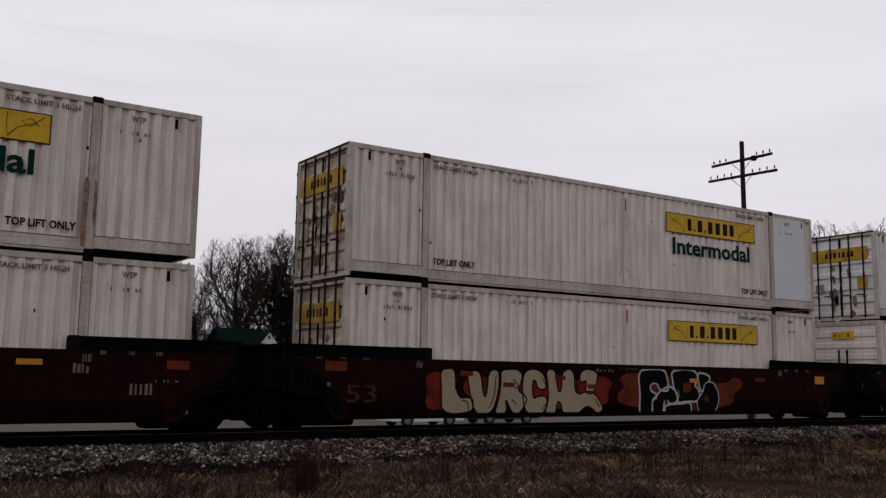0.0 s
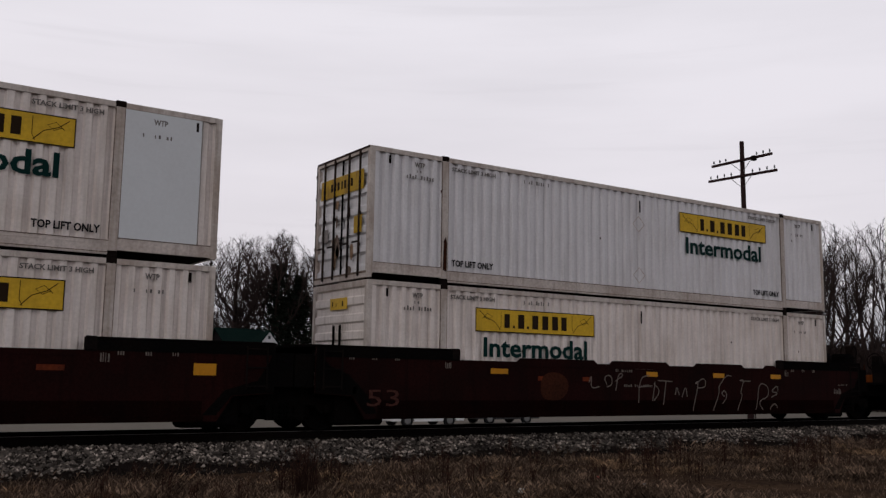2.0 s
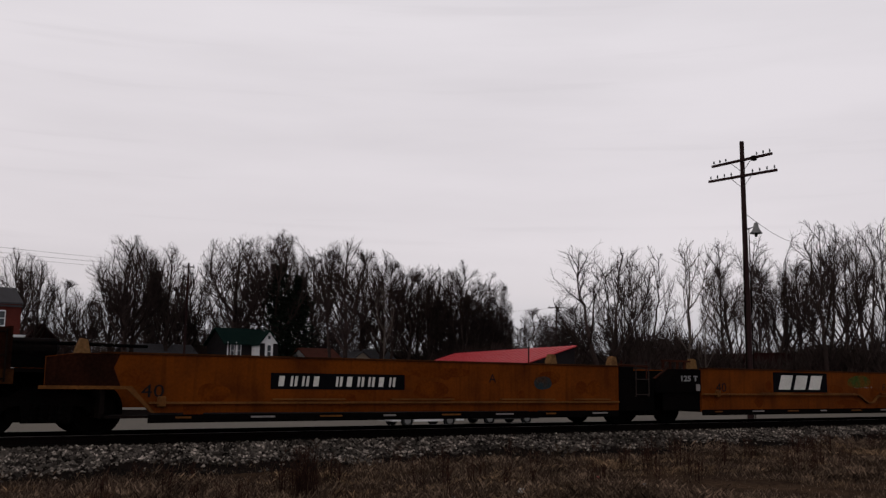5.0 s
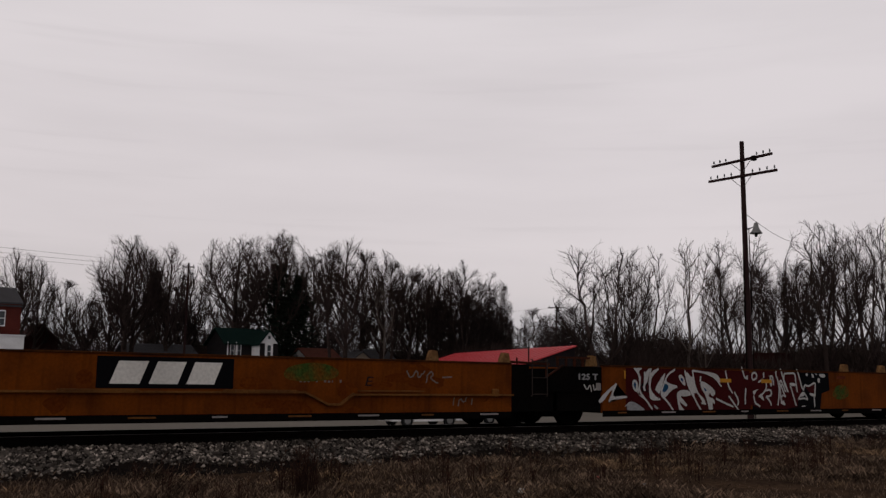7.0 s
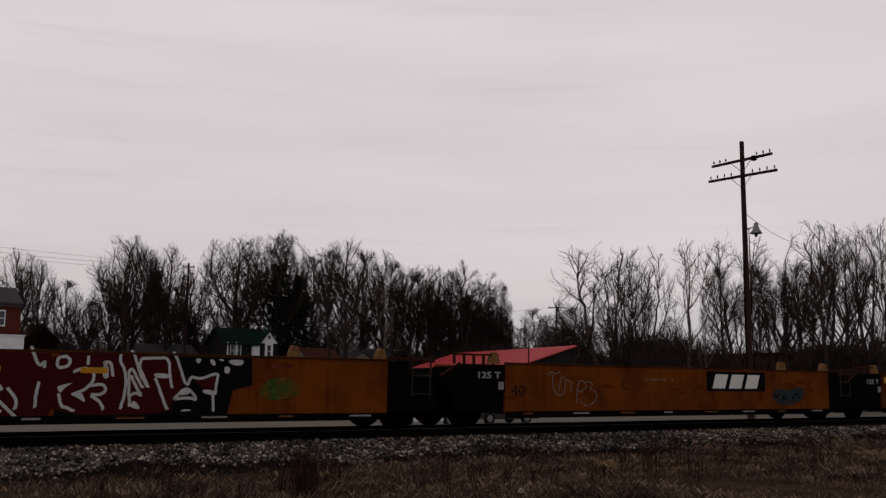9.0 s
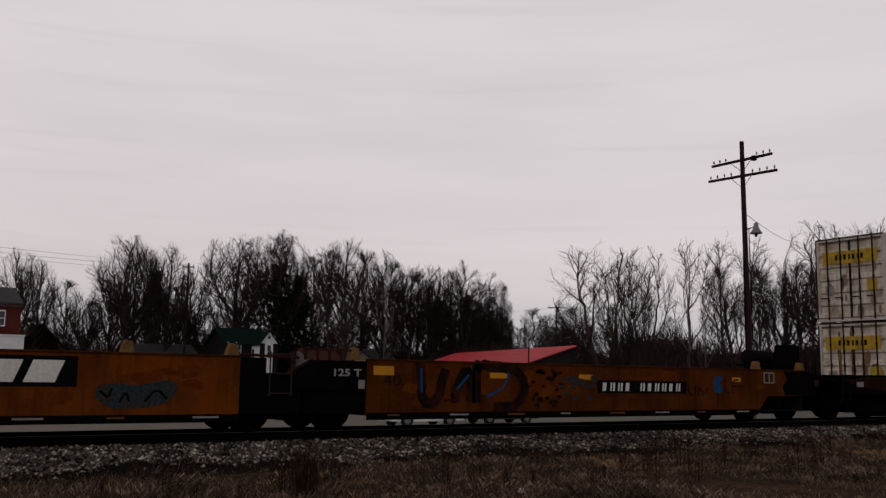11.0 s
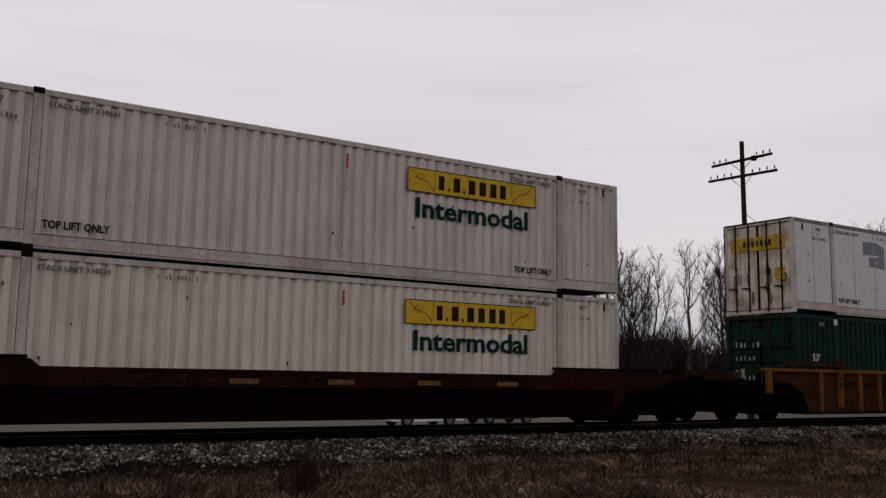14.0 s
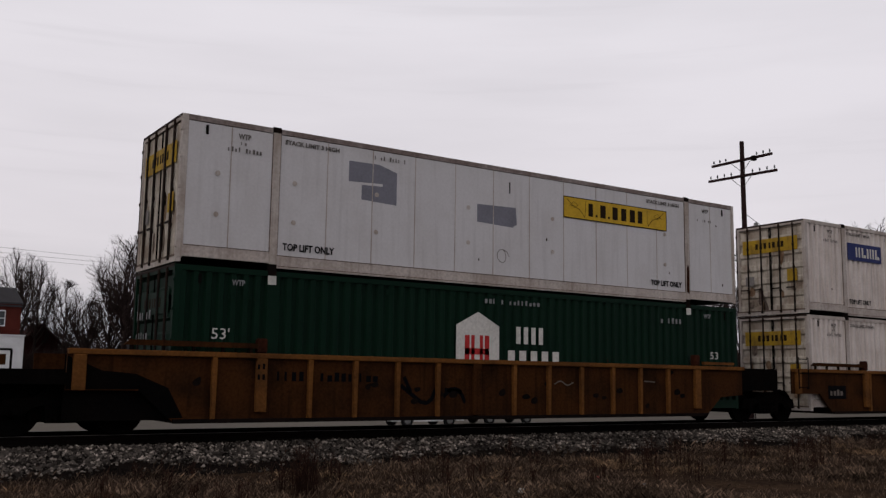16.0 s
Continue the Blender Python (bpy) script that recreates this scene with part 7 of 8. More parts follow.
        part("end_crossbeam", box(s1 + 0.02, s1 + 0.12, -SIDE + 0.1, SIDE - 0.1, 0.6, top - 0.02), BLACK_IRON_SHADE, w)
        part("end_panel", box(s1 + 0.02, s1 + 0.55, -SIDE + 0.03, -SIDE + 0.06, 0.26, top), BLACK_IRON_SHADE, w, "black end panel over the truck")
        part("end_panel", box(s1 + 0.55, s1 + 1.3, -SIDE + 0.05, -SIDE + 0.08, 0.26, 1.06), BLACK_IRON_SHADE, w, "black low end panel")
        part("far_end_panel", box(s1 + 0.2, s1 + 1.45, SIDE - 0.10, SIDE - 0.06, 0.4, 1.34), BLACK_IRON_SHADE, w)
        ladder(w, s1 + 0.62, 0.62, top + 0.12, 0.46, y=-SIDE - 0.0, paint=LADDER_GREY)
        part("end_bar", tube((s1 + 0.1, -1.25, top + 0.06), (s1 + 1.35, -1.25, top + 0.02), 0.03, sides=6), RUST, w)
        for x in (s1 + 0.35, s1 + 1.25):
            part("stanchion", tube((x, -1.25, 1.0), (x, -1.25, top + 0.16), 0.022, sides=6), RUST, w)
        part("walkway", box(s1, s1 + 1.3, -SIDE + 0.1, -SIDE + 0.6, 1.0, 1.05), BLACK_IRON_SHADE, w, "black end walkway")
    if letter:
        lettering("lettering", letter, 0.28, *{"E": (75.86, 0.82), "C": (101.75, 0.80), "A": (60.3, 0.92)}[letter], NEAR - 0.002, LETTER_BLACK, w, width=0.2, slant=0.2 if letter == "E" else 0)
    return w


def number_plate(w, x0, x1, z0, z1):
    """The black plate whose characters are plain bars."""
    pl = part("number_plate", box(x0, x1, NEAR - 0.004, NEAR, z0, z1), SPRAY_BLACK, w, "black plate with pale bars")
    n, u_ = 11, (x1 - x0) / 12.2
    bm = bmesh.new()
    za, zb = z0 + 0.06, z1 - 0.06
    for i in range(n):
        if i == 4:
            continue
        a, k, t = x0 + u_ * (0.6 + i), 0.66 * u_, 0.045
        pieces = ((a, a + 0.30 * k, za, zb), (a + 0.55 * k, a + 0.9 * k, za, zb)) if i % 3 else ((a, a + 0.7 * k, za, zb),)
        for p, q, r, s_ in pieces:
            box(p, q, NEAR - 0.008, NEAR - 0.005, r, s_, bm)
    bmesh.ops.transform(bm, matrix=Matrix(((1, 0, 0.12, -0.12 * z0), (0, 1, 0, 0), (0, 0, 1, 0), (0, 0, 0, 1))), verts=bm.verts[:])
    tagged(part("wordmark", bm, LETTER_WHITE, pl), kind="stuff")


def mark_panel(w, x0, x1, z0, z1, white_edge=False):
    """The black company panel with three plain white slabs."""
    pl = part("company_panel", box(x0, x1, NEAR - 0.004, NEAR, z0, z1), SPRAY_BLACK, w, "black company panel with white slab forms")
    W_, H_ = x1 - x0, z1 - z0
    bm = bmesh.new()
    for i in range(3):
        a = x0 + W_ * (0.09 + 0.275 * i)
        b = a + W_ * 0.30
        za, zb = z0 + H_ * 0.14, z1 - H_ * 0.14
        sl = W_ * 0.06
        bm = prism([(a, za), (b - W_ * 0.09, za), (b - W_ * 0.09 + sl, zb), (a + sl, zb)], NEAR - 0.008, NEAR - 0.005)
        part("slab_mark", bm, LETTER_WHITE, pl, "plain white slanted slab")


y1_ = yellow_unit(51.7, 64.35, "orange-yellow well wagon end unit over its truck", arch=-1, letter="A")
lettering("lettering", "40", 0.34, 52.45, 0.58, NEAR, LETTER_BLACK, y1_, width=0.42)
number_plate(y1_, 54.97, 58.05, 0.74, 1.06)
spray(y1_, "spray_patch", [(61.65, 0.75), (61.6, 1.05), (62.1, 1.1), (62.2, 0.8)], GY, SPRAY_SLATE, "faded blue-grey spray patch")
part("ledge", box(52.6, 64.3, -SIDE - 0.09, -SIDE - 0.001, 0.46, 0.50), CHORD_YELLOW, y1_)
for p, q in ((55.0, 56.6), (57.7, 59.3), (60.6, 62.2), (62.8, 64.0)):
    part("ledge_strip", box(p, q, -SIDE - 0.10, -SIDE - 0.03, 0.53, 0.56), CHORD_YELLOW, y1_)
part("bracket", box(52.75, 52.9, -SIDE - 0.10, -SIDE, 0.40, 0.60, bevel=0.02), CHORD_YELLOW, y1_)
part("end_frame", box(48.3, 51.0, -0.55, 0.55, 0.62, 1.02, bevel=0.03), BLACK_IRON_SHADE, y1_)
part("end_deck", box(48.2, 51.4, -1.35, 1.35, 1.0, 1.07), BLACK_IRON_SHADE, y1_)
part("arch_rim", prism([(50.7, 0.72), (52.2, 0.72), (52.65, 0.30), (52.72, 0.30), (52.28, 0.78), (50.7, 0.78)], -SIDE - 0.03, -SIDE - 0.001), CHORD_YELLOW, y1_, "worn rim over the truck")
part("end_sheet", prism([(50.8, 0.735), (52.1, 0.735), (51.95, 1.1), (52.05, 1.345), (51.3, 1.345), (50.8, 1.27)], -SIDE - 0.006, -SIDE - 0.001), CAR_BROWN2, y1_, "rusty brown end sheet")
hand_brake(y1_, 48.35, 1.74, -0.8)
part("brake_cylinder", box(48.6, 49.3, -1.1, -0.5, 1.07, 1.70, bevel=0.05), STEEL_DARK, y1_, "dark brake box on the end deck")
part("end_ladder_panel", prism([(49.55, 0.95), (50.25, 0.95), (50.25, 1.78), (49.55, 1.70)], -SIDE + 0.02, -SIDE + 0.07), CAR_BROWN2, y1_)
ladder(y1_, 49.65, 0.85, 1.72, 0.5, y=-SIDE - 0.02)
part("end_plate", prism([(49.6, 0.80), (50.3, 0.80), (50.3, 1.05), (49.6, 1.05)], -SIDE - 0.004, -SIDE + 0.02), CAR_YELLOW2, y1_)
reservoir(y1_, 50.3, 51.2, 1.45, -0.5)
coupler(y1_, 48.6, -1)
part("end_bar", tube((50.2, -1.25, 1.52), (52.6, -1.25, 1.50), 0.03, sides=6), BLACK_IRON_SHADE, y1_)

y2_ = yellow_unit(67.42, 79.75, "orange-yellow well wagon unit with a black company panel", ledge=True, letter="E")
lettering("lettering", "40", 0.36, 68.0, 0.74, NEAR, LETTER_BLACK, y2_, width=0.42)
mark_panel(y2_, 70.45, 73.0, 0.74, 1.31)
spray(y2_, "spray_patch", [(74.0, 0.95), (74.1, 1.2), (74.8, 1.3), (75.3, 1.15), (75.2, 0.95), (74.5, 0.88)], GY, SPRAY_GREEN, "green spray patch")
small_marks(y2_, ((74.3, 0.88, 12, 0.06, 0.06),))
lines(y2_, "scrawl", [[(76.9, 1.15), (77.0, 0.95), (77.15, 1.2), (77.2, 0.95), (77.35, 1.15)], [(77.4, 0.9), (77.45, 1.15), (77.6, 1.1), (77.5, 1.0), (77.7, 0.9)], [(77.8, 1.0), (78.1, 1.05)]], 0.03, GY, SPRAY_PALE, "pale scrawl", 0.02)
lines(y2_, "scrawl", [[(78.1, 0.4), (78.15, 0.6)], [(78.25, 0.4), (78.3, 0.6), (78.4, 0.45), (78.5, 0.6)], [(78.6, 0.4), (78.65, 0.58)]], 0.03, GY - 0.001, SPRAY_PALE, "", 0.02)

y3_ = yellow_unit(82.6, 94.95, "well wagon unit covered with maroon and white graffiti")
lettering("lettering", "40", 0.36, 83.85, 0.72, GY - 0.004, SPRAY_BLACK, y3_, width=0.42)
spray(y3_, "graffiti_ground", [(83.4, 0.23), (83.4, 1.33), (88.2, 1.33), (88.35, 0.8), (88.2, 0.23)], GY, SPRAY_MAROON, "maroon sprayed ground", turns=0)
spray(y3_, "graffiti_ground", [(88.3, 0.23), (88.35, 1.33), (91.89, 1.33), (91.91, 0.81), (91.52, 0.72), (91.41, 0.23)], GY, SPRAY_BLACK, "black sprayed ground", turns=0)
PAINTS = {"white": SPRAY_WHITE, "grey": SPRAY_GREY, "blue": SPRAY_BLUE, "maroon": SPRAY_MAROON, "black": SPRAY_BLACK}
LIFT = {"maroon": 0.002, "black": 0.0025, "grey": 0.003, "white": 0.004, "blue": 0.006}
LAID = [0]


def form(paint_, *pts):
    """One sprayed form on the third yellow unit."""
    LAID[0] += 1
    spray(y3_, "graffiti_form", list(pts), GY - LIFT[paint_] - 0.00002 * LAID[0], PAINTS[paint_], paint_ + " sprayed graffiti form", turns=1)


def outline(*pts, width=0.052):
    """One white sprayed line on the third yellow unit."""
    LAID[0] += 1
    lines(y3_, "graffiti_outline", [list(pts)], width, GY - 0.0075 - 0.00002 * LAID[0], SPRAY_WHITE, "white spray outline", 0.006)


form("white", (82.42, 0.52), (83.06, 0.96), (83.06, 0.91), (82.79, 0.45), (82.83, 0.47), (82.84, 0.55), (83.46, 0.60), (83.41, 0.64), (82.90, 0.60), (82.94, 0.83), (82.55, 0.42))
form("white", (83.70, 1.33), (84.03, 1.34), (83.84, 1.25), (83.91, 1.08), (83.90, 0.87), (83.84, 0.67), (83.79, 0.71), (83.87, 0.91), (83.86, 1.13))
form("white", (83.62, 0.90), (83.64, 1.02), (83.74, 1.04), (83.82, 0.97), (83.83, 0.81), (83.78, 0.71), (83.67, 0.77))
form("white", (84.00, 0.86), (84.07, 0.78), (84.21, 1.11), (84.28, 1.34), (84.20, 1.31), (84.12, 1.24), (84.06, 1.11), (84.06, 0.93), (84.11, 0.88))
form("white", (84.25, 0.74), (84.22, 1.05), (84.35, 1.28), (84.57, 1.33), (84.38, 1.18), (84.29, 1.01), (84.28, 0.78), (84.43, 0.64), (84.60, 0.55), (84.30, 0.52))
form("white", (84.42, 0.81), (84.79, 1.22), (84.83, 1.19), (84.61, 0.66), (84.51, 0.73))
form("white", (84.83, 1.08), (84.91, 0.96), (85.37, 0.88), (85.02, 0.77), (84.79, 0.55), (84.61, 0.66), (84.74, 0.92))
form("white", (85.32, 1.16), (85.43, 1.20), (85.56, 1.07), (85.59, 0.90), (85.52, 0.90), (85.37, 1.03))
form("white", (85.25, 0.56), (85.26, 0.72), (85.42, 0.79), (85.71, 0.78), (85.82, 0.66), (85.68, 0.63), (85.50, 0.61), (85.35, 0.64), (85.62, 0.43), (85.64, 0.35), (85.47, 0.40), (85.36, 0.49), (85.38, 0.38), (85.59, 0.21), (85.34, 0.21))
form("white", (85.59, 1.31), (85.66, 1.04), (85.65, 0.92), (85.78, 0.72), (86.16, 0.26), (85.86, 0.69), (86.05, 0.72), (86.24, 0.52), (86.17, 0.42), (86.36, 0.40), (86.32, 0.56), (85.99, 0.74), (85.96, 0.90), (85.88, 1.32), (85.85, 1.32), (85.88, 1.08))
form("white", (86.16, 1.03), (86.19, 0.83), (86.35, 0.67), (86.44, 0.45), (86.49, 0.24), (86.64, 0.23), (86.63, 0.49), (86.75, 0.38), (86.70, 0.56), (86.47, 0.61), (86.54, 0.73), (86.62, 0.61), (86.76, 0.67), (86.73, 0.80), (86.37, 1.00))
form("white", (85.90, 1.30), (86.52, 1.23), (86.96, 0.95), (86.95, 1.16), (86.67, 1.27))
form("white", (83.81, 0.67), (83.94, 0.64), (84.08, 0.55), (84.26, 0.40), (84.33, 0.29), (84.15, 0.49), (83.95, 0.59))
form("white", (83.32, 0.34), (83.47, 0.45), (83.56, 0.49), (83.44, 0.39))
form("grey", (83.44, 0.45), (83.63, 0.50), (83.96, 0.35), (84.10, 0.25), (83.42, 0.24))
form("grey", (84.39, 0.42), (84.56, 0.32), (84.53, 0.28), (84.41, 0.32))
form("grey", (84.83, 0.55), (85.09, 0.28), (85.14, 0.21), (84.97, 0.45))
form("blue", (83.65, 0.92), (83.73, 0.99), (83.76, 0.91), (83.74, 0.77))
form("blue", (84.67, 0.78), (84.80, 0.97), (84.98, 0.87), (84.78, 0.70))
form("blue", (85.38, 1.07), (85.45, 1.12), (85.52, 1.02), (85.46, 1.00))
form("blue", (86.27, 0.87), (86.42, 0.80), (86.37, 0.73))
outline((83.70, 1.33), (83.88, 1.16), (83.91, 1.04), (83.85, 0.74), (84.08, 0.55), (84.33, 0.29))
outline((84.30, 1.33), (84.23, 1.05), (84.24, 0.74), (84.28, 0.52), (84.62, 0.55))
outline((85.57, 1.29), (85.66, 0.93), (85.82, 0.69), (86.16, 0.26))
outline((85.19, 1.32), (84.93, 1.19), (84.83, 1.06), (84.61, 0.66), (84.86, 0.52), (85.14, 0.21))
outline((85.87, 1.30), (85.90, 1.08), (85.99, 0.76), (86.36, 0.40))
outline((83.06, 0.93), (82.82, 0.49))
outline((83.43, 0.60), (82.84, 0.55))
outline((85.31, 0.72), (85.27, 0.56), (85.37, 0.21))
outline((86.18, 1.15), (86.16, 1.01))
outline((84.57, 1.33), (84.31, 1.14), (84.22, 0.95))
outline((84.07, 1.24), (84.06, 0.91), (84.01, 0.84), (84.08, 0.76))
outline((87.19, 1.32), (87.28, 0.92), (87.46, 0.70))
outline((86.78, 0.56), (87.10, 0.45), (87.47, 0.34))
outline((87.30, 0.63), (87.72, 0.23))
outline((87.54, 0.74), (87.71, 0.52), (87.67, 0.37))
outline((85.87, 1.30), (86.36, 1.26), (86.80, 1.10), (87.01, 0.88))
form("maroon", (88.17, 1.40), (90.26, 1.32), (90.39, 1.24), (90.59, 0.80), (90.37, 0.55), (90.32, 0.26), (88.17, 0.28), (88.06, 0.80))
form("maroon", (90.69, 0.95), (90.82, 0.89), (91.21, 1.02), (91.16, 0.72), (90.90, 0.74))
form("white", (88.33, 0.77), (88.61, 0.84), (88.46, 0.75), (88.39, 0.64), (88.34, 0.71))
form("white", (88.58, 0.62), (88.73, 0.69), (88.84, 0.47), (88.66, 0.58))
form("white", (89.59, 0.45), (89.66, 0.54), (89.80, 0.36), (89.62, 0.39))
form("white", (89.98, 1.02), (90.26, 1.01), (90.28, 0.92), (90.03, 0.93))
form("white", (90.89, 0.72), (91.14, 0.72), (91.17, 0.62), (90.97, 0.64))
form("white", (90.45, 0.61), (90.62, 0.76), (90.71, 0.64))
form("white", (90.74, 1.30), (90.89, 1.30), (90.82, 1.19))
form("white", (91.03, 1.29), (91.13, 1.29), (91.16, 1.17), (91.07, 1.19))
form("white", (91.19, 1.30), (91.32, 1.30), (91.30, 1.25))
form("white", (91.40, 1.29), (91.72, 1.30), (91.70, 1.20), (91.58, 1.18), (91.45, 1.21))
form("white", (91.33, 1.17), (91.45, 1.15), (91.43, 1.02), (91.33, 1.04))
form("white", (90.47, 0.32), (90.63, 0.37), (90.74, 0.34), (90.64, 0.33))
outline((87.87, 1.44), (87.95, 1.23), (88.02, 1.09), (88.11, 1.21), (88.10, 1.08))
outline((88.34, 1.27), (88.46, 1.29), (88.53, 1.20), (88.47, 1.10), (88.32, 1.08), (88.30, 1.18), (88.34, 1.27))
outline((88.03, 0.84), (87.99, 0.61), (87.99, 0.40))
outline((88.36, 0.64), (88.41, 0.42), (88.51, 0.40), (88.63, 0.34))
outline((88.58, 1.02), (88.77, 1.10), (88.92, 1.04), (88.94, 0.86), (88.79, 0.71), (88.58, 0.62))
outline((88.85, 0.78), (89.13, 0.82), (89.15, 0.64), (88.90, 0.62))
outline((88.90, 0.61), (89.08, 0.49), (89.12, 0.36))
outline((89.09, 1.19), (89.20, 1.21), (89.23, 1.11), (89.26, 0.94))
outline((89.12, 1.16), (89.09, 1.06), (89.11, 0.94), (89.16, 0.92), (89.16, 1.06), (89.12, 1.16))
outline((88.82, 1.30), (88.82, 1.15))
outline((89.39, 1.37), (89.36, 1.24), (89.46, 1.07), (89.50, 0.86), (89.48, 0.61), (89.42, 0.37))
outline((89.57, 1.42), (89.64, 1.30), (89.71, 1.07), (89.79, 0.90), (89.90, 0.76))
outline((89.54, 1.05), (89.59, 1.10), (89.66, 0.97), (89.80, 0.74))
outline((89.54, 1.05), (89.55, 0.71), (89.58, 0.41))
outline((89.58, 0.61), (89.68, 0.67), (89.81, 0.58), (89.67, 0.77), (89.58, 0.97))
outline((89.75, 1.28), (90.00, 1.29), (90.26, 1.30), (90.28, 0.98), (90.34, 0.75))
outline((89.75, 1.27), (89.71, 1.12), (89.82, 0.92), (89.90, 0.75))
outline((90.02, 0.93), (90.11, 0.72), (90.21, 0.46), (90.27, 0.36))
outline((90.34, 1.41), (90.43, 1.24), (90.52, 0.98), (90.59, 0.82))
outline((90.62, 0.79), (90.69, 0.98), (90.82, 0.91), (91.04, 0.98), (91.22, 1.04), (91.19, 0.88), (91.17, 0.62))
outline((90.37, 0.54), (90.62, 0.80), (90.84, 0.51), (90.73, 0.57), (90.37, 0.55))
outline((91.12, 0.62), (91.15, 0.32))
reflectors(y3_, ((83.35, 83.9),), 1.06, 0.2)
for a in (86.95, 88.70):
    part("reflector", box(a, a + 0.46, GY - 0.016, GY - 0.012, 1.0, 1.10), REFLECT, y3_, "yellow reflector strip")
spray(y3_, "spray_patch", [(92.0, 0.6), (92.2, 0.95), (92.7, 1.0), (93.0, 0.7), (92.5, 0.5)], GY, SPRAY_GREEN, "green spray patch")
reflectors(y3_, ((92.3, 92.75),), 1.15, 0.1, SPRAY_ORANGE)
lines(y3_, "scrawl", [[(82.0, 0.9), (82.1, 0.75), (82.2, 0.92), (82.25, 0.72)], [(82.3, 0.9), (82.35, 0.72), (82.45, 0.9)]], 0.03, -SIDE + 0.007, SPRAY_WHITE)

y4_ = yellow_unit(98.1, 110.4, "orange-yellow well wagon unit with pale scrawls", letter="C")
lettering("lettering", "40", 0.36, 98.25, 0.62, NEAR, LETTER_BLACK, y4_, width=0.42)
mark_panel(y4_, 104.95, 107.4, 0.76, 1.29)
lines(y4_, "scrawl", [[(99.35, 1.12), (99.45, 1.2), (99.6, 1.12), (99.75, 1.2)], [(99.5, 1.1), (99.55, 0.72), (99.75, 0.62), (99.9, 0.7), (99.92, 1.05), (99.75, 1.08), (99.72, 0.75)], [(99.95, 1.0), (100.1, 0.98), (100.08, 0.72)],
                      [(100.28, 0.45), (100.3, 0.98), (100.5, 1.0), (100.62, 0.85), (100.45, 0.72), (100.3, 0.75)], [(100.6, 0.98), (100.85, 0.9), (100.65, 0.82), (100.95, 0.72), (100.9, 0.5), (100.6, 0.36), (100.4, 0.5)]], 0.026, GY, SPRAY_PALE, "pale scrawl", 0.012)
spray(y4_, "spray_patch", [(107.7, 0.62), (107.75, 0.80), (108.1, 0.84), (108.4, 0.78), (108.8, 0.86), (109.15, 0.92), (109.2, 0.62), (108.9, 0.42), (108.3, 0.36), (107.9, 0.40)], GY, SPRAY_SLATE, "dull slate-blue spray patch")
lines(y4_, "scrawl", [[(107.8, 0.70), (107.95, 0.55), (108.0, 0.74)], [(108.15, 0.48), (108.25, 0.70), (108.32, 0.5)], [(108.6, 0.5), (108.8, 0.75), (109.0, 0.55)]], 0.045, GY - 0.003, SPRAY_BLACK)
small_marks(y4_, ((102.6, 1.02, 12, 0.06, 0.06),))

y5_ = yellow_unit(113.2, 128.0, "orange-yellow well wagon end unit with dark and blue graffiti", arch=1, paint=CAR_YELLOW_DULL)
lettering("lettering", "40", 0.36, 113.6, 0.82, NEAR, LETTER_BLACK, y5_, width=0.42)
number_plate(y5_, 119.7, 122.9, 0.69, 1.01)
reflectors(y5_, ((113.35, 113.85),), 1.05, 0.19)
reflectors(y5_, ((116.4, 116.9), (119.1, 119.55), (124.75, 125.1)), 1.02, 0.12)
lines(y5_, "graffiti_stroke", [[(114.5, 1.35), (114.55, 0.7), (114.6, 0.42), (115.0, 0.5), (115.15, 1.2)], [(115.4, 0.55), (115.5, 0.9), (115.8, 1.25), (115.9, 0.85), (115.85, 0.5)], [(116.0, 1.3), (116.05, 0.5)], [(116.0, 1.3), (116.7, 1.30), (117.3, 1.15), (117.45, 0.75), (117.2, 0.4), (116.5, 0.35)]], 0.24, GY, SPRAY_FADED, "thick faded black sprayed strokes", 0.03)
lines(y5_, "graffiti_stroke", [[(114.52, 1.2), (114.56, 0.7)], [(115.5, 0.75), (115.8, 1.1)], [(116.3, 0.6), (116.8, 0.8), (116.95, 1.15)]], 0.06, GY - 0.003, SPRAY_BLUE, "blue sprayed strokes", 0.02)
lines(y5_, "graffiti_stroke", [[(117.2, 1.05), (117.3, 0.75), (117.0, 0.42)], [(114.65, 0.46), (114.95, 0.5)], [(115.1, 0.5), (115.6, 0.55)]], 0.05, GY - 0.003, SPRAY_MAROON, "purple-red sprayed strokes", 0.02)
rng5 = random.Random(5)
for i in range(26):
    x, z = rng5.uniform(117.6, 118.5), rng5.uniform(0.3, 1.18)
    spray(y5_, "spray_dab", [(x, z), (x + rng5.uniform(0.08, 0.22), z + 0.02), (x + 0.12, z + rng5.uniform(0.06, 0.14)), (x - 0.02, z + 0.08)], GY, SPRAY_FADED, turns=1)
for i in range(22):
    x, z = rng5.uniform(118.5, 119.5), rng5.uniform(0.42, 1.05)
    spray(y5_, "spray_dab", [(x, z), (x + rng5.uniform(0.1, 0.25), z + 0.02), (x + 0.14, z + rng5.uniform(0.08, 0.16)), (x - 0.02, z + 0.08)], GY - 0.0005 * i, SPRAY_SLATE, turns=1)
lines(y5_, "scrawl", [[(123.0, 0.95), (122.95, 0.7), (123.15, 0.65)], [(123.25, 0.9), (123.25, 0.65)], [(123.35, 0.65), (123.4, 0.9), (123.55, 0.65)], [(123.65, 0.7), (123.75, 0.85)]], 0.035, GY, SPRAY_BLACK)
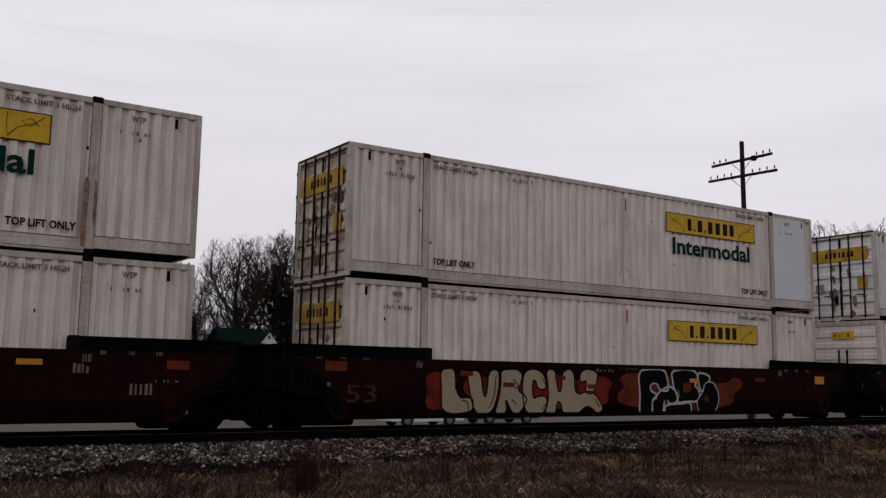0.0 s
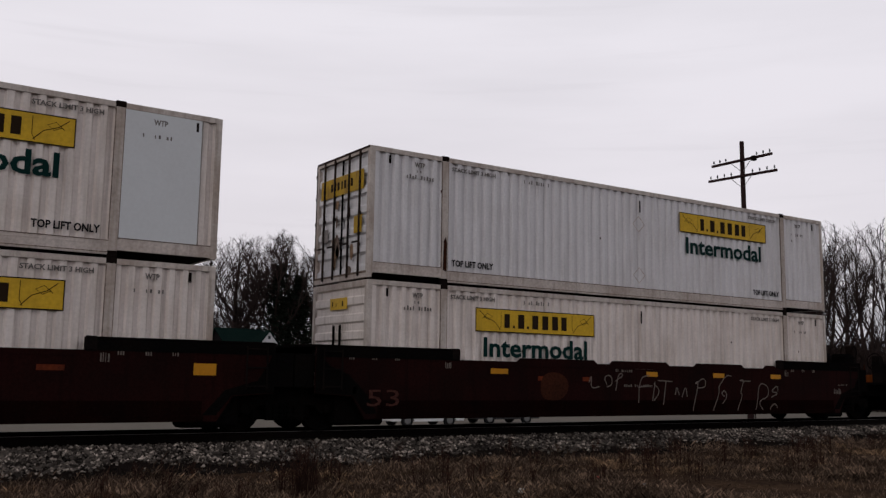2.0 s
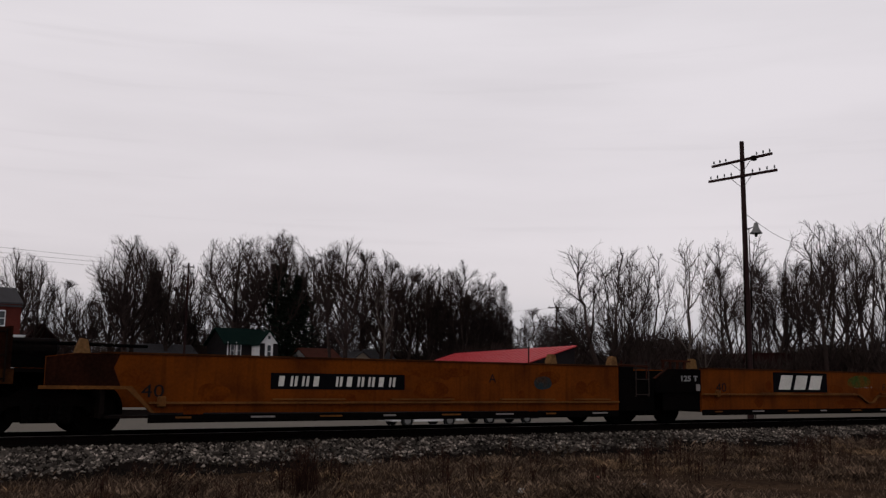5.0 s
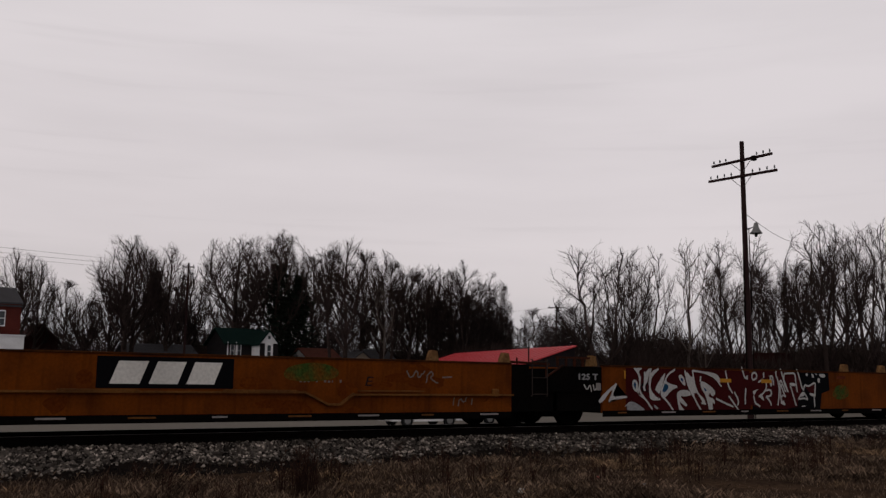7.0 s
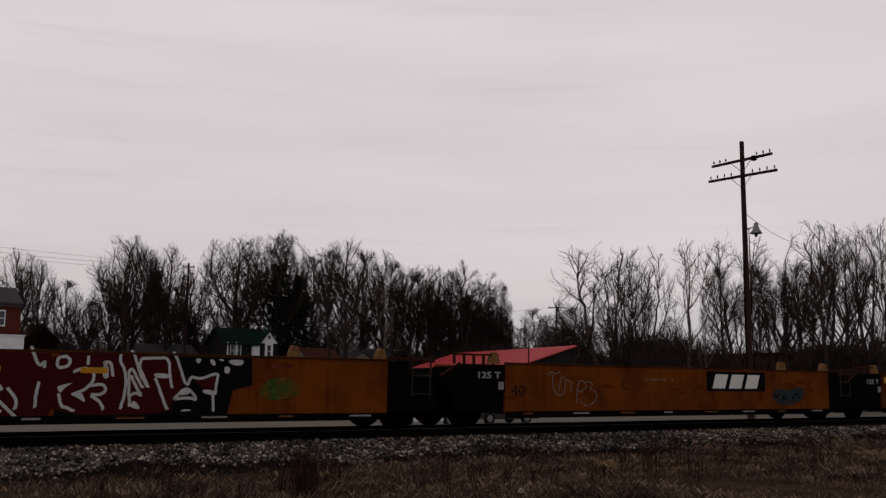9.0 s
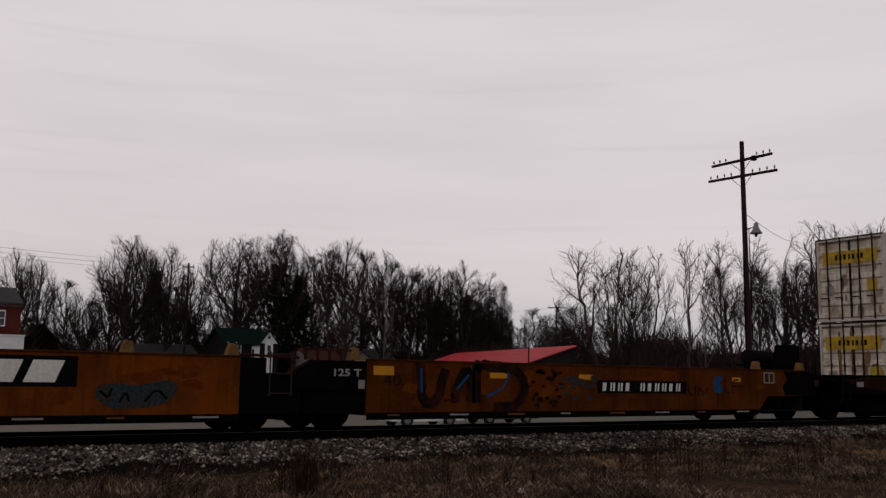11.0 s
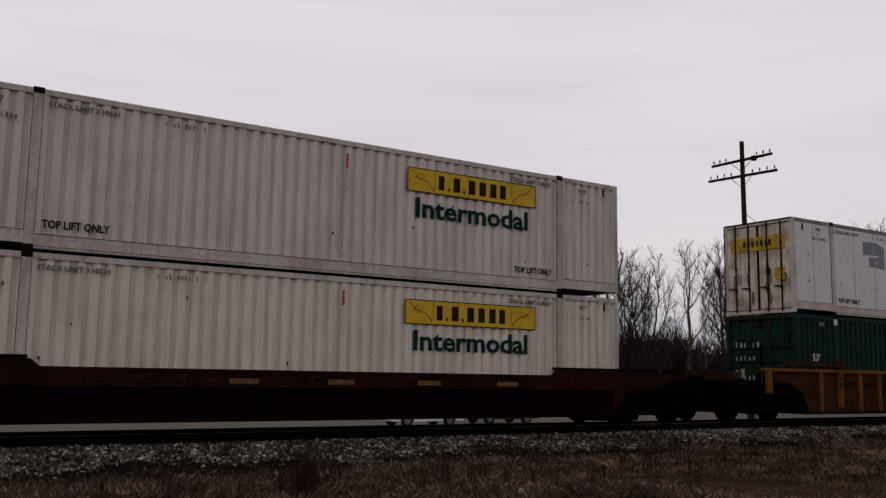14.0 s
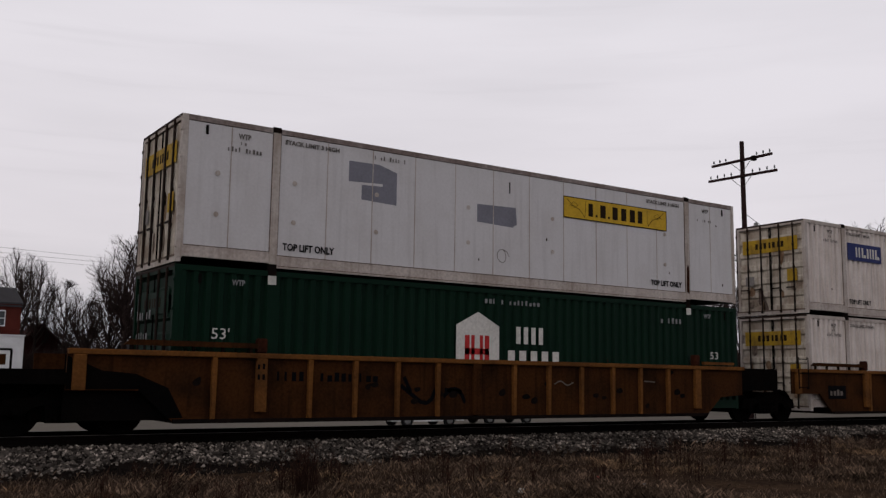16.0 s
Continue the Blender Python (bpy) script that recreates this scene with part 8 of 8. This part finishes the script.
spray(y5_, "graffiti_form", [(123.95, 0.75), (123.98, 1.15), (124.3, 1.2), (124.35, 1.05), (124.15, 1.0), (124.35, 0.9), (124.3, 0.68)], GY, SPRAY_BLUE, "bright blue sprayed form", turns=2)
lines(y5_, "scrawl", [[(124.45, 1.1), (124.42, 0.75), (124.65, 0.72)], [(124.75, 0.7), (124.75, 1.05), (125.0, 1.08)], [(124.75, 0.9), (125.3, 0.88)]], 0.05, GY, SPRAY_MAROON)
bm = box(126.1, 126.56, NEAR - 0.02, NEAR, 0.99, 1.02)
box(126.1, 126.56, NEAR - 0.02, NEAR, 1.27, 1.30, bm)
box(126.1, 126.13, NEAR - 0.02, NEAR, 1.02, 1.27, bm)
box(126.53, 126.56, NEAR - 0.02, NEAR, 1.02, 1.27, bm)
box(126.32, 126.35, NEAR - 0.02, NEAR, 1.02, 1.27, bm)
part("card_frame", bm, LETTER_GREY, y5_, "small pale card frame")
part("end_deck", box(127.2, 129.1, -1.35, 1.35, 1.0, 1.07), BLACK_IRON_SHADE, y5_)
part("end_frame", box(126.2, 128.9, -0.55, 0.55, 0.62, 1.0, bevel=0.03), BLACK_IRON_SHADE, y5_)
# The dark end of the side is laid on as a black sheet.
part("end_sheet", prism([(127.05, 0.66), (128.46, 0.655), (128.46, 1.305), (128.0, 1.36), (127.0, 1.36), (127.15, 1.1), (126.95, 0.9)], -SIDE - 0.006, -SIDE - 0.001), BLACK_IRON_SHADE, y5_, "end sheet painted black for shade")
reservoir(y5_, 126.2, 127.2, 1.76, -0.8, 0.2)
hand_brake(y5_, 128.25, 1.95, -0.8)
part("gear_stand", prism([(127.75, 1.07), (128.2, 1.07), (128.2, 2.1), (128.0, 2.15), (127.8, 1.7)], -1.2, -0.5), BLACK_IRON_SHADE, y5_, "black brake gear stand")
part("brake_cylinder", box(127.2, 127.7, -1.2, -0.6, 1.07, 1.75, bevel=0.06), BLACK_IRON_SHADE, y5_)
part("end_bar", tube((125.2, -1.3, 1.50), (128.2, -1.3, 1.52), 0.03, sides=6), BLACK_IRON_SHADE, y5_)
for x in (128.5, 128.95):
    part("stanchion", tube((x, -1.2, 1.0), (x, -1.2, 1.62), 0.02, sides=6), BLACK_IRON_SHADE, y5_)
coupler(y5_, 128.75, 1)
part("end_plate", box(128.1, 128.75, -SIDE + 0.06, -SIDE + 0.1, 0.92, 1.12), CAR_YELLOW2, y5_)

# rusty brown single wagon
c_ = wagon(129.3, "rusty dark brown single well wagon with black raised ends")
top = 1.11
out = [(129.9, 0.72), (132.35, 0.66), (132.75, 0.12), (148.75, 0.12), (149.15, 0.66), (151.9, 0.72), (151.9, 1.17), (149.4, 1.24), (146.75, 1.24), (146.6, top), (135.1, top), (134.95, 1.24), (131.6, 1.24), (129.9, 1.12)]
shell(c_, out, CAR_BROWN2, (133.2, 148.5), z_floor=0.12)
part("flange", box(133.6, 148.0, -SIDE - 0.09, -SIDE - 0.001, 0.77, 0.82), CAR_BROWN2, c_)
# The shadow under the flange, painted as a dark band.
part("lower_side", box(132.9, 148.6, -SIDE - 0.006, -SIDE - 0.001, 0.20, 0.765), GRIME_SHADE, c_, "lower side painted dark for the flange shadow")
# Black boxes for the brake gear, filling the dark beside each truck.
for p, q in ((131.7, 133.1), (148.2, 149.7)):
    part("brake_gear", box(p, q, -1.3, -0.7, 0.0, 0.9, bevel=0.06), BLACK_IRON_SHADE, c_, "black brake gear boxed out to fill the dark by the truck")
# Shade over the trucks, painted on the side as black sheets.
part("end_sheet", prism([(151.9, 0.72), (151.9, 1.16), (150.9, 1.1), (150.2, 0.86), (149.1, 0.76), (148.5, 0.20), (148.78, 0.20), (149.17, 0.67)], -SIDE - 0.008, -SIDE - 0.001), BLACK_IRON_SHADE, c_, "end sheet painted black for shade")
part("end_sheet", prism([(129.9, 0.73), (132.3, 0.67), (132.7, 0.2), (132.88, 0.2), (132.5, 0.76), (131.0, 0.9), (129.9, 1.1)], -SIDE - 0.008, -SIDE - 0.001), BLACK_IRON_SHADE, c_, "end sheet painted black for shade")
part("top_chord", box(135.1, 146.6, -SIDE - 0.03, -SIDE - 0.001, top - 0.07, top), CAR_BROWN2, c_)
part("bottom_sill", box(133.2, 148.5, -SIDE - 0.03, -SIDE - 0.001, 0.12, 0.19), GRIME_SHADE, c_)
for p, q in ((131.6, 134.9), (146.8, 149.6)):
    part("end_cap", box(p, q, -SIDE - 0.01, SIDE, 1.245, 1.30, bevel=0.01), BLACK_IRON_SHADE, c_, "black raised end cap")
for p, q in ((129.5, 131.6), (149.6, 152.0)):
    part("end_deck", box(p, q, -1.4, 1.4, 1.12, 1.17), BLACK_IRON_SHADE, c_)
    part("end_frame", box(p, q, -0.55, 0.55, 0.66, 1.1, bevel=0.03), BLACK_IRON_SHADE, c_)
for x in (138.5, 140.6, 142.75, 144.9):
    part("reflector", box(x, x + 0.6, NEAR - 0.055, NEAR - 0.05, 0.84, 0.94), GUIDE_WORN, c_, "dirty dull yellow reflector strip")
for i in range(9):
    x, z = rng5.uniform(133.5, 148.0), rng5.uniform(0.84, 0.95)
    spray(c_, "rust_patch", [(x, z), (x + rng5.uniform(0.1, 0.4), z + 0.03), (x + 0.2, z + rng5.uniform(0.08, 0.2)), (x - 0.05, z + 0.1)], GY, RUST, "rust patch")
part("card_frame", box(130.6, 130.95, NEAR - 0.01, NEAR, 0.92, 1.08), LETTER_GREY, c_)
ladder(c_, 129.75, 0.5, 1.2, 0.4, paint=STEEL_DARK)
ladder(c_, 151.4, 0.5, 1.2, 0.4, paint=STEEL_DARK)
hand_brake(c_, 151.5, 1.45, -0.9)
coupler(c_, 129.6, -1)
coupler(c_, 151.9, 1)
for x in (150.2, 150.9):
    part("valve_box", box(x, x + 0.3, -1.2, -0.9, 1.17, 1.32, bevel=0.02), BLACK_IRON_SHADE, c_)

# ribbed yellow articulated car
def ribbed_unit(s0, s1, label, ribs, posts, left_end=True):
    w = wagon(s0, label, "ribbed yellow articulated wagon units")
    a, b = posts
    out = [(a, 0.70), (a + 1.3, 0.70), (a + 1.9, 0.14), (b + 0.4, 0.10), (b + 1.0, 0.60), (b + 1.9, 0.66), (b + 1.9, 1.38), (a, 1.38)]
    shell(w, out, CAR_YELLOW2, (a + 2.0, b), z_floor=0.1)
    part("top_chord", box(a, b + 1.9, -SIDE - 0.10, -SIDE + 0.08, 1.33, 1.43, bevel=0.012), CHORD_YELLOW, w, "worn yellow top chord")
    part("bottom_sill", box(a + 1.9, b + 0.4, -SIDE - 0.06, -SIDE - 0.001, 0.10, 0.18), STEEL_DARK, w)
    for x in ribs:
        part("rib", prism([(x - 0.035, 0.18), (x + 0.035, 0.18), (x + 0.05, 1.33), (x - 0.05, 1.33)], -SIDE - 0.09, -SIDE - 0.001), CHORD_YELLOW, w)
    for x in (a + 0.2, a + 3.6, b):
        part("post", box(x - 0.11, x + 0.11, -SIDE - 0.105, -SIDE - 0.001, 0.30 if x > a + 1 else 0.7, 1.33, bevel=0.012), CHORD_YELLOW, w, "heavy worn yellow post")
    for x in (a + 3.6, b):
        part("corner_guide", box(x - 0.10, x + 0.10, -SIDE - 0.09, -SIDE + 0.1, 1.43, 1.72, bevel=0.03), RUST, w, "rusty container guide")
    bm = prism([(a + 0.95, 1.52), (a + 1.05, 1.62), (a + 3.5, 1.62), (a + 3.5, 1.52)], -SIDE - 0.06, -SIDE + 0.04)
    part("guard_rail", bm, CAR_YELLOW2, w, "rusty yellow guard rail over the end")
    for i in range(5):
        x = a + 1.1 + i * 0.57
        part("guard_post", box(x - 0.025, x + 0.025, -SIDE - 0.04, -SIDE + 0.02, 1.43, 1.52), STEEL_DARK, w)
    bm = prism([(b + 0.3, 1.47), (b + 0.3, 1.54), (b + 1.5, 1.54), (b + 1.5, 1.47)], -SIDE - 0.06, -SIDE + 0.04)
    part("guard_rail", bm, CHORD_YELLOW, w)
    end_gear(w, b + 1.9, s1 - 0.03, 1.40)
    return w


d_ = ribbed_unit(152.55, 174.05, "rusty orange-yellow ribbed well wagon with worn top chord", [157.05, 159.05, 160.08, 161.1, 162.13, 164.25, 165.29, 166.33, 167.37, 168.33, 169.34], (154.4, 170.45))
part("post", box(163.06, 163.28, -SIDE - 0.10, -SIDE - 0.001, 0.2, 1.33, bevel=0.01), CAR_YELLOW2, d_)
part("end_deck", box(152.7, 154.5, -1.4, 1.4, 1.0, 1.06), BLACK_IRON_SHADE, d_)
# Added plate: darkens the arch and hides the green container behind it.
part("arch_liner", box(154.4, 156.45, -1.34, -1.30, 0.16, 1.32), BLACK_IRON_SHADE, d_, "black plate added to keep the truck arch dark")
# Dark of the shaded end, painted as a black sheet on the side.
part("end_sheet", prism([(154.4, 0.72), (155.65, 0.72), (156.2, 0.2), (156.5, 0.2), (156.2, 0.75), (155.6, 1.0), (155.0, 1.05), (154.4, 1.30)], -SIDE - 0.006, -SIDE - 0.001), BLACK_IRON_SHADE, d_, "end sheet painted black for shade")
part("end_frame", box(152.6, 156.2, -0.55, 0.55, 0.62, 1.0, bevel=0.03), BLACK_IRON_SHADE, d_)
part("end_sill", box(152.75, 154.4, -SIDE - 0.01, -SIDE + 0.05, 0.80, 1.0), BLACK_IRON_SHADE, d_)
coupler(d_, 152.9, -1)
part("end_grab", tube((152.9, -1.45, 1.06), (152.9, -1.45, 1.38), 0.02, sides=6), STEEL_DARK, d_)
part("end_grab", tube((153.5, -1.45, 1.06), (153.5, -1.45, 1.38), 0.02, sides=6), STEEL_DARK, d_)
part("end_grab", tube((152.9, -1.45, 1.38), (153.5, -1.45, 1.38), 0.02, sides=6), STEEL_DARK, d_)
part("label_plate", box(152.98, 153.42, -1.44, -1.43, 1.12, 1.30), CAR_YELLOW2, d_)
bars("illegible_stencil", 157.9, 0.92, -SIDE - 0.108, 2, 0.07, 0.14, 0.03, SPRAY_BLACK, d_)
bars("illegible_stencil", 157.9, 1.12, -SIDE - 0.108, 2, 0.07, 0.12, 0.03, SPRAY_BLACK, d_)
for x0_, n_ in ((158.35, 4), (159.3, 5), (160.2, 3)):
    bars("illegible_stencil", x0_, 0.90, GY, n_, 0.12, 0.20, 0.04, SPRAY_BLACK, d_)
lines(d_, "scrawl", [[(161.2, 0.85), (161.6, 0.55), (161.9, 0.4), (162.1, 0.75)], [(161.3, 1.0), (161.45, 0.7)], [(162.3, 0.6), (162.6, 0.85), (162.9, 0.5)], [(162.35, 0.75), (162.8, 0.7)]], 0.09, GY, SPRAY_BLACK, "black scrawl", 0.02)
lines(d_, "scrawl", [[(165.5, 0.9), (165.7, 1.0), (165.9, 0.85), (166.1, 0.95)], [(168.5, 1.0), (168.9, 0.98)]], 0.03, GY, SPRAY_PALE)
for i in range(18):
    x, z = rng5.uniform(156.5, 170.0), rng5.uniform(0.3, 1.2)
    spray(d_, "rust_patch", [(x, z), (x + rng5.uniform(0.08, 0.25), z + 0.03), (x + 0.14, z + rng5.uniform(0.08, 0.22)), (x - 0.05, z + 0.1)], GY - 0.003, STEEL_DARK, "dark stain")
e_ = ribbed_unit(174.05, 194.0, "rusty yellow ribbed well wagon with stacked white containers", [178.4, 179.45, 180.5, 181.55, 182.6, 183.65, 184.7, 185.75], (174.6, 190.4))
part("number_panel", box(176.3, 177.2, NEAR - 0.004, NEAR, 0.55, 0.95), SPRAY_BLACK, e_, "black stencil panel")
bars("illegible_stencil", 176.4, 0.65, NEAR - 0.008, 4, 0.12, 0.2, 0.05, SPRAY_PALE, e_)
ladder(e_, 174.75, 0.85, 1.75, 0.45, y=-SIDE - 0.12)

# connectors between units share the trucks
for s in (-12.05, 7.45, 27.15, 46.25, 50.95, 65.9, 81.2, 96.55, 111.8, 127.05, 131.1, 150.35, 154.6, 174.05, 194.0):
    axle_truck(s)
ORIGIN[0] = 0.0


# ---- motion ----
def train_at(t):
    """How far the train has gone to the left at t seconds."""
    u = t / 16
    return 100 * (1.53207 * u - 0.0634351 * u ** 2 + 0.0388868 * u ** 3 - 0.00172337 * u ** 4)


# small unevenness of the speed, in metres, at some times
UNEVEN = ((0.0, -0.03), (0.5, -0.03), (1.0, -0.05), (1.5, 0.0), (2.0, 0.028), (2.5, 0.02), (3.0, -0.062), (3.5, -0.078), (4.0, -0.036),
          (5.2, 0.0), (6.5, 0.014), (7.0, -0.047), (7.5, -0.06), (8.0, -0.018), (8.5, -0.15), (9.0, 0.144), (10.2, 0.12), (11.5, 0.09), (12.0, 0.0),
          (12.5, -0.021), (13.0, -0.008), (13.5, -0.048), (14.0, -0.075), (14.5, -0.071), (15.0, -0.07), (15.5, -0.047), (16.0, -0.052))


def motions():
    for ob in TRAIN:
        home = ob.matrix_basis.copy()
        walk(ob, [(t, Matrix.Translation((e - train_at(t), 0, 0)) @ home) for t, e in UNEVEN])
    for ob, radius in WHEELS:
        home = ob.matrix_basis.copy()
        rows = []
        for i in range(241):
            t = i / 15
            rows.append((t, home @ Matrix.Rotation(-train_at(t) / radius, 4, "Y")))
        walk(ob, rows)


motions()
